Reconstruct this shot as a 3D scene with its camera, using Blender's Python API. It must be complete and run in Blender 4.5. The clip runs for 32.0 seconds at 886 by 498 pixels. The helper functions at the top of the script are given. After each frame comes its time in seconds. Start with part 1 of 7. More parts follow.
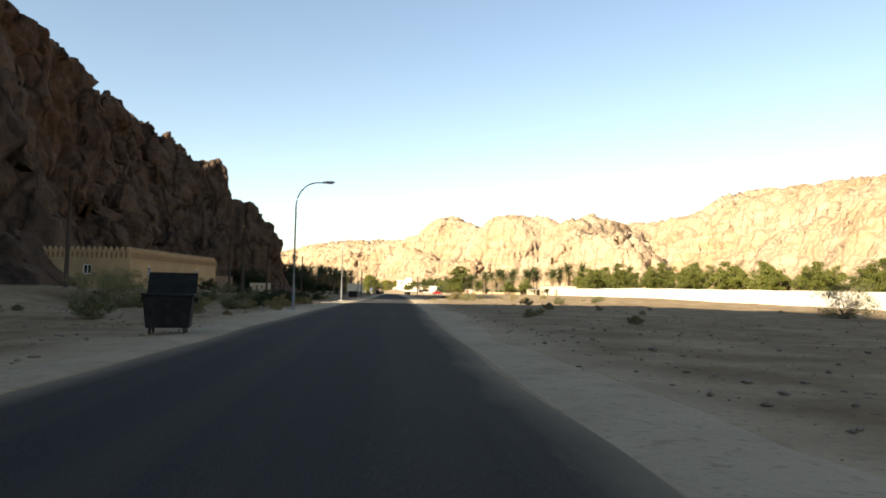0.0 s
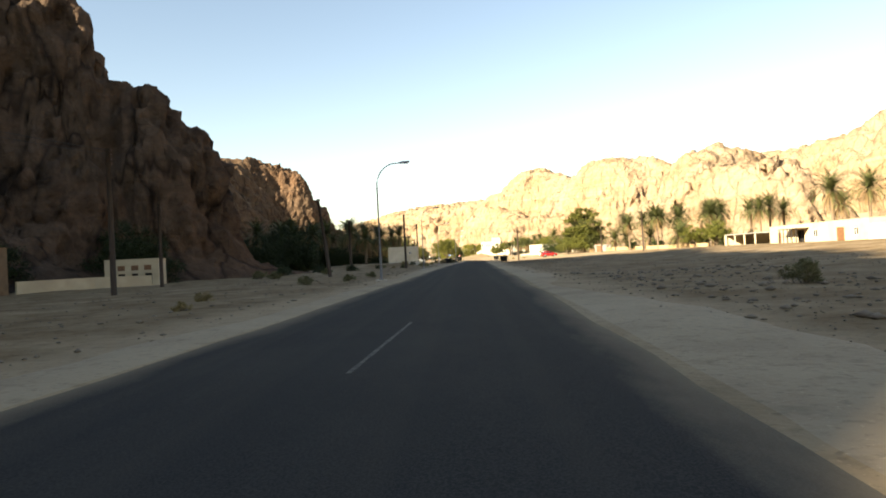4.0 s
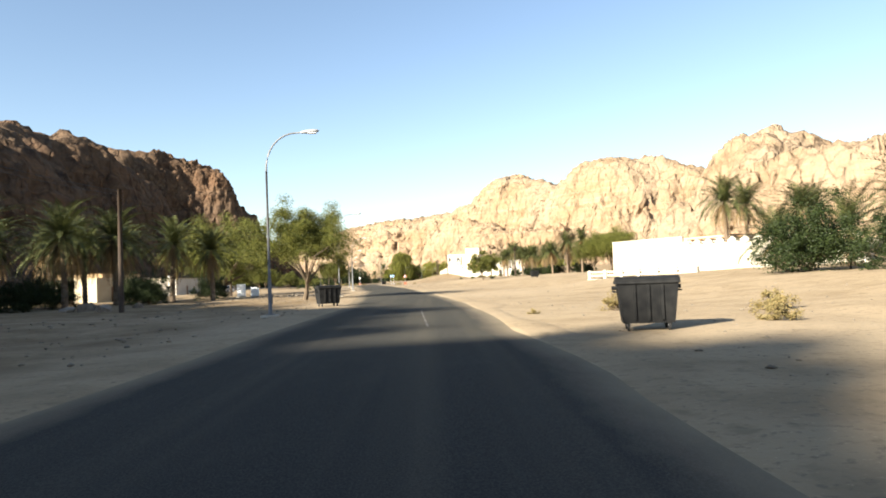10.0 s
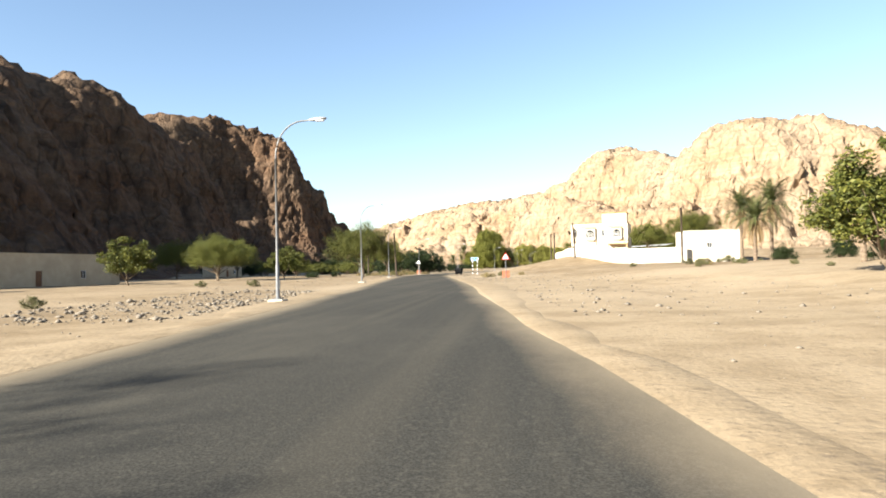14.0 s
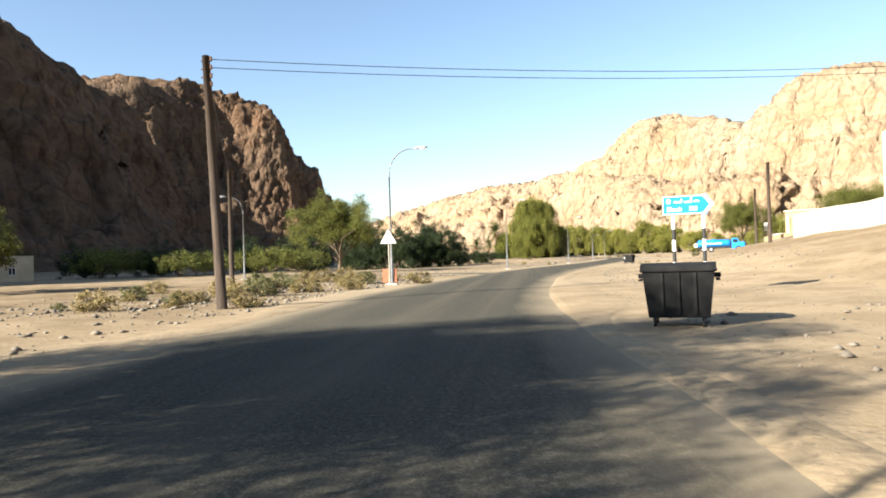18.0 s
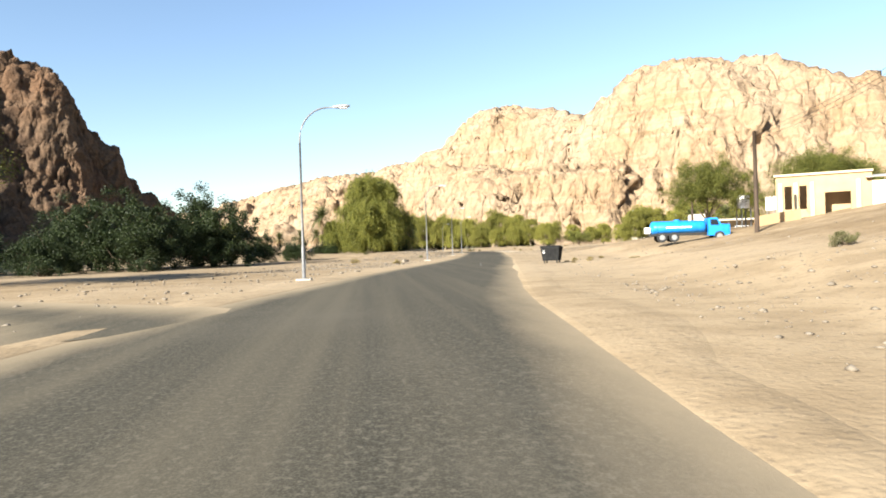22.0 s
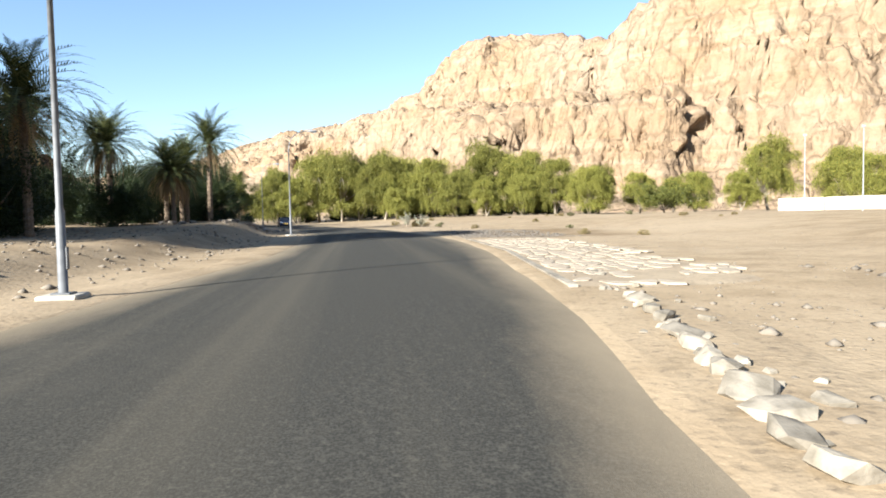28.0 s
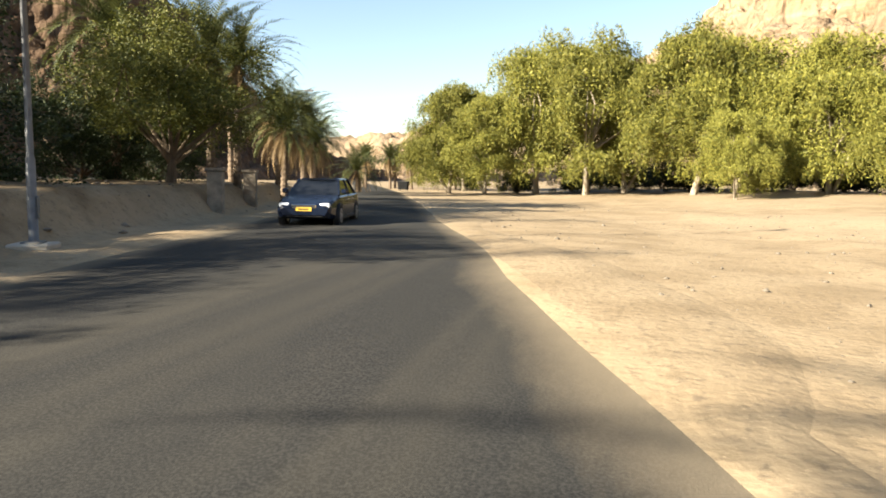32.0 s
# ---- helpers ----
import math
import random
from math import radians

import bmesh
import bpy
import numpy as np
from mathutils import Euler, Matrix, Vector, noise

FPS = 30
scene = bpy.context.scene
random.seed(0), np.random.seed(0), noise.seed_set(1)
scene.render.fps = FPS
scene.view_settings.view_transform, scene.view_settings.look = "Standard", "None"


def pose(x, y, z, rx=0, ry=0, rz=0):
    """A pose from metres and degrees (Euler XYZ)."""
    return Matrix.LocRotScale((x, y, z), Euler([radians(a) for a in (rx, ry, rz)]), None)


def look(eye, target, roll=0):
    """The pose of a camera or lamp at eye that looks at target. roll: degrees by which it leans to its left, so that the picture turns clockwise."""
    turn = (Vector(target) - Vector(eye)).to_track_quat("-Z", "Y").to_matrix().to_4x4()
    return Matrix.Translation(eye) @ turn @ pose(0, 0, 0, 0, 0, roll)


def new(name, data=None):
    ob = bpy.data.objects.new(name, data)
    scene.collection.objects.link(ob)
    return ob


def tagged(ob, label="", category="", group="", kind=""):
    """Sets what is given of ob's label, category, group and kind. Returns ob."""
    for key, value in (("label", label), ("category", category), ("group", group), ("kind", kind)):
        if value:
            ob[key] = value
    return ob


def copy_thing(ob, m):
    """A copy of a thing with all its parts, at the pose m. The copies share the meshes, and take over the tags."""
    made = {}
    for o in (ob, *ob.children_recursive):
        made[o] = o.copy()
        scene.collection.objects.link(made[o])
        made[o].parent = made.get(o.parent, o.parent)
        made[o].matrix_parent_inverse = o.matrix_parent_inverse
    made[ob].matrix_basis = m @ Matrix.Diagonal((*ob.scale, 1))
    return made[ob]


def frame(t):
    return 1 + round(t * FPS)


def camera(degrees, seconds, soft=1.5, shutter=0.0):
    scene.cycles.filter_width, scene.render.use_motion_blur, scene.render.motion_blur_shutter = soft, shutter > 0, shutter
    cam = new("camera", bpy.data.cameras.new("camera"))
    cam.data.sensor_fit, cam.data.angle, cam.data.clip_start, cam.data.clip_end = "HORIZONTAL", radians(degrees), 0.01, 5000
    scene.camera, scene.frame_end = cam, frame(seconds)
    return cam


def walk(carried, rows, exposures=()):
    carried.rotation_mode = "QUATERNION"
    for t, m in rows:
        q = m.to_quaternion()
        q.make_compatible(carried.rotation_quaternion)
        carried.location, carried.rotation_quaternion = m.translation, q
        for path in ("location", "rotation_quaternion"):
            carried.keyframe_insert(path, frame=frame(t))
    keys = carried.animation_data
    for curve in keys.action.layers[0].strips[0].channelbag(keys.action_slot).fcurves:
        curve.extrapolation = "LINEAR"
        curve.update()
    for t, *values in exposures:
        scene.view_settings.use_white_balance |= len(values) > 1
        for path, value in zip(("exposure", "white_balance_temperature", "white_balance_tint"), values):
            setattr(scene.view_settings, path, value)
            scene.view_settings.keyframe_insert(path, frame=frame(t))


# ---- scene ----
cam = camera(66.0, 32.0, soft=1.8)
# seconds, x, y, z, yaw, pitch, roll
PATH = [
    (0, -4.97, -205.73, 1.31, -5.34, 3.64, -1.05),
    (0.5, -4.62, -190.02, 1.34, -3.47, 5.08, 0.02),
    (1, -4.39, -174.20, 1.35, -0.64, 2.08, 1.24),
    (1.5, -3.99, -158.55, 1.34, 3.40, 0.09, 3.73),
    (2, -3.59, -143.16, 1.33, 4.43, 0.12, 4.72),
    (2.5, -3.33, -127.45, 1.33, 4.23, 0.41, 4.73),
    (3, -2.76, -112.48, 1.34, 5.12, -0.03, 4.42),
    (3.5, -1.95, -97.86, 1.34, 5.28, 0.19, 4.61),
    (4, -1.45, -82.55, 1.32, 1.86, 0.79, 2.95),
    (4.5, -0.98, -66.22, 1.27, -2.81, 0.83, -0.65),
    (6.5, 0.00, 0.00, 1.39, 0.05, 1.63, 0.84),
    (7, 0.28, 16.09, 1.35, 0.15, 1.84, 0.76),
    (7.5, 0.55, 31.97, 1.29, 1.19, 1.80, 0.95),
    (8, 0.87, 47.06, 1.32, 1.72, 2.20, 1.74),
    (8.5, 1.31, 61.39, 1.35, 0.40, 1.70, 2.81),
    (9, 1.78, 75.33, 1.37, -0.76, 2.91, 2.50),
    (9.5, 2.27, 89.04, 1.38, -0.93, 2.50, 2.79),
    (10, 2.75, 102.72, 1.37, -1.03, 2.47, 2.31),
    (10.5, 3.19, 116.73, 1.34, 2.13, 2.14, 3.14),
    (11, 3.14, 130.67, 1.35, 4.07, 1.71, 3.00),
    (11.5, 2.64, 144.60, 1.34, 5.51, 1.88, 2.59),
    (12, 1.85, 158.85, 1.35, 6.04, 1.75, 2.48),
    (12.5, 0.80, 173.46, 1.35, 6.43, 1.87, 2.66),
    (13, -0.57, 188.10, 1.35, 7.28, 2.25, 3.17),
    (13.5, -2.00, 203.17, 1.33, 4.91, 2.00, 0.64),
    (14, -3.49, 218.43, 1.31, 6.00, 1.61, 1.24),
    (14.5, -5.06, 233.91, 1.33, 6.51, 1.28, 1.56),
    (16.5, -12.24, 294.25, 1.38, 8.45, 1.20, 1.47),
    (17, -14.06, 308.07, 1.41, 9.36, 0.69, 1.75),
    (17.5, -15.68, 320.81, 1.43, 8.99, 0.82, 1.80),
    (18, -16.79, 331.63, 1.45, 7.33, 0.82, 1.77),
    (18.5, -17.43, 340.05, 1.46, 5.05, 0.66, 1.29),
    (19, -17.92, 347.19, 1.45, 3.43, 0.61, 1.32),
    (19.5, -18.10, 351.65, 1.42, 2.13, 0.86, 1.64),
    (20, -18.01, 355.06, 1.39, 0.67, -0.65, 1.24),
    (20.5, -17.96, 359.22, 1.36, -0.03, -0.69, 1.21),
    (21, -17.80, 364.67, 1.34, -2.15, -0.86, 1.12),
    (21.5, -17.32, 371.43, 1.31, -3.78, -0.65, 1.53),
    (22, -16.51, 379.17, 1.31, -6.22, -0.08, 1.81),
    (22.5, -15.31, 387.74, 1.33, -8.36, -0.81, 1.91),
    (23, -13.82, 397.48, 1.37, -9.48, -1.47, 1.90),
    (23.5, -12.13, 407.91, 1.36, -10.95, -0.84, -0.16),
    (24, -9.81, 418.77, 1.26, -11.81, -0.95, 0.60),
    (24.5, -7.22, 430.50, 1.19, -10.87, -1.28, 3.93),
    (26.5, 2.83, 479.54, 1.36, -8.74, -1.89, 0.89),
    (27, 5.24, 491.71, 1.40, -7.91, -1.64, 1.40),
    (27.5, 7.29, 503.53, 1.41, -7.87, -2.53, 1.22),
    (28, 9.19, 515.43, 1.40, -7.10, -2.89, 1.09),
    (28.5, 10.85, 527.40, 1.32, -4.99, -2.94, 1.74),
    (29, 12.15, 539.39, 1.22, -3.40, -3.80, 0.53),
    (29.5, 12.83, 551.79, 1.16, -0.85, -4.07, -0.26),
    (30, 12.57, 563.24, 1.25, 1.92, -3.74, -0.05),
    (30.5, 11.50, 574.33, 1.34, 5.47, -3.48, 0.15),
    (31, 10.17, 585.14, 1.43, 9.77, -2.98, 0.61),
    (31.5, 8.80, 592.93, 1.47, 12.27, -3.68, -1.04),
    (32, 7.35, 597.71, 1.46, 13.12, -5.77, -0.95),
]
# seconds, stops, kelvin, tint
EXPOSURES = [(0, 2.1, 7400, 10), (2, 2.25, 7900, 10), (3, 2.4, 7700, 10), (4, 2.3, 8000, 10), (7, 2.2, 8200, 10), (8.5, 2.15, 7500, 10), (10, 2.05, 6600, 10), (13, 2.1, 6300, 10), (20, 2.1, 6350, 10), (24, 2.0, 6100, 10), (27, 2.0, 5800, 10), (29, 2.15, 5850, 10), (30, 2.5, 6100, 10), (31, 2.4, 6700, 10), (32, 2.25, 6900, 10)]
walk(cam, [(t, pose(x, y, z, 90 + p, r, a)) for t, x, y, z, a, p, r in PATH], EXPOSURES)

# ---- world and sun ----
SUN_AZ, SUN_EL = radians(229), radians(24.2)   # direction towards the sun, clockwise from +y
world = bpy.data.worlds.new("sky")
scene.world = world
world.use_nodes = True
wn = world.node_tree.nodes
sky = wn.new("ShaderNodeTexSky")
sky.sky_type, sky.sun_disc, sky.sun_elevation, sky.sun_rotation = "NISHITA", False, SUN_EL, SUN_AZ
sky.dust_density, sky.air_density, sky.ozone_density = 0.5, 1.0, 1.0
world.node_tree.links.new(sky.outputs[0], wn["Background"].inputs[0])
wn["Background"].inputs[1].default_value = 0.057
sun_data = bpy.data.lights.new("sun", "SUN")
sun_data.energy, sun_data.angle, sun_data.color = 5.0, radians(0.6), (1.0, 0.93, 0.80)
sun = new("sun", sun_data)
sd = Vector((math.sin(SUN_AZ) * math.cos(SUN_EL), math.cos(SUN_AZ) * math.cos(SUN_EL), math.sin(SUN_EL)))
sun.matrix_world = look(sd * 300, (0, 0, 0))

# ---- materials ----
def material(name, base, second=None, scale=4.0, rough=0.8, metal=0.0, bump=0.0, bump_scale=30.0, spread=(0.35, 0.65),
             third=None, third_scale=0.6, rand=0.0, spec=0.3, stretch=(1, 1, 1), trans=0.0):
    """Two colours mixed by noise, a third at a larger scale, fine bump; colours vary by object with rand."""
    m = bpy.data.materials.new(name)
    m.use_nodes = True
    n, l = m.node_tree.nodes, m.node_tree.links
    b = n["Principled BSDF"]
    b.inputs["Roughness"].default_value, b.inputs["Metallic"].default_value = rough, metal
    b.inputs["Specular IOR Level"].default_value = spec
    if trans:
        b.inputs["Transmission Weight"].default_value = trans
    tc = n.new("ShaderNodeTexCoord")
    mp = n.new("ShaderNodeMapping")
    mp.inputs["Scale"].default_value = stretch
    l.new(tc.outputs["Object"], mp.inputs[0])

    def noisy(sc, detail=6.0):
        t = n.new("ShaderNodeTexNoise")
        t.inputs["Scale"].default_value, t.inputs["Detail"].default_value = sc, detail
        l.new(mp.outputs[0], t.inputs["Vector"])
        return t.outputs["Fac"]

    def ramp(src, lo, hi):
        r = n.new("ShaderNodeMapRange")
        r.inputs[1].default_value, r.inputs[2].default_value = lo, hi
        l.new(src, r.inputs[0])
        return r.outputs[0]

    def mix(fac, a, c):
        x = n.new("ShaderNodeMix")
        x.data_type = "RGBA"
        l.new(fac, x.inputs[0])
        for sock, v in ((x.inputs[6], a), (x.inputs[7], c)):
            if isinstance(v, tuple):
                sock.default_value = (*v, 1)
            else:
                l.new(v, sock)
        return x.outputs[2]

    col = base
    if second:
        col = mix(ramp(noisy(scale), *spread), base, second)
    if third:
        col = mix(ramp(noisy(third_scale, 4.0), 0.45, 0.7), col, third)
    if rand:
        oi = n.new("ShaderNodeObjectInfo")
        hs = n.new("ShaderNodeHueSaturation")
        v = n.new("ShaderNodeMapRange")
        v.inputs[3].default_value, v.inputs[4].default_value = 1 - rand, 1 + rand
        l.new(oi.outputs["Random"], v.inputs[0])
        l.new(v.outputs[0], hs.inputs["Value"])
        if isinstance(col, tuple):
            hs.inputs["Color"].default_value = (*col, 1)
        else:
            l.new(col, hs.inputs["Color"])
        col = hs.outputs[0]
    if isinstance(col, tuple):
        b.inputs["Base Color"].default_value = (*col, 1)
    else:
        l.new(col, b.inputs["Base Color"])
    if bump:
        bp = n.new("ShaderNodeBump")
        bp.inputs["Strength"].default_value, bp.inputs["Distance"].default_value = min(1.0, bump), 0.3 / bump_scale
        l.new(noisy(bump_scale, 8.0), bp.inputs["Height"])
        l.new(bp.outputs[0], b.inputs["Normal"])
    return m


def rock_material(name, light, dark, warm, scale=1.0, relief=1.6, streaks=1.0, crack_shade=0.0):
    """Weathered cliff rock: blocks, vertical streaks, bedding and bumped crack lines, with crevice shade in the colour.
    """
    m = bpy.data.materials.new(name)
    m.use_nodes = True
    n, l = m.node_tree.nodes, m.node_tree.links
    b = n["Principled BSDF"]
    b.inputs["Roughness"].default_value, b.inputs["Specular IOR Level"].default_value = 0.95, 0.1
    tc = n.new("ShaderNodeTexCoord")

    def mapped(s):
        mp = n.new("ShaderNodeMapping")
        mp.inputs["Scale"].default_value = tuple(scale * a for a in s)
        l.new(tc.outputs["Object"], mp.inputs[0])
        return mp.outputs[0]

    def noisy(vec, detail=8.0, rough=0.6):
        t = n.new("ShaderNodeTexNoise")
        t.inputs["Scale"].default_value, t.inputs["Detail"].default_value, t.inputs["Roughness"].default_value = 1.0, detail, rough
        l.new(vec, t.inputs["Vector"])
        return t.outputs["Fac"]

    def ramp(src, lo, hi, a=0.0, c=1.0):
        r = n.new("ShaderNodeMapRange")
        for i, v in enumerate((lo, hi, a, c)):
            r.inputs[i + 1].default_value = v
        l.new(src, r.inputs[0])
        return r.outputs[0]

    def mix(fac, a, c):
        x = n.new("ShaderNodeMix")
        x.data_type = "RGBA"
        l.new(fac, x.inputs[0])
        for sock, v in ((x.inputs[6], a), (x.inputs[7], c)):
            if isinstance(v, tuple):
                sock.default_value = (*v, 1)
            else:
                l.new(v, sock)
        return x.outputs[2]

    def maths(op, a, c):
        x = n.new("ShaderNodeMath")
        x.operation = op
        for sock, v in ((x.inputs[0], a), (x.inputs[1], c)):
            if isinstance(v, float):
                sock.default_value = v
            else:
                l.new(v, sock)
        return x.outputs[0]

    streak = noisy(mapped((0.10, 0.10, 0.022)))
    big = noisy(mapped((0.018, 0.018, 0.025)), 5.0)
    fine = noisy(mapped((0.5, 0.5, 0.45)), 10.0, 0.65)
    vor = n.new("ShaderNodeTexVoronoi")
    vor.feature = "DISTANCE_TO_EDGE"
    vor.inputs["Scale"].default_value = 1.0
    warp = n.new("ShaderNodeMix")
    warp.data_type = "VECTOR"
    wv = n.new("ShaderNodeTexNoise")
    wv.inputs["Scale"].default_value = 1.6
    l.new(mapped((0.14, 0.14, 0.07)), wv.inputs["Vector"])
    warp.inputs[0].default_value = 0.35
    l.new(mapped((0.14, 0.14, 0.07)), warp.inputs[4])
    l.new(wv.outputs["Color"], warp.inputs[5])
    l.new(warp.outputs[1], vor.inputs["Vector"])
    crack = ramp(vor.outputs["Distance"], 0.0, 0.09)
    col = mix(ramp(big, 0.4, 0.65), light, warm)
    beds = noisy(mapped((0.012, 0.012, 0.30)), 6.0, 0.6)
    pale = tuple(min(0.5, c * 1.25) for c in light)
    col = mix(ramp(beds, 0.50, 0.64, 0.0, 0.55), col, pale)
    col = mix(ramp(streak, 0.5, 0.72, 0.0, streaks), col, dark)
    col = mix(ramp(fine, 0.42, 0.7, 0.0, 0.55 * streaks), col, dark)
    # crevice shade painted into the colour along the block edges
    if crack_shade:
        col = mix(ramp(vor.outputs["Distance"], 0.0, 0.05, crack_shade, 0.0), col, tuple(c * 0.45 for c in dark))
    l.new(col, b.inputs["Base Color"])
    h = maths("ADD", maths("MULTIPLY", crack, 0.6), maths("MULTIPLY", fine, 1.2))
    h = maths("ADD", maths("ADD", h, maths("MULTIPLY", beds, 1.0)), maths("MULTIPLY", streak, 1.6 * streaks))
    bp = n.new("ShaderNodeBump")
    bp.inputs["Strength"].default_value, bp.inputs["Distance"].default_value = 0.9, relief / scale
    l.new(h, bp.inputs["Height"])
    l.new(bp.outputs[0], b.inputs["Normal"])
    return m


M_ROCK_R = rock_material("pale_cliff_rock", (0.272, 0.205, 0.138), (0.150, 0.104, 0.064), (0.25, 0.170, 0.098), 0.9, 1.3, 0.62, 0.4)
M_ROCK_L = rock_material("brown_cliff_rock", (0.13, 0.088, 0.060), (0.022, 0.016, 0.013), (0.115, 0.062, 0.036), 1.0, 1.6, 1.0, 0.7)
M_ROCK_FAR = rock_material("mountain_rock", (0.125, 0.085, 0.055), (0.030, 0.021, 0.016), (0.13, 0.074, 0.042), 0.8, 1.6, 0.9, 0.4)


def earth_material(name, sand, gravel, pale, speck, soil=None):
    """Sand with patches of gravel, pale dust and small dark and light pebbles."""
    m = material(name, sand, gravel, 0.55, 0.95, bump=0.6, bump_scale=9.0, third=pale, third_scale=0.05, spec=0.1, spread=(0.42, 0.62))
    n, l = m.node_tree.nodes, m.node_tree.links
    b = n["Principled BSDF"]
    src = b.inputs["Base Color"].links[0].from_socket
    tc = n.new("ShaderNodeTexCoord")
    for sc, lo, hi, col, amount in ((7.0, 0.56, 0.66, speck, 0.65), (2.2, 0.55, 0.70, tuple(c * 0.72 for c in gravel), 0.6), (16.0, 0.60, 0.70, tuple(min(0.6, c * 1.5) for c in sand), 0.5)):
        t = n.new("ShaderNodeTexNoise")
        t.inputs["Scale"].default_value, t.inputs["Detail"].default_value, t.inputs["Roughness"].default_value = sc, 5.0, 0.65
        l.new(tc.outputs["Object"], t.inputs["Vector"])
        r = n.new("ShaderNodeMapRange")
        for k, v in enumerate((lo, hi, 0.0, amount)):
            r.inputs[k + 1].default_value = v
        l.new(t.outputs["Fac"], r.inputs[0])
        x = n.new("ShaderNodeMix")
        x.data_type = "RGBA"
        l.new(r.outputs[0], x.inputs[0])
        l.new(src, x.inputs[6])
        x.inputs[7].default_value = (*col, 1)
        src = x.outputs[2]
    if soil:
        at = n.new("ShaderNodeAttribute")
        at.attribute_name = "stony_shade"
        t = n.new("ShaderNodeTexNoise")
        t.inputs["Scale"].default_value, t.inputs["Detail"].default_value, t.inputs["Roughness"].default_value = 0.35, 7.0, 0.7
        l.new(tc.outputs["Object"], t.inputs["Vector"])
        r = n.new("ShaderNodeMapRange")
        for k, v in enumerate((0.36, 0.60, 0.25, 1.0)):
            r.inputs[k + 1].default_value = v
        l.new(t.outputs["Fac"], r.inputs[0])
        f = n.new("ShaderNodeMath")
        f.operation = "MULTIPLY"
        l.new(at.outputs["Fac"], f.inputs[0])
        l.new(r.outputs[0], f.inputs[1])
        x = n.new("ShaderNodeMix")
        x.data_type, x.blend_type = "RGBA", "MULTIPLY"
        l.new(f.outputs[0], x.inputs[0])
        l.new(src, x.inputs[6])
        x.inputs[7].default_value = (*soil, 1)
        src = x.outputs[2]
    l.new(src, b.inputs["Base Color"])
    return m


def asphalt_material():
    """Worn chip seal: aggregate speckle, wheel lanes, dust towards the edges and where the mesh says it lies."""
    m = bpy.data.materials.new("worn_asphalt")
    m.use_nodes = True
    n, l = m.node_tree.nodes, m.node_tree.links
    b = n["Principled BSDF"]
    b.inputs["Roughness"].default_value, b.inputs["Specular IOR Level"].default_value = 0.92, 0.06
    tc = n.new("ShaderNodeTexCoord")

    def noisy(sc, stretch=(1, 1, 1), detail=5.0, rough=0.6):
        mp = n.new("ShaderNodeMapping")
        mp.inputs["Scale"].default_value = stretch
        l.new(tc.outputs["Object"], mp.inputs[0])
        t = n.new("ShaderNodeTexNoise")
        t.inputs["Scale"].default_value, t.inputs["Detail"].default_value, t.inputs["Roughness"].default_value = sc, detail, rough
        l.new(mp.outputs[0], t.inputs["Vector"])
        return t.outputs["Fac"]

    def ramp(src, lo, hi, a=0.0, c=1.0):
        r = n.new("ShaderNodeMapRange")
        for i, v in enumerate((lo, hi, a, c)):
            r.inputs[i + 1].default_value = v
        l.new(src, r.inputs[0])
        return r.outputs[0]

    def mix(fac, a, c):
        x = n.new("ShaderNodeMix")
        x.data_type = "RGBA"
        l.new(fac, x.inputs[0])
        for sock, v in ((x.inputs[6], a), (x.inputs[7], c)):
            if isinstance(v, tuple):
                sock.default_value = (*v, 1)
            else:
                l.new(v, sock)
        return x.outputs[2]

    def maths(op, a, c):
        x = n.new("ShaderNodeMath")
        x.operation = op
        for sock, v in ((x.inputs[0], a), (x.inputs[1], c)):
            if isinstance(v, float):
                sock.default_value = v
            else:
                l.new(v, sock)
        return x.outputs[0]

    def carried(name):
        a = n.new("ShaderNodeAttribute")
        a.attribute_name = name
        return a.outputs["Fac"]

    edge, age = carried("edge"), carried("dusty")
    chips = noisy(52.0, (1, 0.8, 1), 4.0, 0.75)
    col = mix(ramp(chips, 0.42, 0.60), (0.020, 0.0205, 0.021), (0.038, 0.0375, 0.036))
    old = mix(ramp(chips, 0.44, 0.60), (0.040, 0.0372, 0.0285), (0.084, 0.0775, 0.060))
    col = mix(age, col, old)
    stones = noisy(17.0, (1, 0.8, 1), 3.0, 0.6)
    col = mix(maths("MULTIPLY", ramp(stones, 0.55, 0.66), ramp(age, 0.3, 1.0, 0.0, 0.6)), col, (0.125, 0.113, 0.088))
    col = mix(maths("MULTIPLY", ramp(stones, 0.46, 0.36), ramp(age, 0.3, 1.0, 0.0, 0.5)), col, (0.030, 0.028, 0.023))
    lanes = noisy(1.0, (0.9, 0.012, 1), 3.0)
    col = mix(maths("MULTIPLY", ramp(lanes, 0.46, 0.68), ramp(age, 0.0, 1.0, 0.12, 0.45)), col, (0.118, 0.102, 0.073))
    patch = noisy(0.16, (1, 0.5, 1), 6.0, 0.7)
    col = mix(maths("MULTIPLY", ramp(patch, 0.52, 0.68), ramp(age, 0.0, 1.0, 0.15, 0.45)), col, (0.095, 0.085, 0.066))
    worn = maths("ADD", edge, maths("MULTIPLY", maths("SUBTRACT", noisy(0.6, (1, 0.35, 1), 7.0, 0.72), 0.5), 0.28))
    worn = maths("ADD", worn, maths("MULTIPLY", age, 0.10))
    col = mix(ramp(worn, 0.74, 1.08, 0.0, 0.95), col, (0.27, 0.215, 0.142))
    l.new(col, b.inputs["Base Color"])
    bp = n.new("ShaderNodeBump")
    bp.inputs["Strength"].default_value, bp.inputs["Distance"].default_value = 0.5, 0.006
    l.new(chips, bp.inputs["Height"])
    l.new(bp.outputs[0], b.inputs["Normal"])
    return m


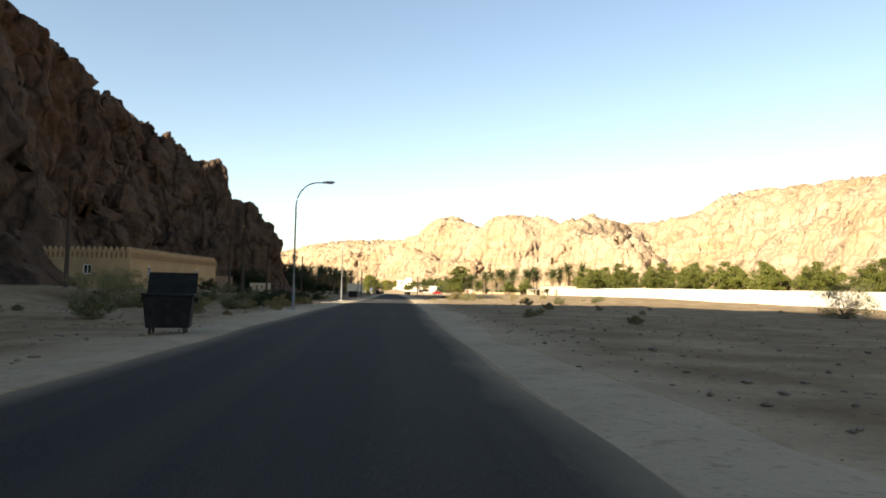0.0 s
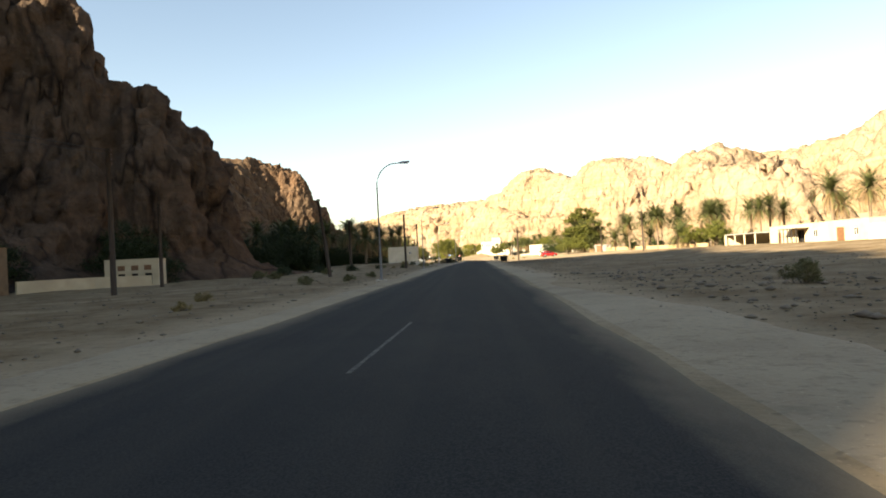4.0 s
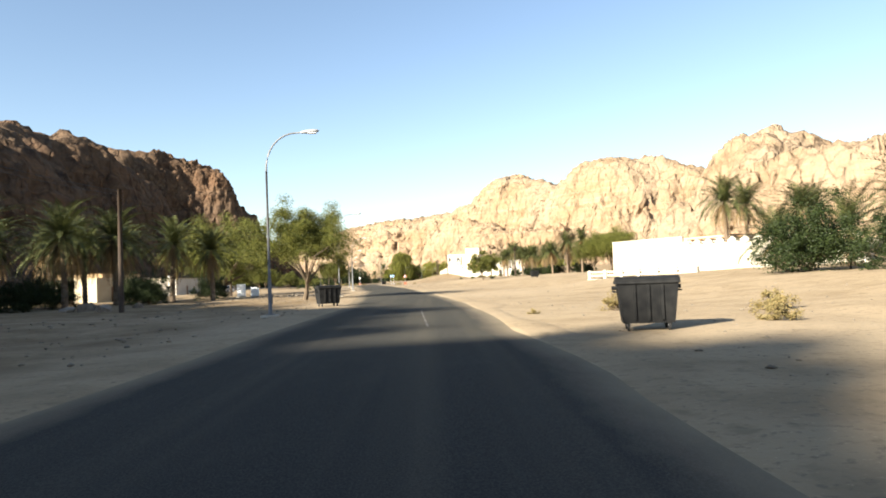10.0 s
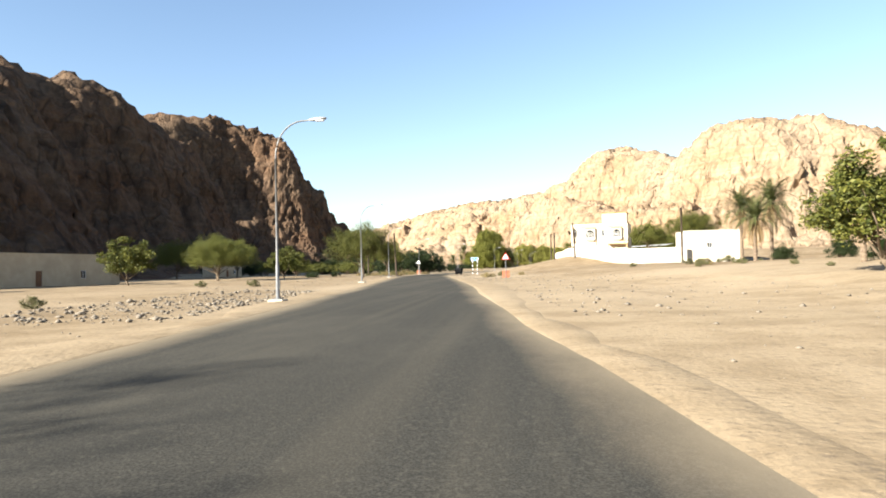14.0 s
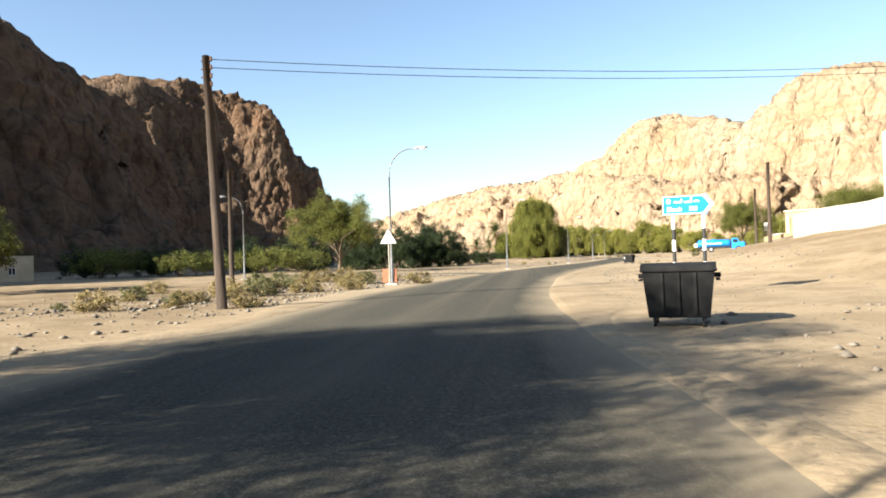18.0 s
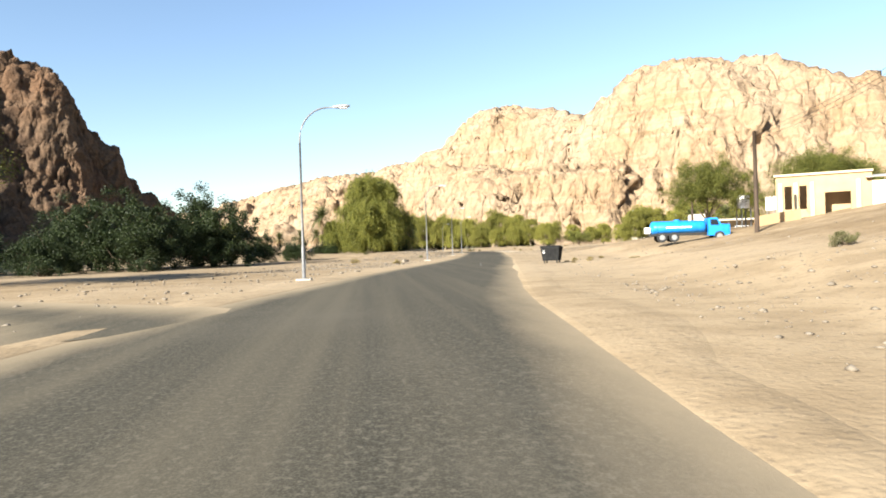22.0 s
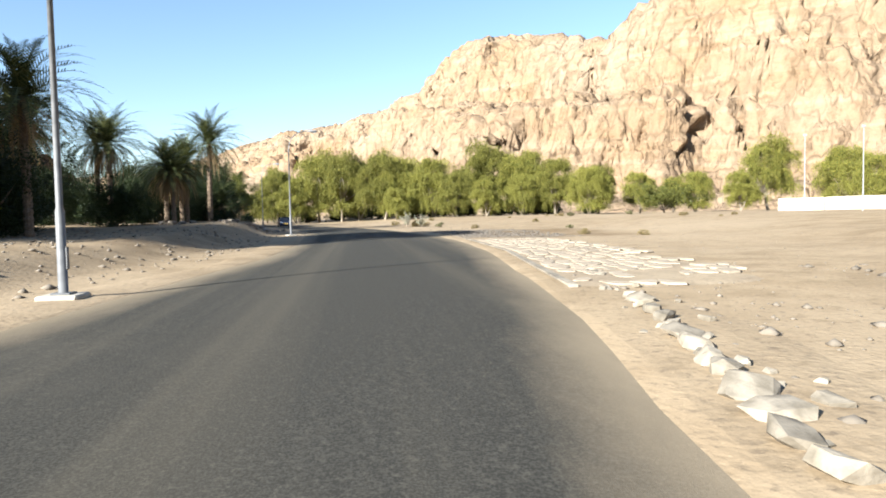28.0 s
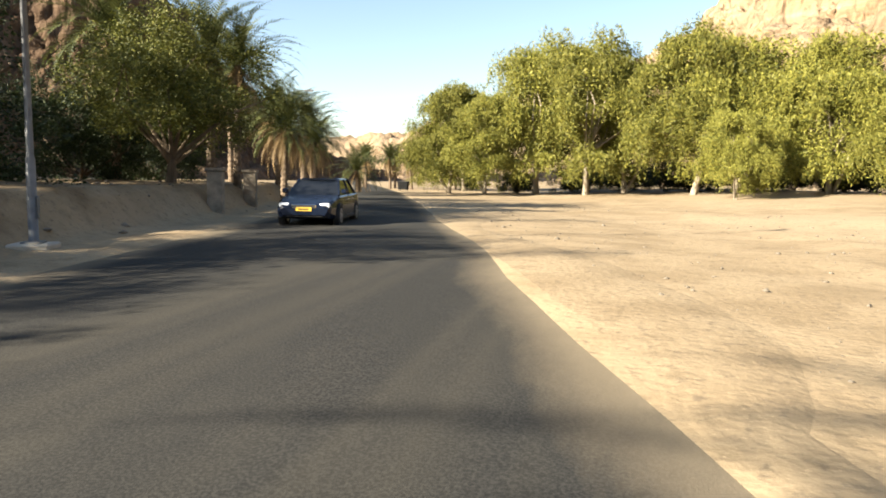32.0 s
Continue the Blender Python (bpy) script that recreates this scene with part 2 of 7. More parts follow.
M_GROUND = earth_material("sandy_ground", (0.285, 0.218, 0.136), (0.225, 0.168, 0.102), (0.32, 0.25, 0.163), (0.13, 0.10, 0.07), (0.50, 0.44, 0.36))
M_SHOULDER = earth_material("dusty_shoulder", (0.30, 0.24, 0.161), (0.245, 0.193, 0.13), (0.345, 0.28, 0.193), (0.18, 0.145, 0.10))
M_ASPHALT = asphalt_material()
M_LINE = material("faded_white_line", (0.115, 0.105, 0.087), (0.055, 0.052, 0.045), 6.0, 0.85, spread=(0.4, 0.58))
M_STONE = material("loose_stone", (0.23, 0.195, 0.15), (0.13, 0.11, 0.085), 3.0, 0.95, bump=0.6, rand=0.25)
# darker copy of the loose stone, tree shade put into its colour
M_STONESHADE = material("shaded_grey_rubble", (0.15, 0.13, 0.105), (0.085, 0.073, 0.06), 3.0, 0.95, bump=0.6)
M_KERB = material("weathered_kerb_concrete", (0.27, 0.235, 0.18), (0.14, 0.12, 0.088), 5.0, 0.95, bump=0.6, rand=0.3)
M_PAVING = material("pale_paving_stone", (0.335, 0.28, 0.205), (0.25, 0.20, 0.14), 4.0, 0.95, bump=0.5, rand=0.12)
M_STEEL = material("galvanised_steel", (0.17, 0.172, 0.172), (0.12, 0.122, 0.122), 5.0, 0.6, metal=0.3)
M_LAMP = material("lamp_housing", (0.32, 0.325, 0.33), (0.25, 0.255, 0.26), 8.0, 0.45)
M_DIFF = material("lamp_cover", (0.75, 0.76, 0.75), rough=0.2)
M_CONC = material("concrete", (0.4, 0.368, 0.304), (0.32, 0.288, 0.232), 3.0, 0.9, bump=0.3)
M_WOODPOLE = material("dark_timber_pole", (0.030, 0.021, 0.015), (0.06, 0.041, 0.027), 3.0, 0.85, bump=0.3, stretch=(4, 4, 0.4))
M_BLACK = material("black_plastic", (0.009, 0.0095, 0.01), (0.018, 0.018, 0.0175), 4.0, 0.8, rand=0.2, spec=0.12)
M_BINWHITE = material("faded_white_mark", (0.5, 0.5, 0.48), rough=0.7)
M_WIRE = material("black_cable", (0.02, 0.02, 0.02), rough=0.6)
M_CERAMIC = material("insulator", (0.12, 0.07, 0.05), rough=0.3)
M_WALL_TAN = material("tan_plaster", (0.39, 0.277, 0.15), (0.338, 0.232, 0.124), 0.9, 0.9, bump=0.2, third=(0.3, 0.21, 0.112), third_scale=0.3)
M_WALL_CREAM = material("cream_plaster", (0.465, 0.398, 0.277), (0.42, 0.352, 0.24), 1.2, 0.9, bump=0.15, third=(0.375, 0.315, 0.217), third_scale=0.4)
M_WALL_PALE = material("pale_cream_plaster", (0.66, 0.585, 0.45), (0.58, 0.50, 0.37), 1.2, 0.9, bump=0.15, third=(0.52, 0.45, 0.33), third_scale=0.4)
M_WALL_WHITE = material("white_plaster", (0.50, 0.465, 0.395), (0.45, 0.41, 0.34), 0.8, 0.85, bump=0.15, third=(0.40, 0.355, 0.28), third_scale=0.25)
M_MUD = material("brown_mud_plaster", (0.17, 0.115, 0.068), (0.13, 0.085, 0.05), 1.2, 0.95, bump=0.4, third=(0.10, 0.066, 0.04), third_scale=0.3)
M_TRIM = material("dark_trim", (0.22, 0.13, 0.065), (0.17, 0.10, 0.05), 3.0, 0.8)
M_ORANGE = material("orange_coping", (0.36, 0.188, 0.0675), (0.3, 0.15, 0.0562), 2.0, 0.8)
M_DOOR_BLUE = material("blue_metal_door", (0.10, 0.20, 0.32), (0.08, 0.16, 0.26), 3.0, 0.5)
M_DOOR_BROWN = material("brown_wooden_door", (0.17, 0.085, 0.04), (0.12, 0.06, 0.03), 3.0, 0.6)
M_RUST = material("rusty_sheet", (0.33, 0.12, 0.06), (0.24, 0.09, 0.05), 3.0, 0.8)
M_TIN = material("weathered_tin", (0.413, 0.405, 0.375), (0.315, 0.3, 0.27), 2.0, 0.5, metal=0.3)
M_DARK = material("dark_opening", (0.015, 0.014, 0.013), rough=0.9)
M_GLASS = material("window_glass", (0.012, 0.014, 0.017), rough=0.08, spec=0.35)
M_TYRE = material("tyre_rubber", (0.02, 0.02, 0.02), rough=0.85)
M_RIM = material("alloy_rim", (0.5, 0.5, 0.5), rough=0.3, metal=0.8)
M_RED = material("red_car_paint", (0.36, 0.012, 0.012), rough=0.25, spec=0.6)
M_WHITEPAINT = material("white_car_paint", (0.74, 0.74, 0.72), rough=0.25, spec=0.6)
M_NAVY = material("dark_blue_car_paint", (0.006, 0.010, 0.022), rough=0.22, spec=0.35)
M_BLUE = material("blue_truck_paint", (0.015, 0.20, 0.60), (0.012, 0.17, 0.5), 2.0, 0.4)
M_CHROME = material("chrome", (0.7, 0.7, 0.7), rough=0.15, metal=1.0)
M_LIGHT = material("headlight_glass", (0.6, 0.62, 0.64), rough=0.1, spec=0.7)
M_TAIL = material("tail_light", (0.4, 0.02, 0.015), rough=0.2)
M_PLATE = material("yellow_plate", (0.65, 0.40, 0.05), rough=0.5)
M_SIGNBLUE = material("blue_sign_face", (0.01, 0.16, 0.48), rough=0.4)
M_SIGNWHITE = material("white_sign_paint", (0.78, 0.78, 0.76), rough=0.5)
M_SIGNBACK = material("grey_sign_back", (0.62, 0.62, 0.60), rough=0.5)
M_BLACKPAINT = material("black_paint", (0.02, 0.02, 0.02), rough=0.6)
M_GREENFENCE = material("green_mesh_fence", (0.10, 0.26, 0.13), (0.07, 0.20, 0.10), 5.0, 0.8)
M_BARK = material("bark", (0.14, 0.105, 0.07), (0.084, 0.063, 0.042), 8.0, 0.95, bump=0.6, stretch=(0.7, 0.7, 0.21))
M_PALEBARK = material("pale_bark", (0.294, 0.252, 0.189), (0.182, 0.147, 0.105), 8.0, 0.95, bump=0.5, stretch=(0.7, 0.7, 0.21))
M_PALMTRUNK = material("palm_trunk", (0.18, 0.135, 0.09), (0.105, 0.075, 0.0525), 10.0, 0.95, bump=0.9, bump_scale=12.0)


def leaf_material(name, a, c, rand=0.18):
    """Two-sided leaves, each island its own shade, with some light through them."""
    m = bpy.data.materials.new(name)
    m.use_nodes = True
    n, l = m.node_tree.nodes, m.node_tree.links
    b = n["Principled BSDF"]
    b.inputs["Roughness"].default_value, b.inputs["Specular IOR Level"].default_value = 0.6, 0.25
    geo = n.new("ShaderNodeNewGeometry")
    x = n.new("ShaderNodeMix")
    x.data_type = "RGBA"
    l.new(geo.outputs["Random Per Island"], x.inputs[0])
    x.inputs[6].default_value, x.inputs[7].default_value = (*a, 1), (*c, 1)
    oi = n.new("ShaderNodeObjectInfo")
    hs = n.new("ShaderNodeHueSaturation")
    v = n.new("ShaderNodeMapRange")
    v.inputs[3].default_value, v.inputs[4].default_value = 1 - rand, 1 + rand
    l.new(oi.outputs["Random"], v.inputs[0])
    l.new(v.outputs[0], hs.inputs["Value"])
    l.new(x.outputs[2], hs.inputs["Color"])
    l.new(hs.outputs[0], b.inputs["Base Color"])
    tr = n.new("ShaderNodeBsdfTranslucent")
    l.new(hs.outputs[0], tr.inputs["Color"])
    ms = n.new("ShaderNodeMixShader")
    ms.inputs[0].default_value = 0.2
    l.new(b.outputs[0], ms.inputs[1])
    l.new(tr.outputs[0], ms.inputs[2])
    l.new(ms.outputs[0], n["Material Output"].inputs["Surface"])
    return m


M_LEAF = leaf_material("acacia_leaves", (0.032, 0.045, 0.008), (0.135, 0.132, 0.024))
# dark green pushed towards black: the mountain's shade is put into the colour
M_LEAFSHADE = leaf_material("shade_dark_leaves", (0.010, 0.019, 0.005), (0.030, 0.043, 0.0105))
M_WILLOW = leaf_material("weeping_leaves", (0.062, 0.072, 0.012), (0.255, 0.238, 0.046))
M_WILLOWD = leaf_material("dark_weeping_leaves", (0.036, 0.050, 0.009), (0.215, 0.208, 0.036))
M_PALM = leaf_material("palm_fronds", (0.028, 0.040, 0.013), (0.105, 0.110, 0.036))
M_PALMDRY = leaf_material("dry_palm_fronds", (0.225, 0.15, 0.0675), (0.165, 0.112, 0.0525))
M_DRY = leaf_material("dry_scrub", (0.24, 0.176, 0.072), (0.16, 0.136, 0.056))
M_SCRUB = leaf_material("grey_green_scrub", (0.091, 0.098, 0.0385), (0.147, 0.133, 0.0595))
M_MILK = leaf_material("pale_broad_leaves", (0.288, 0.304, 0.216), (0.384, 0.376, 0.288))

# ---- helpers of the scene ----
def hash3(i, j, k, seed):
    h = (i * 374761393 + j * 668265263 + k * 2147483647 + seed * 974634777) & 0xFFFFFFFF
    h = ((h ^ (h >> 13)) * 1274126177) & 0xFFFFFFFF
    return ((h ^ (h >> 16)) & 0xFFFFFF) / 16777215.0


def vnoise(x, y, z=0.0, seed=0):
    """Smooth value noise in -1..1 on arrays."""
    x, y, z = np.broadcast_arrays(np.asarray(x, float), np.asarray(y, float), np.asarray(z, float))
    i, j, k = np.floor(x).astype(np.int64), np.floor(y).astype(np.int64), np.floor(z).astype(np.int64)
    u, v, w = x - i, y - j, z - k
    u, v, w = (a * a * (3 - 2 * a) for a in (u, v, w))
    r = 0
    for a in (0, 1):
        for b in (0, 1):
            for c in (0, 1):
                r = r + hash3(i + a, j + b, k + c, seed) * (u if a else 1 - u) * (v if b else 1 - v) * (w if c else 1 - w)
    return r * 2 - 1


def fbm(x, y, z=0.0, octaves=5, seed=0, gain=0.5):
    r, amp = 0, 1.0
    for o in range(octaves):
        r = r + amp * vnoise(np.asarray(x) * 2 ** o, np.asarray(y) * 2 ** o, np.asarray(z) * 2 ** o, seed + o)
        amp *= gain
    return r


def ridged(x, y, z=0.0, octaves=4, seed=0):
    r, amp = 0, 1.0
    for o in range(octaves):
        r = r + amp * (1 - 2 * np.abs(vnoise(np.asarray(x) * 2 ** o, np.asarray(y) * 2 ** o, np.asarray(z) * 2 ** o, seed + o)))
        amp *= 0.5
    return r


def smooth(a, lo, hi):
    t = np.clip((np.asarray(a, float) - lo) / (hi - lo), 0, 1)
    return t * t * (3 - 2 * t)


# left and right edge of the asphalt: y, x left, x right
ROAD = [(-420, -11.5, -4.2), (-260, -10.4, -3.0), (-196, -9.8, -2.7), (-166, -9.6, -1.8), (-135, -8.9, -0.8), (-105, -7.6, 0.0),
        (-75, -6.5, 1.1), (-57, -6.1, 1.7), (0, -5.4, 2.6), (24, -5.0, 3.0), (55, -4.1, 3.3), (85, -2.8, 4.7), (112, -2.2, 5.4),
        (138, -2.3, 4.9), (150, -2.9, 4.2), (195, -6.4, 0.9), (213, -9.0, -0.5), (240, -12.0, -3.6), (265, -14.9, -6.0),
        (305, -20.2, -10.9), (330, -23.2, -14.1), (345, -24.1, -15.5), (360, -24.4, -15.9), (378, -23.0, -14.6), (395, -21.2, -12.3),
        (410, -18.4, -9.3), (425, -15.0, -6.3), (440, -11.2, -3.2), (457, -7.4, 0.3), (480, -3.3, 4.3), (500, 0.2, 8.2), (525, 4.2, 12.6),
        (540, 5.6, 14.4), (552, 5.7, 14.9), (565, 5.0, 14.5), (578, 3.9, 13.2), (590, 2.0, 11.3), (603, -0.4, 8.0), (618, -4.0, 3.2),
        (640, -10.5, -3.8), (670, -20.5, -14.0), (720, -39.0, -32.5), (800, -70.0, -63.0), (1000, -150.0, -142.0)]
RY = np.array([r[0] for r in ROAD], float)
RL = np.array([r[1] for r in ROAD], float)
RR = np.array([r[2] for r in ROAD], float)


def road_left(y):
    return np.interp(y, RY, RL)


def road_right(y):
    return np.interp(y, RY, RR)


def ground_z(x, y):
    """Height of the ground beside the road."""
    x, y = np.asarray(x, float), np.asarray(y, float)
    dr, dl = x - road_right(y), road_left(y) - x
    z = 0.9 * smooth(dr, 8, 40) * smooth(y, -160, -40)
    z = z + 0.5 * smooth(dr, 8, 22) * smooth(y, 80, 130) * (1 - smooth(y, 520, 560))
    z = z + 1.5 * smooth(dr, 3, 14) * smooth(y, 352, 384) * (1 - smooth(y, 448, 480))
    z = z + 1.4 * smooth(dr, 10, 28) * smooth(y, 345, 375) * (1 - smooth(y, 430, 470))
    z = z + 1.2 * smooth(dl, 12, 20) * smooth(y, -180, -150) * (1 - smooth(y, -100, -88)) * (1 - smooth(dl, 45, 60))
    z = z + 0.9 * smooth(dl, 4, 11) * smooth(y, 44, 54) * (1 - smooth(y, 68, 80)) * (1 - smooth(dl, 22, 32))
    z = z + 0.7 * smooth(dl, 2.5, 6) * smooth(y, 490, 505) * (1 - smooth(y, 550, 572))
    z = z + 1.1 * smooth(dl, 1.8, 5.2 - 2.2 * smooth(y, 596, 616)) * smooth(y, 550, 572) * (1 - smooth(y, 635, 665))
    z = z - 0.9 * smooth(dr, 5, 10) * smooth(y, 416, 428) * (1 - smooth(y, 444, 458)) * (1 - smooth(dr, 24, 34))
    z = z - 0.5 * smooth(dr, 6, 14) * smooth(y, 372, 386) * (1 - smooth(y, 418, 440)) * (1 - smooth(dr, 24, 34))
    off = smooth(np.maximum(dr, dl), 1.5, 6)
    z = z + off * (0.10 * fbm(x * 0.12, y * 0.12, 0, 3, 5) + 0.05 * fbm(x * 0.6, y * 0.6, 0, 3, 9))
    z = z - 0.04 * (1 - smooth(np.maximum(dr, dl), 0.0, 0.5))
    far = smooth(np.maximum(dr, dl), 60, 300)
    return z + far * (1.5 + 1.5 * fbm(x * 0.01, y * 0.01, 0, 3, 21))


def gz(x, y):
    return float(ground_z(x, y))


def mesh_object(name, verts, faces, mat=None, parent=None, smooth_shade=False):
    me = bpy.data.meshes.new(name)
    me.from_pydata([tuple(v) for v in verts], [], faces)
    if mat:
        me.materials.append(mat)
    if smooth_shade:
        me.polygons.foreach_set("use_smooth", [True] * len(me.polygons))
    me.update()
    ob = new(name, me)
    if parent:
        ob.parent = parent
    return ob


def grid_faces(nu, nv):
    return [(i * nv + j, (i + 1) * nv + j, (i + 1) * nv + j + 1, i * nv + j + 1) for i in range(nu - 1) for j in range(nv - 1)]


# ---- ground: one sheet, dense beside the road, out to the horizon ----
ys = np.concatenate([np.linspace(-3000, -450, 12), np.arange(-420, 700, 1.6), np.linspace(705, 1000, 60), np.linspace(1050, 4500, 24)])
off = np.concatenate([-np.geomspace(3500, 60, 22), -np.linspace(58, 21, 26), -np.linspace(20, 4.6, 22), -np.linspace(4.2, 0, 9)])
off = np.concatenate([off, np.zeros(3), -off[::-1]])
n_off = len(off)
gx = np.zeros((len(ys), n_off))
for a in range(len(ys)):
    c, w = (road_left(ys[a]) + road_right(ys[a])) / 2, (road_right(ys[a]) - road_left(ys[a])) / 2
    k = np.abs(off)
    gx[a] = c + np.sign(off) * k + np.where(off < 0, -w, np.where(off > 0, w, 0))
gy = np.repeat(ys[:, None], n_off, 1)
gzz = ground_z(gx, gy)
ground = mesh_object("ground", np.stack([gx, gy, gzz], -1).reshape(-1, 3), grid_faces(len(ys), n_off), M_GROUND, smooth_shade=True)
gdr, gdl = gx - road_right(gy), road_left(gy) - gx
stony_shade = (1 - smooth(gy, 55, 80)) * smooth(np.maximum(gdr, gdl), 1.5, 3.2)
stony_shade = np.maximum(stony_shade, 0.8 * smooth(gdl, 1.5, 4) * smooth(gy, 70, 90) * (1 - 0.5 * smooth(gy, 150, 260)))
stony_shade = np.maximum(stony_shade, 0.9 * smooth(gdr, 1.0, 3) * smooth(gy, 552, 556) * (1 - smooth(gy, 569, 573)) * (1 - smooth(gdr, 10, 14)))
stony_shade = np.maximum(stony_shade, 0.7 * smooth(gdr, 9, 15) * smooth(gy, 280, 300) * (1 - smooth(gy, 520, 560)))
stony_shade = np.maximum(stony_shade, 0.75 * smooth(gdl, 1.0, 2.5) * smooth(gy, 346, 354) * (1 - smooth(gy, 388, 396)))
# left bank: brown earth, its tint deepened to hold the trees' shade
stony_shade = np.maximum(stony_shade, 1.0 * smooth(gdl, 1.5, 3.5) * smooth(gy, 560, 580) * (1 - smooth(gy, 640, 660)))
ground.data.attributes.new("stony_shade", "FLOAT", "POINT").data.foreach_set("value", np.ascontiguousarray(stony_shade, dtype=np.float32).ravel())
tagged(ground, "pale sandy gravel ground of a wide valley floor", "ground", kind="structure")

# ---- road ----
ry = np.arange(-418, 995, 2.0)
rv, nx = [], 13
for y in ry:
    l, r = road_left(y), road_right(y)
    l, r = l + 0.12 * float(fbm(y * 0.15, 0.0, 0, 4, 31)), r + 0.16 * float(fbm(y * 0.15, 7.0, 0, 4, 33))
    for k in range(nx):
        u = k / (nx - 1)
        rv.append((l + (r - l) * u, y, -0.02 + 0.082 * (1 - (2 * u - 1) ** 2)))
def road_wear(ob, edge, dusty):
    for name, vals in (("edge", edge), ("dusty", dusty)):
        ob.data.attributes.new(name, "FLOAT", "POINT").data.foreach_set("value", vals)


road = mesh_object("road", rv, grid_faces(len(ry), nx), M_ASPHALT, smooth_shade=True)
road_wear(road, [abs(2 * k / (nx - 1) - 1) for y in ry for k in range(nx)],
          [float(0.05 + 0.5 * smooth(y, 80, 130) + 0.45 * smooth(y, 300, 340) - 0.45 * smooth(y, 470, 510) - 0.35 * smooth(y, 585, 600)) for y in ry for k in range(nx)])
tagged(road, "worn grey asphalt village road dusted with sand", "road", kind="structure")
for edge, sgn, y0, y1, mat, text in ((road_left, -1, -418, 82, M_SHOULDER, "pale compacted dust shoulder along the asphalt edge"), (road_right, 1, -418, 82, M_SHOULDER, "pale compacted dust shoulder along the asphalt edge"),
                                     (road_left, -1, 82, 995, M_GROUND, "loose sand drifted against the asphalt edge"), (road_right, 1, 82, 995, M_GROUND, "loose sand drifted against the asphalt edge")):
    sv = []
    sy_ = np.arange(y0, y1 + 0.1, 2.0)
    for y in sy_:
        e = float(edge(y))
        w = max(0.5, 1.5 + 1.1 * float(fbm(y * 0.11, 3.0 * sgn, 0, 5, 41)))
        for k in range(5):
            d = -0.35 + (w + 0.35) * k / 4
            x = e + sgn * d
            z = float(ground_z(x, y)) + (0.03, 0.03, 0.028, 0.015, -0.06)[k]
            sv.append((x, y, -0.02 if k == 0 else z if k == 4 else max(z, 0.02)))
    sh = mesh_object("road_shoulder", sv, grid_faces(len(sy_), 5), mat, smooth_shade=True)
    tagged(sh, text, "shoulder", kind="structure")

# side road leaving to the village
track = [(-20.4, 391.5), (-22.8, 394.6), (-29, 400), (-37, 407.5), (-48, 418), (-60, 431), (-70, 446)]
tv, te = [], []
for k, (x, y) in enumerate(track):
    a, c = Vector(track[max(k - 1, 0)]), Vector(track[min(k + 1, len(track) - 1)])
    d = (c - a).normalized()
    w = (3.4, 3.2, 2.6, 2.3, 2.2, 2.2, 2.2)[k]
    for u in (-1, -0.6, -0.2, 0.2, 0.6, 1):
        px, py = x - d.y * w * u, y + d.x * w * u
        tv.append((px, py, 0.004 if k == 0 else max(0.02 if k == 1 else 0.03, float(ground_z(px, py)) + 0.05 - 0.03 * abs(u) ** 3)))
        te.append(min(1.0, 0.55 + 0.40 * abs(u) + 0.05 * k))
side_road = mesh_object("side_road", tv, grid_faces(len(track), 6), M_ASPHALT, smooth_shade=True)
road_wear(side_road, te, [1.0] * len(te))
tagged(side_road, "narrow sand-covered asphalt side road", "road", kind="structure")

# faded centre dashes
DASHES = [(-5.95, -169.0, -5.4, -161.9), (-5.12, -138.2, -4.62, -133.0), (-3.95, -110.4, -3.7, -104.4), (-2.85, -74.8, -2.6, -68.8), (2.62, 121.6, 2.29, 131.7), (-9.12, 424.0, -7.86, 431.9)]
for x0, y0, x1, y1 in DASHES:
    n = 12
    lv = []
    for k in range(n + 1):
        y, x = y0 + (y1 - y0) * k / n, x0 + (x1 - x0) * k / n
        w = 0.032 + 0.010 * math.sin(k * 2.3)
        l, r = float(road_left(y)), float(road_right(y))
        for e in (-w, w):
            u = (x + e - l) / (r - l)
            lv.append((x + e, y, -0.015 + 0.082 * (1 - (2 * u - 1) ** 2)))
    d = mesh_object("centre_line_dash", lv, grid_faces(n + 1, 2), M_LINE)
    d.parent = road


# ---- mountains ----
def crest_height(x, y, crest, width):
    """Highest of steep slopes along a crest line of (x, y, z), falling to nothing within width times a factor of the height."""
    best = np.full(x.shape, -5.0)
    for (x0, y0, z0), (x1, y1, z1) in zip(crest, crest[1:]):
        dx, dy = x1 - x0, y1 - y0
        t = np.clip(((x - x0) * dx + (y - y0) * dy) / (dx * dx + dy * dy), 0, 1)
        d = np.hypot(x - x0 - t * dx, y - y0 - t * dy)
        h = z0 + (z1 - z0) * t
        w = width * (0.4 + 0.6 * h / 100)
        u = np.clip(d / w, 0, 1.3)
        prof = np.where(u < 0.12, 1 - u * 0.35, 0.958 - smooth(u, 0.10, 0.72) * 0.70 - 0.258 * np.clip((u - 0.3) / 0.75, 0, 1.2))
        best = np.maximum(best, h * prof)
    return best


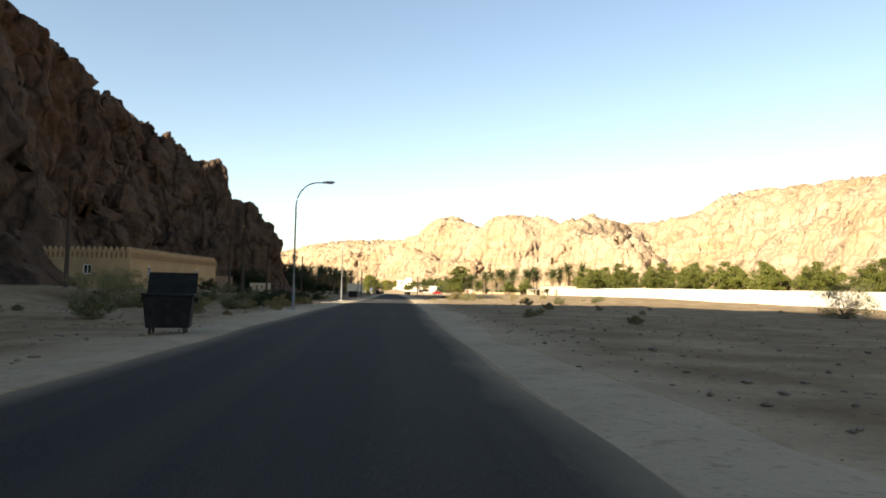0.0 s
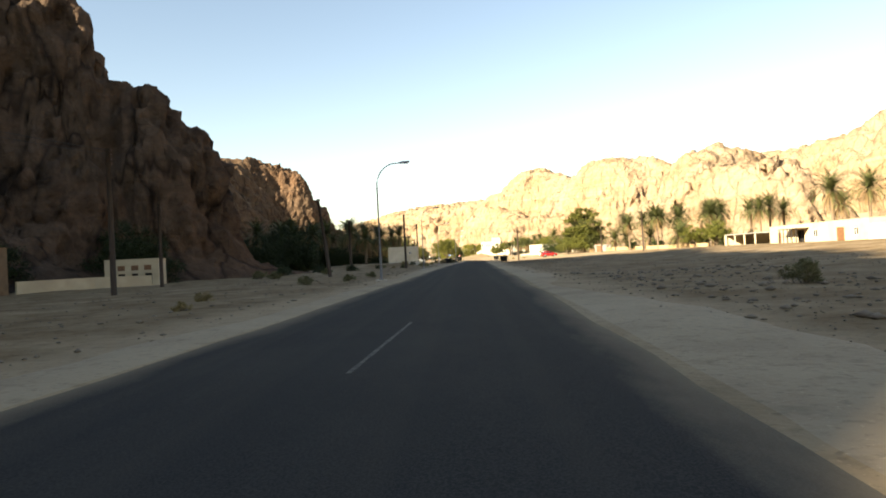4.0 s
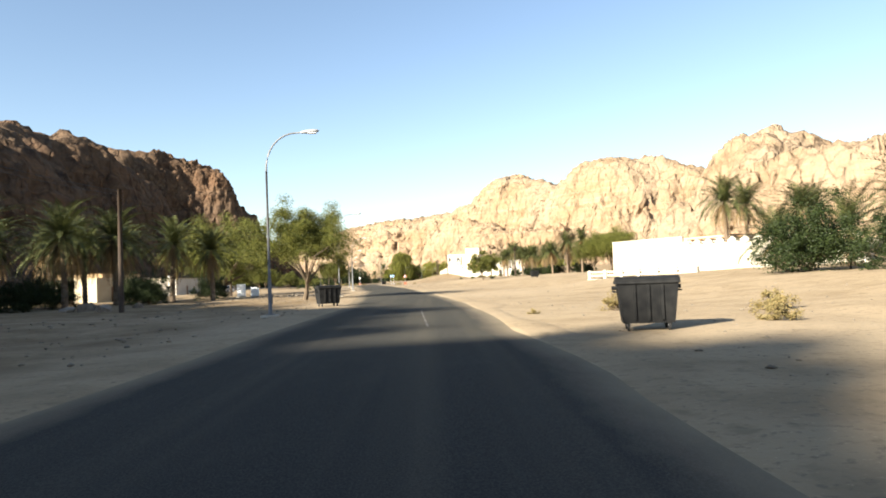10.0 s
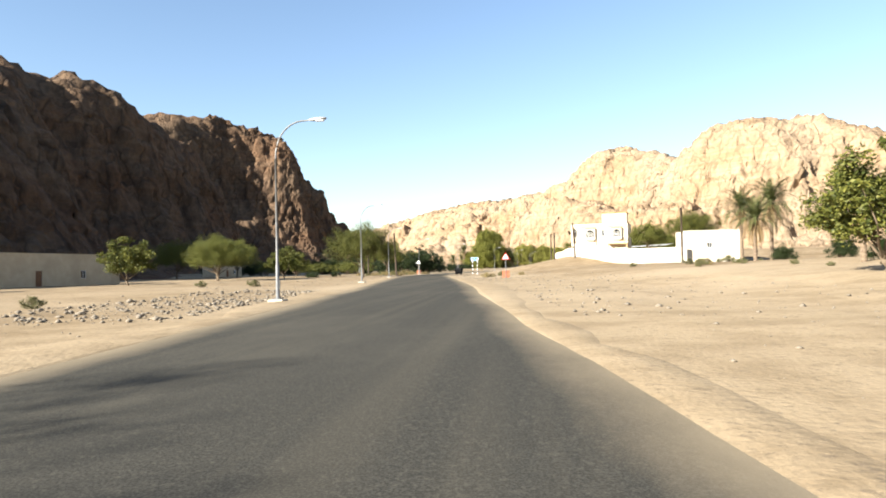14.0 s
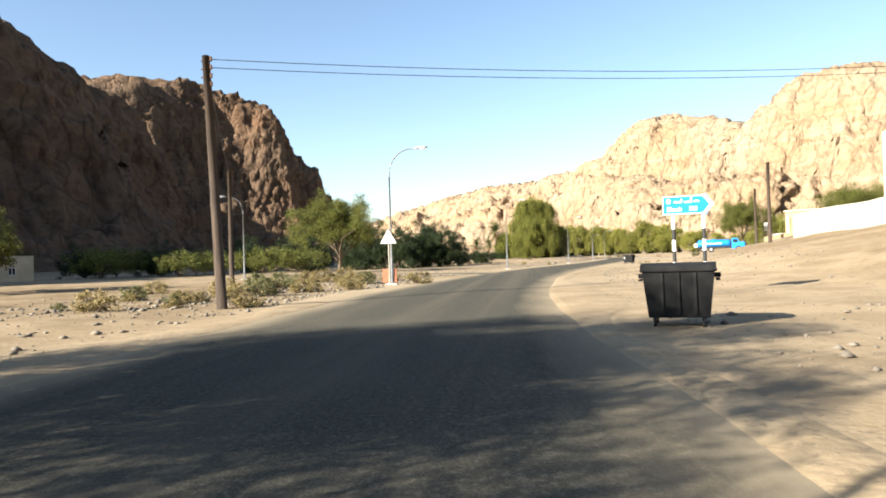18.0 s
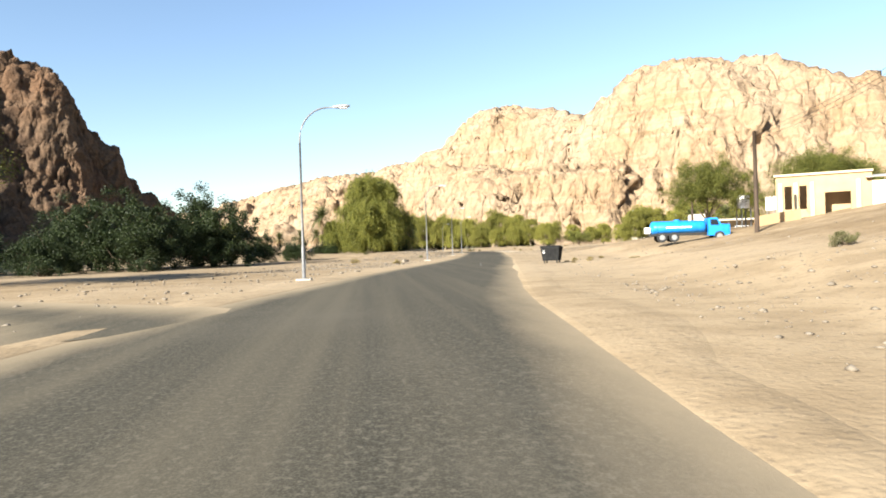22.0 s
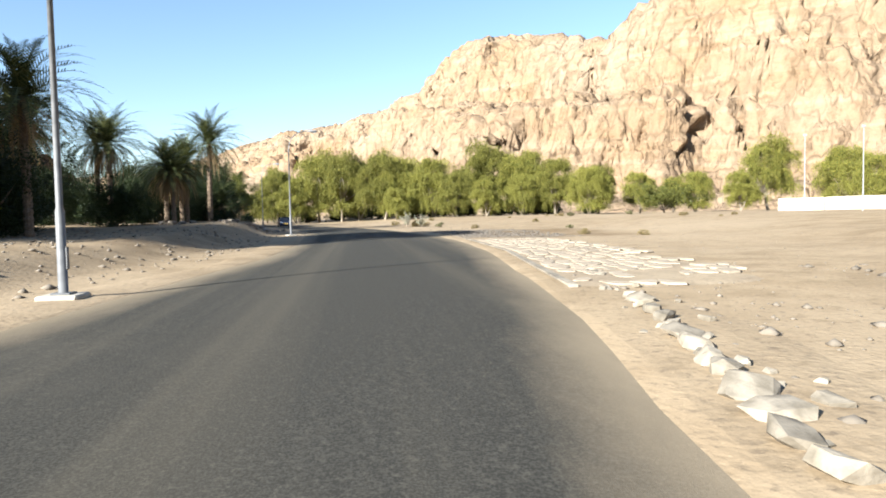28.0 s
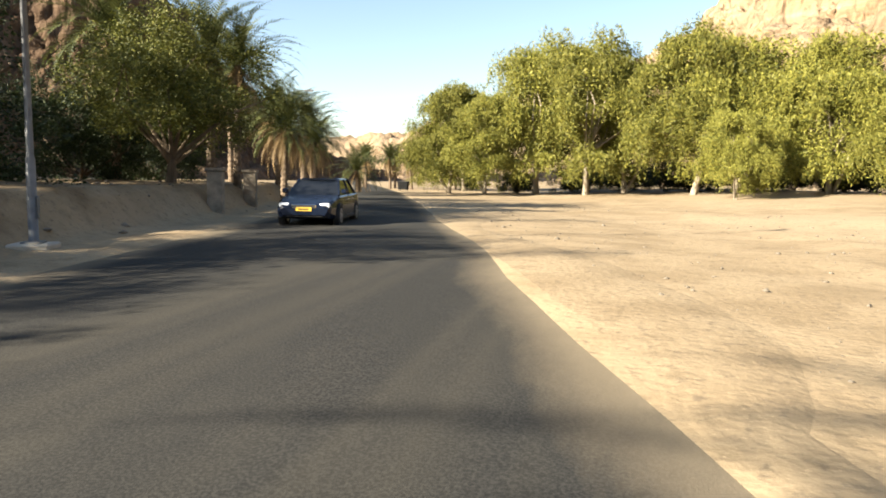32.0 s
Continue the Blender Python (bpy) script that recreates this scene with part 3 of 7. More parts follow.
def cells(p, seed):
    """Random value of the nearest cell and the distance to the border between cells, for points p (n, 3)."""
    base = np.floor(p).astype(np.int64)
    f1 = np.full(len(p), 9.0)
    f2 = np.full(len(p), 9.0)
    val = np.zeros(len(p))
    for a in (-1, 0, 1):
        for b in (-1, 0, 1):
            for c in (-1, 0, 1):
                i, j, k = base[:, 0] + a, base[:, 1] + b, base[:, 2] + c
                d = np.sqrt((i + 0.1 + 0.8 * hash3(i, j, k, seed) - p[:, 0]) ** 2 + (j + 0.1 + 0.8 * hash3(i, j, k, seed + 1) - p[:, 1]) ** 2
                            + (k + 0.1 + 0.8 * hash3(i, j, k, seed + 2) - p[:, 2]) ** 2)
                near = d < f1
                f2 = np.where(near, f1, np.minimum(f2, d))
                val = np.where(near, hash3(i, j, k, seed + 3), val)
                f1 = np.where(near, d, f1)
    return val, f2 - f1


def refine(V, T, longest, rounds=3):
    """Splits every triangle edge longer than the length wanted at its place."""
    for _ in range(rounds):
        E = np.concatenate([T[:, [0, 1]], T[:, [1, 2]], T[:, [2, 0]]])
        E.sort(axis=1)
        key, inv = np.unique(E[:, 0].astype(np.int64) * (len(V) + 1) + E[:, 1], return_inverse=True)
        a, b = key // (len(V) + 1), key % (len(V) + 1)
        mid = (V[a] + V[b]) / 2
        cut = np.linalg.norm(V[a] - V[b], axis=1) > longest(mid)
        num = np.full(len(key), -1)
        num[cut] = len(V) + np.arange(cut.sum())
        V = np.concatenate([V, mid[cut]])
        m = num[inv].reshape(3, -1).T
        out = []
        n_cut = (m >= 0).sum(1)
        out.append(T[n_cut == 0])
        for r in range(3):
            t, q = np.roll(T, -r, 1), np.roll(m, -r, 1)
            s = (n_cut == 1) & (q[:, 0] >= 0)
            out += [np.stack([t[s, 0], q[s, 0], t[s, 2]], 1), np.stack([q[s, 0], t[s, 1], t[s, 2]], 1)]
            s = (n_cut == 2) & (q[:, 2] < 0)
            out += [np.stack([t[s, 0], q[s, 0], t[s, 2]], 1), np.stack([q[s, 0], t[s, 1], q[s, 1]], 1), np.stack([q[s, 0], q[s, 1], t[s, 2]], 1)]
        s = n_cut == 3
        t, q = T[s], m[s]
        out += [np.stack([t[:, 0], q[:, 0], q[:, 2]], 1), np.stack([q[:, 0], t[:, 1], q[:, 1]], 1),
                np.stack([q[:, 2], q[:, 1], t[:, 2]], 1), q]
        T = np.concatenate(out)
    return V, T


def vertex_normals(V, T):
    fn = np.cross(V[T[:, 1]] - V[T[:, 0]], V[T[:, 2]] - V[T[:, 0]])
    N = np.stack([sum(np.bincount(T[:, c], fn[:, k], len(V)) for c in range(3)) for k in range(3)], 1)
    return N / np.maximum(np.linalg.norm(N, axis=1, keepdims=True), 1e-9)


def mountain_surface(crests, x0, x1, y0, y1, step, width, rough, seed, block, fine, cleft, jut=1.0, thin=0.20):
    nx_, ny_ = int((x1 - x0) / step) + 1, int((y1 - y0) / step) + 1
    X, Y = np.meshgrid(np.linspace(x0, x1, nx_), np.linspace(y0, y1, ny_), indexing="ij")
    wx = X + rough * (7 * fbm(X / 45, Y / 45, 0, 3, seed) + 2.2 * fbm(X / 9, Y / 9, 0, 3, seed + 7))
    wy = Y + rough * (7 * fbm(X / 45, Y / 45, 5, 3, seed + 3) + 2.2 * fbm(X / 9, Y / 9, 5, 3, seed + 11))
    Z = np.full(X.shape, -5.0)
    for c, k in crests:
        Z = np.maximum(Z, crest_height(wx, wy, c, width * k))
    up = np.clip(Z / 25, 0, 1)
    Z = Z + up * rough * (1.6 * ridged(X / 22, Y / 22, 0, 4, seed + 5) - 1.0)
    # bedding: steps in height
    bed = 7.0 + 2.0 * fbm(X / 80, Y / 80, 0, 2, seed + 13)
    q = Z / bed
    fr = q - np.floor(q)
    Z = np.where(Z > 3, (np.floor(q) + smooth(fr, 0.25, 0.75) * 0.6 + fr * 0.4) * bed, Z)
    keep = (Z > -3.5).ravel()
    F = np.array(grid_faces(nx_, ny_))
    F = F[keep[F].any(1)]
    used, inv = np.unique(F, return_inverse=True)
    F = inv.reshape(-1, 4)
    V = np.stack([X, Y, Z], -1).reshape(-1, 3)[used]
    T = np.concatenate([F[:, [0, 1, 2]], F[:, [0, 2, 3]]])

    def longest(p):
        d = np.abs(p[:, 0] - (road_left(p[:, 1]) + road_right(p[:, 1])) / 2)
        return fine * np.maximum(1.0, d / 70) * np.where(p[:, 1] < -215, 5.0, 1.0)

    V, T = refine(V, T, longest, 2)
    N = vertex_normals(V, T)
    up = np.clip((V[:, 2] - 0.5) / 8, 0, 1)
    # blocks pushed in and out, with clefts between them; taller than wide
    w = V + block * 0.3 * np.stack([fbm(*(V.T / block), 3, seed + 30 + k) for k in range(3)], 1)
    v1, e1 = cells(w / (block, block, block * 1.7), seed + 17)
    w2 = V + block * 0.12 * np.stack([fbm(*(V.T / block * 2.5), 2, seed + 40 + k) for k in range(3)], 1)
    v2, e2 = cells(w2 / (block * 0.36, block * 0.36, block * 0.5), seed + 27)
    deep = smooth(vnoise(*(V.T / (block * 2.2)), seed + 50), 0.05, 0.5)
    d = block * (0.20 * jut * (v1 - 0.5) - cleft * (0.06 + 0.34 * deep) * (1 - smooth(e1, 0.0, thin))
                 + 0.11 * jut * (v2 - 0.5) - 0.09 * (1 - smooth(e2, 0.0, 0.16)) + 0.05 * fbm(*(V.T / (block * 0.12)), 2, seed + 60))
    d = d + block * 0.05 * cleft
    return V + N * (d * up)[:, None], T


def mountain(name, crests, x0, x1, y0, y1, step, width, mat, label, rough=1.0, seed=0, block=9.0, fine=1.2, cleft=1.0, jut=1.0, thin=0.20, rounded=False):
    V, T = mountain_surface(crests, x0, x1, y0, y1, step, width, rough, seed, block, fine, cleft, jut, thin)
    me = bpy.data.meshes.new(name)
    me.vertices.add(len(V))
    me.vertices.foreach_set("co", V.astype(np.float32).ravel())
    me.loops.add(3 * len(T))
    me.loops.foreach_set("vertex_index", T.astype(np.int32).ravel())
    me.polygons.add(len(T))
    me.polygons.foreach_set("loop_start", np.arange(0, 3 * len(T), 3, dtype=np.int32))
    me.materials.append(mat)
    if rounded:
        me.polygons.foreach_set("use_smooth", [True] * len(T))
    me.update(calc_edges=True)
    me.validate()
    return tagged(new(name, me), label, "mountain", kind="structure")


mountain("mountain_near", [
    # first two crests stay unseen: shaped to shade the road, with a sunny gap
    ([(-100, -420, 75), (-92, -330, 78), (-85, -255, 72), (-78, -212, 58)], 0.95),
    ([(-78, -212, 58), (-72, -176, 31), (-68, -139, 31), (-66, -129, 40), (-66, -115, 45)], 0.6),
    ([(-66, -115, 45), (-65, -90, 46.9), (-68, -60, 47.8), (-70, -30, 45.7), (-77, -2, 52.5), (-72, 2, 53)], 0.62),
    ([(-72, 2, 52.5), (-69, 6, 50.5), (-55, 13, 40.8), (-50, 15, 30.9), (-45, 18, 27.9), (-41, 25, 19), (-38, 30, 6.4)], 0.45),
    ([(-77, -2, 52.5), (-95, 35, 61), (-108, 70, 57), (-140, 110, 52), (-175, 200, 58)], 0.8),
    # unseen back ridge, added only to cast shade on the right-hand ground
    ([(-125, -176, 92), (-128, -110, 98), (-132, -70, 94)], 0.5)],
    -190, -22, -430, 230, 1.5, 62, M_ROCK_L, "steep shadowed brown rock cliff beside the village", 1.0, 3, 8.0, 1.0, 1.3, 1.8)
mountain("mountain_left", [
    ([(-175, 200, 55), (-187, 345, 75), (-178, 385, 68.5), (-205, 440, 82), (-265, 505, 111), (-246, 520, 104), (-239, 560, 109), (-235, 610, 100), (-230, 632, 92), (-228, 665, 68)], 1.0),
    # hidden crest added behind the first, to throw shade on the farther flank
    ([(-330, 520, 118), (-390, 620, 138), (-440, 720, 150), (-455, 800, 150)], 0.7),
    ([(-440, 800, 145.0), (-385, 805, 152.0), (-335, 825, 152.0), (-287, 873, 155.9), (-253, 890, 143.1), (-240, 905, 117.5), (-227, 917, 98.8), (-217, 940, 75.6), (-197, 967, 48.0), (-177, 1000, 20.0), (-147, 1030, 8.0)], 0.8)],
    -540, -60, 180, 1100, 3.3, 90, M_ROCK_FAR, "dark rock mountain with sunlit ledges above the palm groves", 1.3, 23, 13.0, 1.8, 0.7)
mountain("mountain_right", [
    ([(7, 1330, 112), (45, 1228, 109), (88, 1144, 116), (118, 1057, 144.6), (145, 969, 118), (160, 901, 99.6), (159, 850, 106), (172, 822, 116.6), (203, 794, 119), (238, 783, 116), (278, 765, 102), (300, 720, 75.5)], 1.1),
    ([(20, 1180, 76), (55, 1000, 78), (66, 900, 62), (82, 800, 46), (128, 772, 50.7)], 0.75),
    ([(300, 720, 75.5), (330, 650, 94), (280, 560, 73), (262, 553, 89), (232, 545, 92.6), (205, 530, 85), (190, 470, 59.5), (230, 420, 63)], 1.0),
    ([(330, 650, 94), (375, 587, 103), (400, 545, 121), (420, 430, 115), (400, 300, 101), (380, 150, 100), (360, -50, 95), (360, -300, 90)], 1.6)],
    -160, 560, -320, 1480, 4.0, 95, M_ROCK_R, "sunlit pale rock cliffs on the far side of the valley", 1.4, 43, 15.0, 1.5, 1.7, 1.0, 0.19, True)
mountain("mountain_far", [
    ([(-620, 2150, 96), (-480, 2080, 100), (-330, 2000, 104), (-250, 1950, 126), (-120, 1800, 142), (-20, 1560, 131), (7, 1330, 108)], 2.4)],
    -900, 300, 1000, 2500, 12.0, 110, M_ROCK_R, "distant pale mountains closing the valley", 3.0, 63, 36.0, 3.0, 0.9, 0.8, 0.2, True)
import collections

# ---- kit: geometry, parts and things ----
class Geo:
    """Collects vertices and faces of one mesh."""

    def __init__(self):
        self.v, self.f = [], []

    def add(self, verts, faces):
        k = len(self.v)
        self.v += [tuple(p) for p in verts]
        self.f += [tuple(i + k for i in f) for f in faces]
        return self

    def box(self, x0, x1, y0, y1, z0, z1):
        p = [(x, y, z) for x in (x0, x1) for y in (y0, y1) for z in (z0, z1)]
        return self.add(p, [(0, 1, 3, 2), (4, 6, 7, 5), (0, 4, 5, 1), (2, 3, 7, 6), (0, 2, 6, 4), (1, 5, 7, 3)])

    def cbox(self, x0, x1, y0, y1, z0, z1, b=0.02, seg=1):
        bm = bmesh.new()
        bmesh.ops.create_cube(bm, size=1)
        for q in bm.verts:
            q.co = ((x0 + x1) / 2 + q.co.x * (x1 - x0), (y0 + y1) / 2 + q.co.y * (y1 - y0), (z0 + z1) / 2 + q.co.z * (z1 - z0))
        bmesh.ops.bevel(bm, geom=bm.edges[:], offset=b, segments=seg, affect="EDGES", profile=0.5)
        bm.verts.index_update()
        self.add([q.co[:] for q in bm.verts], [[q.index for q in f.verts] for f in bm.faces])
        bm.free()
        return self

    def frustum(self, lo, hi, z0, z1):
        """Between two rectangles (x0, x1, y0, y1) at two heights."""
        p = [(lo[0], lo[2], z0), (lo[1], lo[2], z0), (lo[1], lo[3], z0), (lo[0], lo[3], z0),
             (hi[0], hi[2], z1), (hi[1], hi[2], z1), (hi[1], hi[3], z1), (hi[0], hi[3], z1)]
        return self.add(p, [(3, 2, 1, 0), (4, 5, 6, 7), (0, 1, 5, 4), (1, 2, 6, 5), (2, 3, 7, 6), (3, 0, 4, 7)])

    def tube(self, pts, radii, n=8, cap=True):
        pts = [Vector([float(c) for c in p]) for p in pts]
        radii = [float(r) for r in radii] if hasattr(radii, "__len__") else [float(radii)] * len(pts)
        base = len(self.v)
        for i, p in enumerate(pts):
            d = (pts[min(i + 1, len(pts) - 1)] - pts[max(i - 1, 0)]).normalized()
            a = d.cross(Vector((0, 0, 1)) if abs(d.z) < 0.95 else Vector((1, 0, 0))).normalized()
            b = d.cross(a)
            for k in range(n):
                w = 2 * math.pi * k / n
                self.v.append(tuple(p + radii[i] * (math.cos(w) * a + math.sin(w) * b)))
        for i in range(len(pts) - 1):
            for k in range(n):
                j = (k + 1) % n
                self.f.append((base + i * n + k, base + i * n + j, base + (i + 1) * n + j, base + (i + 1) * n + k))
        if cap:
            self.f.append(tuple(base + k for k in range(n)))
            self.f.append(tuple(base + (len(pts) - 1) * n + k for k in reversed(range(n))))
        return self

    def weld(self):
        """Joins equal corners and drops the inner faces between touching blocks."""
        num, back = {}, []
        for v in self.v:
            back.append(num.setdefault(tuple(round(c, 4) for c in v), len(num)))
        seen = collections.Counter(tuple(sorted({back[i] for i in f})) for f in self.f)
        self.f = [tuple(back[i] for i in f) for f in self.f if seen[tuple(sorted({back[i] for i in f}))] == 1]
        self.v = list(num)
        return self

    def disc(self, c, axis, r, w, n=20):
        """A cylinder of radius r and width w centred at c along axis 0, 1 or 2."""
        a, b = [0, 0, 0], [0, 0, 0]
        a[axis], b[axis] = -w / 2, w / 2
        return self.tube([Vector(c) + Vector(a), Vector(c) + Vector(b)], r, n)

    def loft(self, rings, cap=True):
        n, base = len(rings[0]), len(self.v)
        for r in rings:
            self.v += [tuple(p) for p in r]
        for i in range(len(rings) - 1):
            for k in range(n):
                j = (k + 1) % n
                self.f.append((base + i * n + k, base + i * n + j, base + (i + 1) * n + j, base + (i + 1) * n + k))
        if cap:
            self.f.append(tuple(base + k for k in reversed(range(n))))
            self.f.append(tuple(base + (len(rings) - 1) * n + k for k in range(n)))
        return self


def part(name, geo, mat, parent, label="", shade=False):
    ob = mesh_object(name, geo.v, geo.f, mat, parent, shade)
    if label:
        ob["label"] = label
    return ob


def thing(name, label, category, at=(0, 0, 0), rz=0.0, group="", scale=1.0):
    ob = new(name)
    ob.empty_display_size = 0.2
    ob.matrix_basis = pose(*at, 0, 0, rz) @ Matrix.Scale(scale, 4)
    return tagged(ob, label, category, group)


def on_ground(x, y, dz=0.0):
    return (x, y, gz(x, y) + dz)


# ---- street lamps ----
lamp = thing("street_lamp", "tall galvanised street lamp with a curved arm over the road", "street lamp", on_ground(-10.2, -163.2), 0, "street lamps along the road")
part("footing", Geo().cbox(-0.35, 0.35, -0.35, 0.35, -0.25, 0.10, 0.03), M_CONC, lamp, "square concrete footing")
part("base_plate", Geo().cbox(-0.17, 0.17, -0.17, 0.17, 0.10, 0.13, 0.005), M_STEEL, lamp)
part("pole", Geo().tube([(0, 0, 0.1), (0, 0, 1.6), (0, 0, 1.65), (0, 0, 6.32)], [0.085, 0.08, 0.062, 0.046], 12), M_STEEL, lamp, shade=True)
arc = [(0, 0, 6.3)] + [(1.30 - 1.30 * math.cos(a), 0, 6.45 + 1.50 * math.sin(a)) for a in np.linspace(0.08, 1.5, 11)] + [(1.72, 0, 7.97)]
part("arm", Geo().tube(arc, [0.046] + [0.038] * 11 + [0.03], 8), M_STEEL, lamp, shade=True)
head = part("lamp_head", Geo().loft([[(x, w * math.cos(a), 7.97 + 0.02 * (x - 1.5) * 3 + h * math.sin(a)) for a in np.linspace(0, 2 * math.pi, 10, endpoint=False)]
            for x, w, h in ((1.52, 0.03, 0.03), (1.6, 0.07, 0.06), (1.85, 0.13, 0.085), (2.15, 0.14, 0.08), (2.3, 0.09, 0.05), (2.34, 0.02, 0.015))]), M_LAMP, lamp, shade=True)
part("lamp_cover", Geo().cbox(1.85, 2.22, -0.1, 0.1, 7.90, 7.955, 0.02), M_DIFF, head)
part("service_door", Geo().cbox(0.085, 0.108, -0.05, 0.05, 0.55, 0.95, 0.004), M_STEEL, lamp)
for x, y in ((-9.6, -120.4), (-9.0, -77.7), (-7.2, -36.3), (-6.9, 6.5), (-6.5, 47.9), (-3.78, 88.9), (-4.2, 132.3), (-6.1, 169.0), (-9.1, 206.9), (-13.9, 247.6),
             (-19.3, 288.0), (-23.9, 328.2), (-24.9, 371.0), (-19.5, 411.0), (-10.3, 451.8), (-2.4, 493.8), (3.9, 528.4), (4.1, 568.4), (-3.4, 608.8), (-18.2, 650.0), (-34.0, 692.0)):
    copy_thing(lamp, pose(*on_ground(x, y), 0, 0, 0 if y < 560 else 25) @ Matrix.Scale(1.08 if 600 < y < 615 else 1.0, 4))
side_lamp = copy_thing(lamp, pose(*on_ground(-44, 394), 0, 0, 200))
side_lamp["group"] = "street lamps of the side road"


# ---- timber power poles and cables ----
def power_pole(x, y, h, lean=0.0, rz=0.0, arms=4):
    p = thing("power_pole", "dark weathered timber power pole with insulators near its top", "power pole", on_ground(x, y), rz, "timber power poles")
    part("pole", Geo().tube([(0, 0, -0.4), (lean * 0.5, 0, h * 0.5), (lean, 0, h)], [0.19, 0.16, 0.13], 10), M_WOODPOLE, p, shade=True)
    for k in range(arms):
        z = h - 0.15 - 0.28 * k
        part("bracket", Geo().cbox(lean - 0.20, lean + 0.20, -0.02, 0.02, z - 0.02, z + 0.02, 0.004), M_WOODPOLE, p)
        g = Geo().tube([(lean + 0.2, 0, z - 0.06), (lean + 0.2, 0, z - 0.01), (lean + 0.2, 0, z + 0.03), (lean + 0.2, 0, z + 0.10)], [0.02, 0.05, 0.035, 0.05], 8)
        part("insulator", g, M_CERAMIC, p)
    return p


POLES = [(-29.3, -150, 8.8), (-21.8, -119.3, 9.0), (-28, -98, 8.5), (-25.9, -75.8, 8.8), (-23.4, -40.7, 9.2), (-20.4, 30, 8.5), (-11, 27, 8.7), (-12, 70.5, 8.8), (10.1, 65.7, 7.3),
         (-17.8, 117, 8.3), (-18.5, 150, 8.5), (-27, 205, 8.5), (-38.2, 378.5, 8.4), (33.4, 92.3, 6.0), (35.5, 60, 8.5), (22.6, 262, 7.0), (23, 330, 8.8),
         (5.4, 372, 6.0), (10.3, 376, 6.2), (14, 430, 8.0), (6.2, 401, 7.8), (29, 471, 7.0), (-30.5, -18.2, 8.0)]
for x, y, h in POLES:
    power_pole(x, y, h, 0.0, 20)
power_pole(9.6, 368, 7.6, -0.45, 0)
power_pole(-14.5, -17, 7.6, -0.9, 0, 1)
power_pole(-27.0, 353.2, 8.5, -0.4, -10)


def cable(a, b, sag, name="power_cable"):
    a, b = Vector(a), Vector(b)
    pts = [a.lerp(b, i / 14) - Vector((0, 0, sag * 4 * (i / 14) * (1 - i / 14))) for i in range(15)]
    ob = mesh_object(name, *(lambda g: (g.v, g.f))(Geo().tube(pts, 0.013, 4, False)), M_WIRE)
    return tagged(ob, "black overhead cable sagging between timber poles", "cable", "overhead cables")


def pole_top(x, y, h, k):
    return (x, y, gz(x, y) + h - 0.1 - 0.28 * k)


RUNS = [((-12, 70.5, 8.8), (10.1, 65.7, 7.3), 4, 0.55), ((10.1, 65.7, 7.3), (35.5, 60, 8.5), 4, 0.5), ((-12, 70.5, 8.8), (-20.4, 30, 8.5), 4, 0.5), ((-12, 70.5, 8.8), (-17.8, 117, 8.3), 3, 0.7),
        ((-17.8, 117, 8.3), (-18.5, 150, 8.5), 2, 0.5), ((-27.4, 353.3, 8.5), (9.2, 368, 7.6), 2, 0.6), ((-27.4, 353.3, 8.5), (-38.2, 378.5, 8.4), 1, 0.3), ((6.2, 401, 7.8), (14, 430, 8.0), 3, 0.5), ((14, 430, 8.0), (29, 471, 7.0), 2, 0.5),
        ((-29.3, -150, 8.8), (-21.8, -119.3, 9.0), 2, 0.4), ((-21.8, -119.3, 9.0), (-28, -98, 8.5), 2, 0.4), ((-28, -98, 8.5), (-25.9, -75.8, 8.8), 2, 0.3), ((-25.9, -75.8, 8.8), (-23.4, -40.7, 9.2), 2, 0.5)]
for a, b, n, sag in RUNS:
    for k in range(n):
        cable(pole_top(*a, k), pole_top(*b, k), sag)


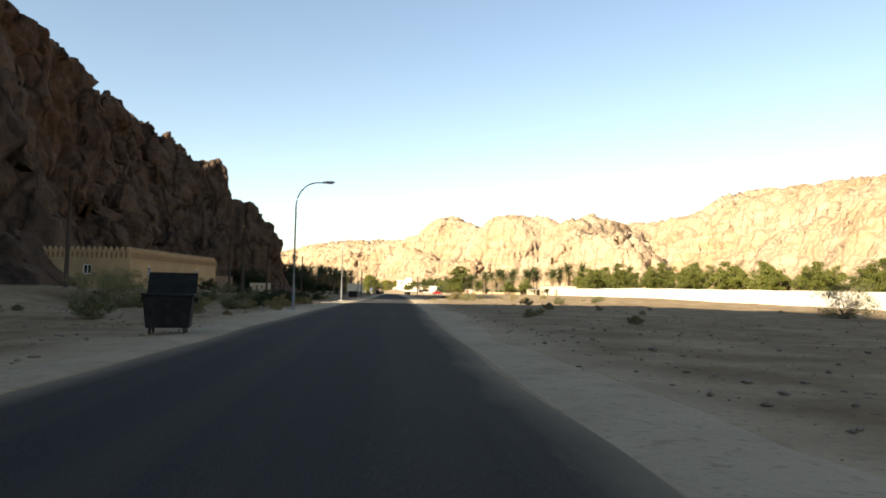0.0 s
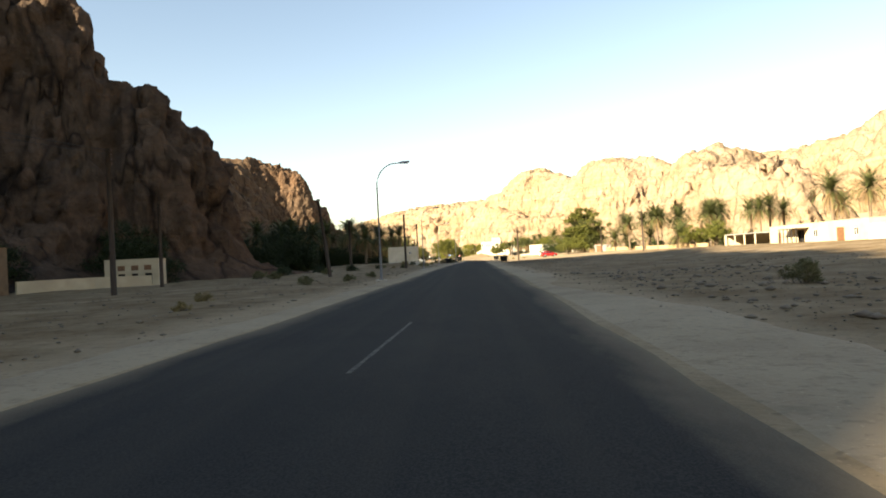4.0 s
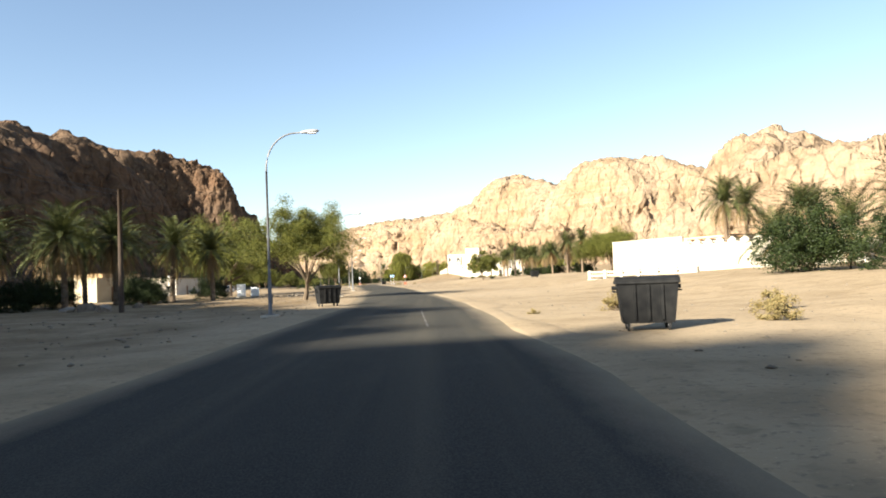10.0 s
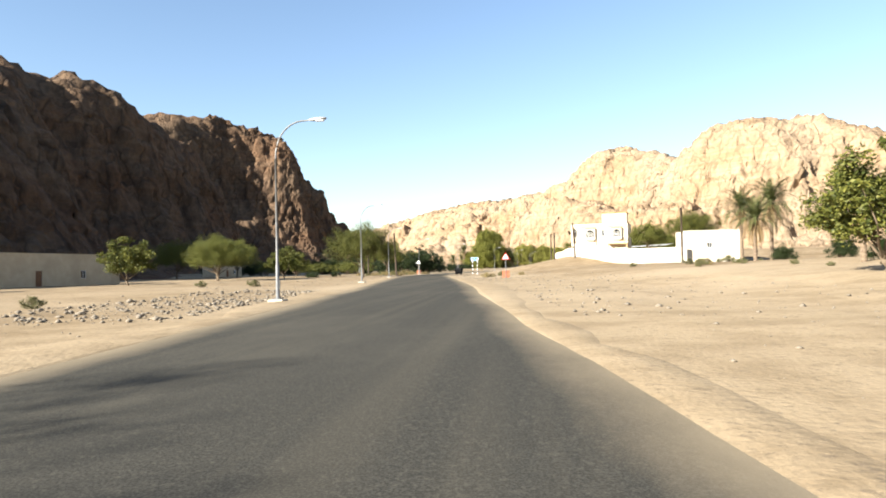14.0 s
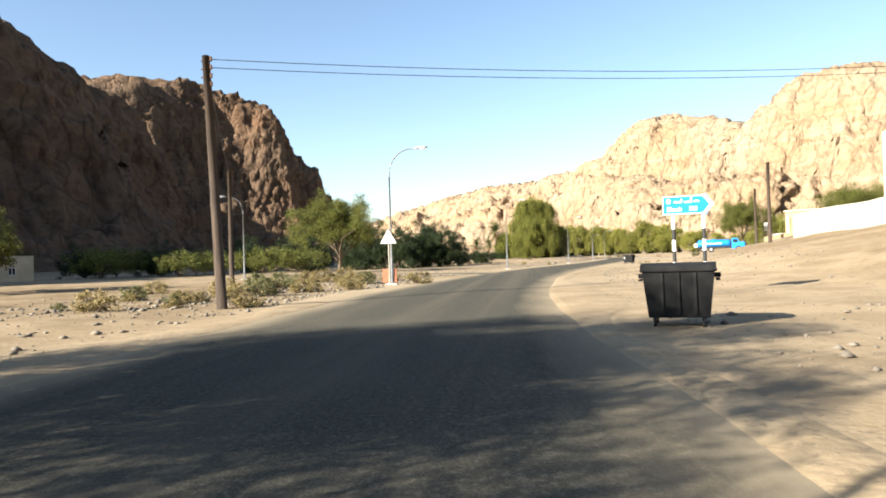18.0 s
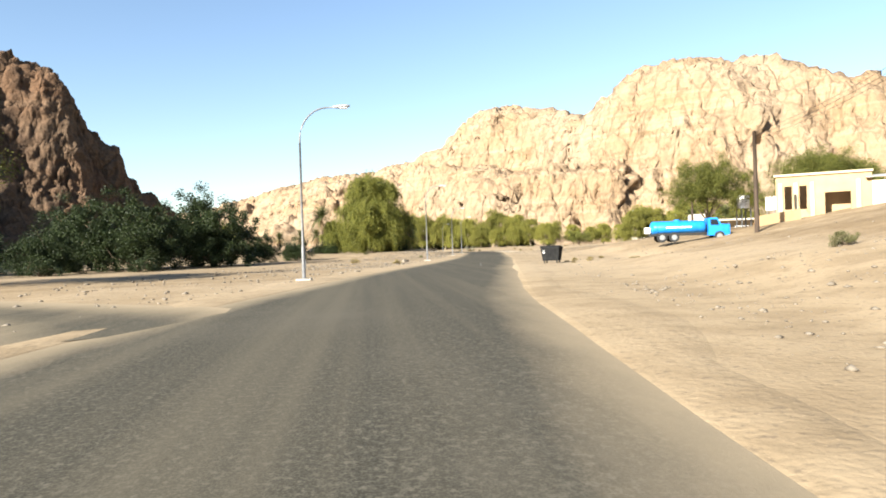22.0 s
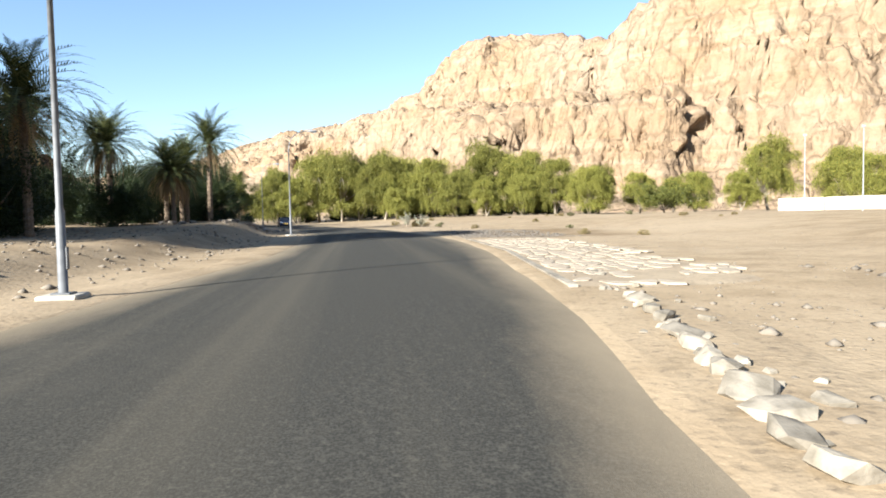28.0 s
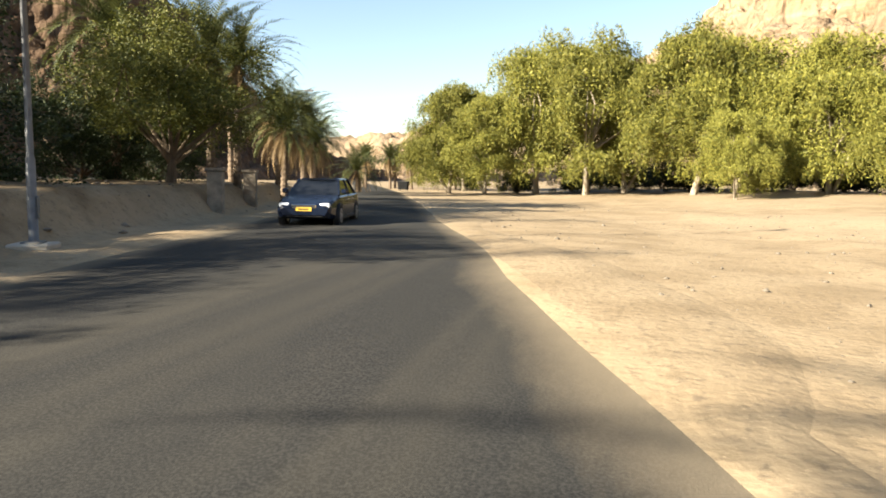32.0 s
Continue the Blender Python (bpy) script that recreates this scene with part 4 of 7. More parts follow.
# ---- wheeled refuse bins ----
def bin_thing(x, y, rz, open_lid=False, mark=False):
    b = thing("refuse_bin", "black four-wheeled plastic refuse bin with " + ("its lid thrown open" if open_lid else "a closed lid"), "refuse bin", on_ground(x, y), rz, "refuse bins along the road")
    part("body", Geo().frustum((-0.56, 0.56, -0.42, 0.42), (-0.66, 0.66, -0.52, 0.52), 0.18, 1.08), M_BLACK, b)
    part("rim", Geo().cbox(-0.70, 0.70, -0.56, 0.56, 1.06, 1.13, 0.02), M_BLACK, b)
    for sx in (-0.3, 0.0, 0.3):
        part("rib", Geo().frustum((sx - 0.03, sx + 0.03, -0.47, -0.44), (sx - 0.03, sx + 0.03, -0.545, -0.51), 0.25, 1.05), M_BLACK, b)
    if open_lid:
        lid = Geo().add([(-0.68, 0.5, 1.13), (0.68, 0.5, 1.13), (0.68, 0.74, 1.75), (-0.68, 0.74, 1.75), (-0.68, 0.55, 1.12), (0.68, 0.55, 1.12), (0.68, 0.79, 1.74), (-0.68, 0.79, 1.74)],
                        [(0, 1, 2, 3), (7, 6, 5, 4), (0, 4, 5, 1), (1, 5, 6, 2), (2, 6, 7, 3), (3, 7, 4, 0)])
    else:
        lid = Geo().loft([[(-0.69, -0.55 + 1.1 * u, 1.13 + 0.11 * math.sin(math.pi * min(1, u + 0.15))) for u in np.linspace(0, 1, 8)] + [(-0.69, 0.55, 1.11), (-0.69, -0.55, 1.11)],
                          [(0.69, -0.55 + 1.1 * u, 1.13 + 0.11 * math.sin(math.pi * min(1, u + 0.15))) for u in np.linspace(0, 1, 8)] + [(0.69, 0.55, 1.11), (0.69, -0.55, 1.11)]])
    part("lid", lid, M_BLACK, b)
    for sx in (-0.70, 0.70):
        part("lifting_lug", Geo().disc((sx, 0, 0.98), 0, 0.05, 0.14, 10), M_BLACK, b)
        part("handle", Geo().tube([(sx * 0.97, -0.3, 0.9), (sx * 1.06, -0.28, 0.9), (sx * 1.06, 0.28, 0.9), (sx * 0.97, 0.3, 0.9)], 0.018, 6), M_BLACK, b)
    for sx in (-0.45, 0.45):
        for sy in (-0.33, 0.33):
            w = part("wheel", Geo().disc((sx, sy, 0.10), 0, 0.10, 0.05, 14), M_TYRE, b)
            part("fork", Geo().cbox(sx - 0.04, sx + 0.04, sy - 0.03, sy + 0.03, 0.11, 0.2, 0.01), M_STEEL, w)
    if mark:
        part("white_mark", Geo().box(-0.52, -0.36, -0.517, -0.512, 0.70, 0.76).box(-0.50, -0.47, -0.517, -0.512, 0.76, 0.92).box(-0.42, -0.39, -0.517, -0.512, 0.76, 0.92), M_BINWHITE, b)
    return b


for x, y, rz, op, mk in ((-10.9, -185.6, 10, True, False), (-9.6, -82.4, 20, False, False), (5.9, 47.4, -8, False, False), (-5.7, 90.8, 5, False, False), (7.7, 118.4, -12, False, False),
                         (-3.3, 142.8, 25, False, False), (20.8, 221, 10, False, False), (-13.9, 345.6, -14, False, False), (-3.6, 426.5, -30, False, True), (-17.5, 682, 0, False, False)):
    bin_thing(x, y, rz, op, mk)


# ---- road signs ----
sign = thing("direction_sign", "blue arrow-shaped direction sign on two black and white striped posts", "road sign", on_ground(-11.5, 355.7), -12)
for sx in (-0.42, 0.55):
    post = part("post", Geo().tube([(sx, 0, -0.3), (sx, 0, 3.3)], 0.06, 10), M_SIGNWHITE, sign)
    for k in range(3):
        part("black_band", Geo().tube([(sx, 0, 0.35 + 0.75 * k), (sx, 0, 0.72 + 0.75 * k)], 0.063, 10), M_BLACKPAINT, post)
pan = [(-0.75, 2.72), (0.62, 2.72), (0.62, 2.64), (0.86, 3.03), (0.62, 3.42), (0.62, 3.34), (-0.75, 3.34)]
panel = part("panel", Geo().loft([[(x, -0.05, z) for x, z in pan], [(x, -0.075, z) for x, z in pan]]), M_SIGNBLUE, sign)
part("arrow_tip", Geo().loft([[(x, y, z) for x, z in ((0.50, 3.36), (0.60, 3.36), (0.90, 3.03), (0.60, 2.70), (0.50, 2.70), (0.76, 3.03))] for y in (-0.078, -0.084)]), M_SIGNWHITE, panel)
for x0, x1, z0, z1 in ((-0.75, 0.62, 3.315, 3.34), (-0.75, 0.62, 2.72, 2.745), (-0.75, -0.73, 2.74, 3.32)):
    part("white_border", Geo().box(x0, x1, -0.082, -0.078, z0, z1), M_SIGNWHITE, panel)
for x0, x1, z0, z1 in ((-0.62, -0.50, 3.10, 3.24), (-0.38, -0.12, 3.11, 3.16), (-0.16, -0.12, 3.11, 3.24), (-0.05, 0.2, 3.10, 3.15), (0.14, 0.2, 3.10, 3.26), (0.26, 0.42, 3.12, 3.17), (0.12, 0.17, 2.83, 2.97), (0.21, 0.26, 2.83, 2.97), (0.30, 0.35, 2.83, 2.97)):
    part("lettering_bar", Geo().box(x0, x1, -0.082, -0.078, z0, z1), M_SIGNWHITE, panel)
font = bpy.data.curves.new("lettering", "FONT")
font.body, font.size, font.extrude = "Block", 0.22, 0.002
tmp = new("lettering_source", font)
word = bpy.data.meshes.new_from_object(tmp)
bpy.data.objects.remove(tmp)
word.materials.clear()
word.materials.append(M_SIGNWHITE)
let = new("lettering", word)
let.parent = panel
let.matrix_basis = pose(-0.62, -0.082, 2.82, 90, 0, 0)


def triangle_sign(x, y, z, rz, back, post):
    s = thing("warning_sign", "triangular warning sign seen from its plain grey back" if back else "triangular white warning sign with a red rim on a post", "road sign", on_ground(x, y), rz)
    tri = [(-0.48, z - 0.3), (0.48, z - 0.3), (0, z + 0.53)]
    part("plate", Geo().loft([[(a, -0.12, c) for a, c in tri], [(a, -0.135, c) for a, c in tri]]), M_SIGNBACK if back else M_TAIL, s)
    if not back:
        inn = [(-0.33, z - 0.22), (0.33, z - 0.22), (0, z + 0.36)]
        part("white_field", Geo().loft([[(a, -0.136, c) for a, c in inn], [(a, -0.142, c) for a, c in inn]]), M_SIGNWHITE, s)
        part("symbol", Geo().box(-0.14, 0.14, -0.147, -0.143, z - 0.14, z - 0.06).box(-0.05, 0.05, -0.147, -0.143, z - 0.06, z + 0.06), M_BLACKPAINT, s)
    part("clamp", Geo().cbox(-0.11, 0.11, -0.12, 0.0, z - 0.1, z - 0.06, 0.005), M_STEEL, s)
    if post:
        part("post", Geo().tube([(0, -0.06, -0.3), (0, -0.06, z + 0.4)], 0.035, 8), M_STEEL, s)
        part("low_panel", Geo().cbox(-0.42, 0.42, -0.03, 0.03, 0.15, 0.95, 0.01), M_RUST, s, "rusty brown panel at the foot")
    return s


triangle_sign(-25.05, 371.05, 2.75, 0, True, True).children[-1].data.materials[0] = M_CONC
triangle_sign(-4.5, 296.5, 2.5, 0, False, True)


# ---- cars ----
def ring(x, pts):
    return [(x, y, z) for y, z in pts] + [(x, -y, z) for y, z in reversed(pts)]


def car(name, label, x, y, rz, paint, L=4.5, W=1.76, H=1.46, kind="sedan", group="parked cars", dz=0.0):
    """A car facing local +x."""
    c = thing(name, label, "car", on_ground(x, y, dz), rz, group)
    h, w = L / 2, W / 2
    bonnet, boot = (0.92, 0.98) if kind == "sedan" else (1.02, 1.02)
    belt = 0.95 if kind == "sedan" else 1.05
    st = [(-h, 0.80, 0.42, boot - 0.20), (-h + 0.08, 0.93, 0.30, boot - 0.04), (-h + 0.5, 0.98, 0.22, boot), (-h * 0.45, 1.0, 0.20, belt), (0, 1.0, 0.20, belt - 0.01), (h * 0.35, 1.0, 0.20, belt - 0.02),
          (h * 0.5, 0.99, 0.20, bonnet), (h - 0.45, 0.95, 0.22, bonnet - 0.10), (h - 0.1, 0.88, 0.28, bonnet - 0.22), (h, 0.76, 0.36, bonnet - 0.34)]
    part("body", Geo().loft([ring(a, [(w * k * 0.90, z0), (w * k, z0 + 0.12), (w * k, (z0 + z1) / 2 + 0.06), (w * k * 0.96, z1 - 0.06), (w * k * 0.86, z1)]) for a, k, z0, z1 in st]), paint, c, shade=False)
    r0, r1 = (-h + 0.55, h * 0.46) if kind == "sedan" else (-h + 0.10, h * 0.48)
    t0, t1 = (-h + 1.15, h * 0.12) if kind == "sedan" else (-h + 0.38, h * 0.16)
    zb = belt - 0.03
    lo, hi, zt = (r0, r1, -w * 0.88, w * 0.88), (t0, t1, -w * 0.68, w * 0.68), H - 0.05
    part("cabin", Geo().frustum(lo, hi, zb, zt), M_GLASS, c, "dark tinted glass")
    part("roof", Geo().loft([ring(a, [(w * k, H - 0.07), (w * k * 0.9, H - 0.01)]) for a, k in ((t0 - 0.06, 0.62), (t0 + 0.1, 0.70), (t1 - 0.1, 0.70), (t1 + 0.06, 0.62))]), paint, c)
    for sy in (-1, 1):
        for u in (0.0, 0.42, 1.0):
            xb, xt = r0 + (r1 - r0) * u, t0 + (t1 - t0) * u
            part("pillar", Geo().tube([(xb, sy * w * 0.885, zb), (xt, sy * w * 0.69, zt)], 0.035, 6), paint, c)
        part("mirror", Geo().cbox(h * 0.36, h * 0.36 + 0.14, sy * w * 1.02 - 0.09, sy * w * 1.02 + 0.09, belt + 0.02, belt + 0.17, 0.03), paint, c)
        part("headlight", Geo().cbox(h - 0.30, h - 0.055, sy * w * 0.66 - 0.16, sy * w * 0.66 + 0.16, bonnet - 0.36, bonnet - 0.21, 0.03), M_LIGHT, c)
        part("tail_light", Geo().cbox(-h - 0.005, -h + 0.14, sy * w * 0.70 - 0.14, sy * w * 0.70 + 0.14, boot - 0.30, boot - 0.13, 0.02), M_TAIL, c)
        part("sill", Geo().cbox(-h * 0.5, h * 0.5, sy * w * 0.97 - 0.03, sy * w * 0.97 + 0.03, 0.2, 0.30, 0.01), M_BLACKPAINT, c)
        for dx in (-0.15, 0.55):
            part("door_handle", Geo().cbox(dx - 0.6, dx - 0.42, sy * w * 1.0 - 0.015, sy * w * 1.0 + 0.015, belt - 0.17, belt - 0.14, 0.005), M_CHROME, c)
        for wx in (-L * 0.30, L * 0.30):
            part("wheel_arch", Geo().disc((wx, sy * (w - 0.075), 0.33), 1, 0.385, 0.17, 24), M_BLACKPAINT, c)
            wheel = part("wheel", Geo().disc((wx, sy * (w - 0.085), 0.32), 1, 0.32, 0.21, 24), M_TYRE, c)
            part("rim", Geo().disc((wx, sy * (w - 0.085), 0.32), 1, 0.215, 0.225, 20), M_RIM, wheel)
            for k in range(5):
                a = 2 * math.pi * k / 5
                part("spoke_gap", Geo().disc((wx + 0.13 * math.cos(a), sy * (w + 0.005), 0.32 + 0.13 * math.sin(a)), 1, 0.045, 0.055, 8), M_BLACKPAINT, wheel)
    part("grille", Geo().cbox(h - 0.09, h + 0.005, -0.36, 0.36, bonnet - 0.38, bonnet - 0.24, 0.02), M_CHROME if paint is M_NAVY else M_BLACKPAINT, c)
    if paint is M_NAVY:
        for k in range(3):
            part("grille_slot", Geo().box(h + 0.006, h + 0.010, -0.33, 0.33, bonnet - 0.365 + 0.045 * k, bonnet - 0.345 + 0.045 * k), M_BLACKPAINT, c)
    part("lower_grille", Geo().cbox(h - 0.14, h - 0.03, -0.55, 0.55, 0.30, 0.42, 0.02), M_BLACKPAINT, c)
    part("bumper", Geo().cbox(-h - 0.03, -h + 0.12, -w * 0.82, w * 0.82, 0.36, 0.56, 0.04), paint, c)
    for sx in (h + 0.006, -h - 0.035):
        part("number_plate", Geo().cbox(sx - 0.008, sx + 0.008, -0.23, 0.23, 0.48, 0.59, 0.004), M_PLATE, c)
        part("plate_bar", Geo().box(sx - 0.0105, sx + 0.0105, -0.15, 0.15, 0.515, 0.555), M_BLACKPAINT, c)
    return c


car("parked_saloon", "red saloon car parked on the sandy verge", 21.3, 103.5, 12, M_RED, 4.4)
car("parked_saloon", "white saloon car parked on the sandy verge", 22.0, 113.5, 38, M_WHITEPAINT, 4.5)
car("parked_hatchback", "small white estate car parked before the white house", -40.3, -53.0, 78, M_WHITEPAINT, 4.2, 1.7, 1.5, "estate")
car("parked_offroader", "white off-road car parked by the houses", -46.0, 265.0, -120, M_WHITEPAINT, 4.7, 1.85, 1.75, "estate")
car("oncoming_saloon", "dark blue saloon car with chrome grille driving on the road", -1.6, 618.6, -79, M_NAVY, 4.8, 1.82, 1.46, "sedan", "cars on the road", 0.05)

# ---- blue water tanker ----
tk = thing("water_tanker", "bright blue water tank truck parked on the bank", "truck", on_ground(10.4, 434.4), -15, scale=0.86)
part("chassis", Geo().cbox(-3.8, 3.6, -0.45, 0.45, 0.62, 0.85, 0.03), M_BLACKPAINT, tk)
part("tank", Geo().loft([[(x, r * 1.08 * math.cos(a), 1.42 + r * 0.66 * math.sin(a)) for a in np.linspace(0, 2 * math.pi, 24, endpoint=False)] for x, r in ((-3.55, 0.55), (-3.45, 0.9), (-3.3, 1.0), (1.35, 1.0), (1.5, 0.9), (1.58, 0.55))]), M_BLUE, tk, shade=True)
for x in (-3.0, -1.0, 1.0):
    part("tank_band", Geo().loft([[(x + d, 1.015 * 1.08 * math.cos(a), 1.42 + 1.015 * 0.66 * math.sin(a)) for a in np.linspace(0, 2 * math.pi, 24, endpoint=False)] for d in (-0.04, 0.04)]), M_BLUE, tk)
part("hatch", Geo().tube([(-1.0, 0, 2.05), (-1.0, 0, 2.2)], 0.28, 14), M_BLUE, tk)
part("white_stripe", Geo().box(-2.2, 0.2, -1.095, -1.085, 1.38, 1.5), M_SIGNWHITE, tk)
part("cab", Geo().loft([ring(x, [(w, 0.55), (w, 1.25), (w * 0.97, 1.6), (w * k, z)]) for x, w, k, z in ((1.75, 1.05, 0.86, 2.25), (2.6, 1.05, 0.86, 2.27), (2.95, 1.05, 0.9, 1.65), (3.55, 1.0, 0.85, 1.45), (3.75, 0.95, 0.85, 1.3))]), M_BLUE, tk)
part("windscreen", Geo().add([(2.98, -0.82, 1.68), (2.98, 0.82, 1.68), (2.68, 0.76, 2.2), (2.68, -0.76, 2.2)], [(0, 1, 2, 3)]), M_GLASS, tk)
for sy in (-1, 1):
    part("side_window", Geo().add([(1.95, sy * 1.055, 1.55), (2.75, sy * 1.055, 1.55), (2.55, sy * 0.975, 2.1), (1.95, sy * 0.975, 2.1)], [(0, 1, 2, 3)]), M_GLASS, tk)
    part("headlight", Geo().cbox(3.7, 3.8, sy * 0.7 - 0.13, sy * 0.7 + 0.13, 0.85, 1.05, 0.03), M_LIGHT, tk)
    part("side_rail", Geo().cbox(-3.4, 1.4, sy * 1.0 - 0.03, sy * 1.0 + 0.03, 0.78, 0.88, 0.01), M_BLACKPAINT, tk)
    for x in (-2.6, -1.45, 2.75):
        wl = part("wheel", Geo().disc((x, sy * 0.93, 0.48), 1, 0.48, 0.3, 24), M_TYRE, tk)
        part("rim", Geo().disc((x, sy * 0.94, 0.48), 1, 0.26, 0.31, 18), M_RIM, wl)
part("pump_box", Geo().cbox(-4.1, -3.6, -0.5, 0.5, 0.9, 1.5, 0.04), M_WHITEPAINT, tk, "pale pump housing at the rear")
part("bumper", Geo().cbox(3.72, 3.86, -1.0, 1.0, 0.5, 0.72, 0.03), M_BLACKPAINT, tk)

# ---- buildings ----
def wall_cells(g, length, t, z0, z1, holes, place):
    """A wall from 0 to length with rectangular holes (u0, u1, v0, v1), as solid blocks put by place(u0, u1, v0, v1)."""
    us = sorted({0, length, *[max(0, h[0]) for h in holes], *[min(length, h[1]) for h in holes]})
    vs = sorted({z0, z1, *[h[2] for h in holes], *[h[3] for h in holes]})
    for a, b in zip(us, us[1:]):
        run = None
        for c, d in zip(vs, vs[1:]):
            inside = any(h[0] - 1e-6 <= a and b <= h[1] + 1e-6 and h[2] - 1e-6 <= c and d <= h[3] + 1e-6 for h in holes)
            if not inside:
                g.box(*place(a, b), c, d)


def house(name, label, at, rz, L, D, H, mat, holes=(), parapet=0.35, trim=None, category="house", group="", merlons=None, frame=None, sunk=0.6):
    """A flat-roofed house, front along local x at y = 0. holes: side (f, b, l, r), start, width, foot, height, kind."""
    h = thing(name, label, category, at, rz, group)
    t = 0.22
    sides = {"f": (L, lambda a, b: (a, b, 0, t)), "b": (L, lambda a, b: (a, b, D - t, D)),
             "l": (D - 2 * t, lambda a, b: (0, t, t + a, t + b)), "r": (D - 2 * t, lambda a, b: (L - t, L, t + a, t + b))}
    for s, (n, pl) in sides.items():
        g = Geo()
        wall_cells(g, n, t, -sunk, H + parapet, [(u, u + w, v, v + k) for q, u, w, v, k, _ in holes if q == s], pl)
        part("wall", g.weld(), mat, h)
    part("roof", Geo().box(t, L - t, t, D - t, H - 0.2, H), mat, h)
    for a0, a1, b0, b1 in ((-0.04, L + 0.04, -0.04, t + 0.04), (-0.04, L + 0.04, D - t - 0.04, D + 0.04), (-0.04, t + 0.04, t + 0.04, D - t - 0.04), (L - t - 0.04, L + 0.04, t + 0.04, D - t - 0.04)):
        part("coping", Geo().cbox(a0, a1, b0, b1, H + parapet, H + parapet + 0.07, 0.01), trim or mat, h)
    for s, u, w, v, k, kind in holes:
        if s == "f":
            q = lambda a, b, c, d, z0, z1: (a, b, c, d, z0, z1)
        elif s == "b":
            q = lambda a, b, c, d, z0, z1: (a, b, D - d, D - c, z0, z1)
        elif s == "l":
            q = lambda a, b, c, d, z0, z1: (c, d, t + a, t + b, z0, z1)
        else:
            q = lambda a, b, c, d, z0, z1: (L - d, L - c, t + a, t + b, z0, z1)
        if kind == "window":
            wn_ = part("window", Geo().box(*q(u, u + w, 0.10, 0.115, v, v + k)), M_GLASS, h)
            f = frame or M_SIGNWHITE
            for a, b, z0, z1 in ((u, u + w, v, v + 0.06), (u, u + w, v + k - 0.06, v + k), (u, u + 0.06, v + 0.06, v + k - 0.06), (u + w - 0.06, u + w, v + 0.06, v + k - 0.06), (u + w / 2 - 0.025, u + w / 2 + 0.025, v + 0.06, v + k - 0.06)):
                part("window_frame", Geo().box(*q(a, b, 0.06, 0.12, z0, z1)), f, wn_)
            part("sill", Geo().box(*q(u - 0.08, u + w + 0.08, -0.05, 0.06, v - 0.07, v - 0.003)), mat, wn_)
        elif kind == "dark":
            part("opening_back", Geo().box(*q(u - 0.02, u + w + 0.02, 0.5, 0.52, v - 0.02, v + k)), M_DARK, h)
        else:
            m = {"door": M_DOOR_BROWN, "bluedoor": M_DOOR_BLUE, "tin": M_TIN, "rust": M_RUST}[kind]
            d = part("door", Geo().box(*q(u + 0.03, u + w - 0.03, 0.06, 0.11, v, v + k - 0.03)), m, h)
            part("door_handle", Geo().box(*q(u + w - 0.18, u + w - 0.13, 0.02, 0.06, v + 0.95, v + 1.1)), M_STEEL, d)
            part("door_panel", Geo().box(*q(u + 0.15, u + w - 0.25, 0.045, 0.06, v + 0.25, v + k - 0.3)), m, d)
    if merlons:
        step, mw, mh, mm = merlons
        for k in range(int(L / step)):
            part("merlon", Geo().frustum((k * step + 0.1, k * step + 0.1 + mw, 0, t), (k * step + 0.1 + mw * 0.3, k * step + 0.1 + mw * 0.7, 0.03, t - 0.03), H + parapet + 0.07, H + parapet + 0.07 + mh), mm, h)
        for k in range(int(D / step)):
            part("merlon", Geo().frustum((0, t, k * step + 0.1, k * step + 0.1 + mw), (0.03, t - 0.03, k * step + 0.1 + mw * 0.3, k * step + 0.1 + mw * 0.7), H + parapet + 0.07, H + parapet + 0.07 + mh), mm, h)
    return h


def yard_wall(name, label, pts, height, mat, t=0.22, cap=None, step=6.0, group=""):
    """A free-standing wall along points, in bays that follow the ground."""
    w = thing(name, label, "wall", (pts[0][0], pts[0][1], 0), 0, group)
    ox, oy = pts[0]
    for (x0, y0), (x1, y1) in zip(pts, pts[1:]):
        n = max(1, round(math.hypot(x1 - x0, y1 - y0) / step))
        for k in range(n):
            a, b = Vector((x0 + (x1 - x0) * k / n, y0 + (y1 - y0) * k / n)), Vector((x0 + (x1 - x0) * (k + 1) / n, y0 + (y1 - y0) * (k + 1) / n))
            d = (b - a).normalized()
            nrm = Vector((-d.y, d.x)) * t / 2
            za, zb = gz(*a), gz(*b)
            lo = [(p.x - ox, p.y - oy) for p in (a + nrm, a - nrm, b - nrm, b + nrm)]
            g = Geo().add([(*lo[0], za - 0.5), (*lo[1], za - 0.5), (*lo[2], zb - 0.5), (*lo[3], zb - 0.5), (*lo[0], za + height), (*lo[1], za + height), (*lo[2], zb + height), (*lo[3], zb + height)],
                          [(3, 2, 1, 0), (4, 5, 6, 7), (0, 1, 5, 4), (1, 2, 6, 5), (2, 3, 7, 6), (3, 0, 4, 7)])
            part("bay", g, mat, w)
            if cap:
                e = nrm * 1.35
                lo = [(p.x - ox, p.y - oy) for p in (a + e, a - e, b - e, b + e)]
                part("coping", Geo().add([(*lo[0], za + height), (*lo[1], za + height), (*lo[2], zb + height), (*lo[3], zb + height), (*lo[0], za + height + 0.07), (*lo[1], za + height + 0.07), (*lo[2], zb + height + 0.07), (*lo[3], zb + height + 0.07)],
                                         [(3, 2, 1, 0), (4, 5, 6, 7), (0, 1, 5, 4), (1, 2, 6, 5), (2, 3, 7, 6), (3, 0, 4, 7)]), cap, w)
    return w


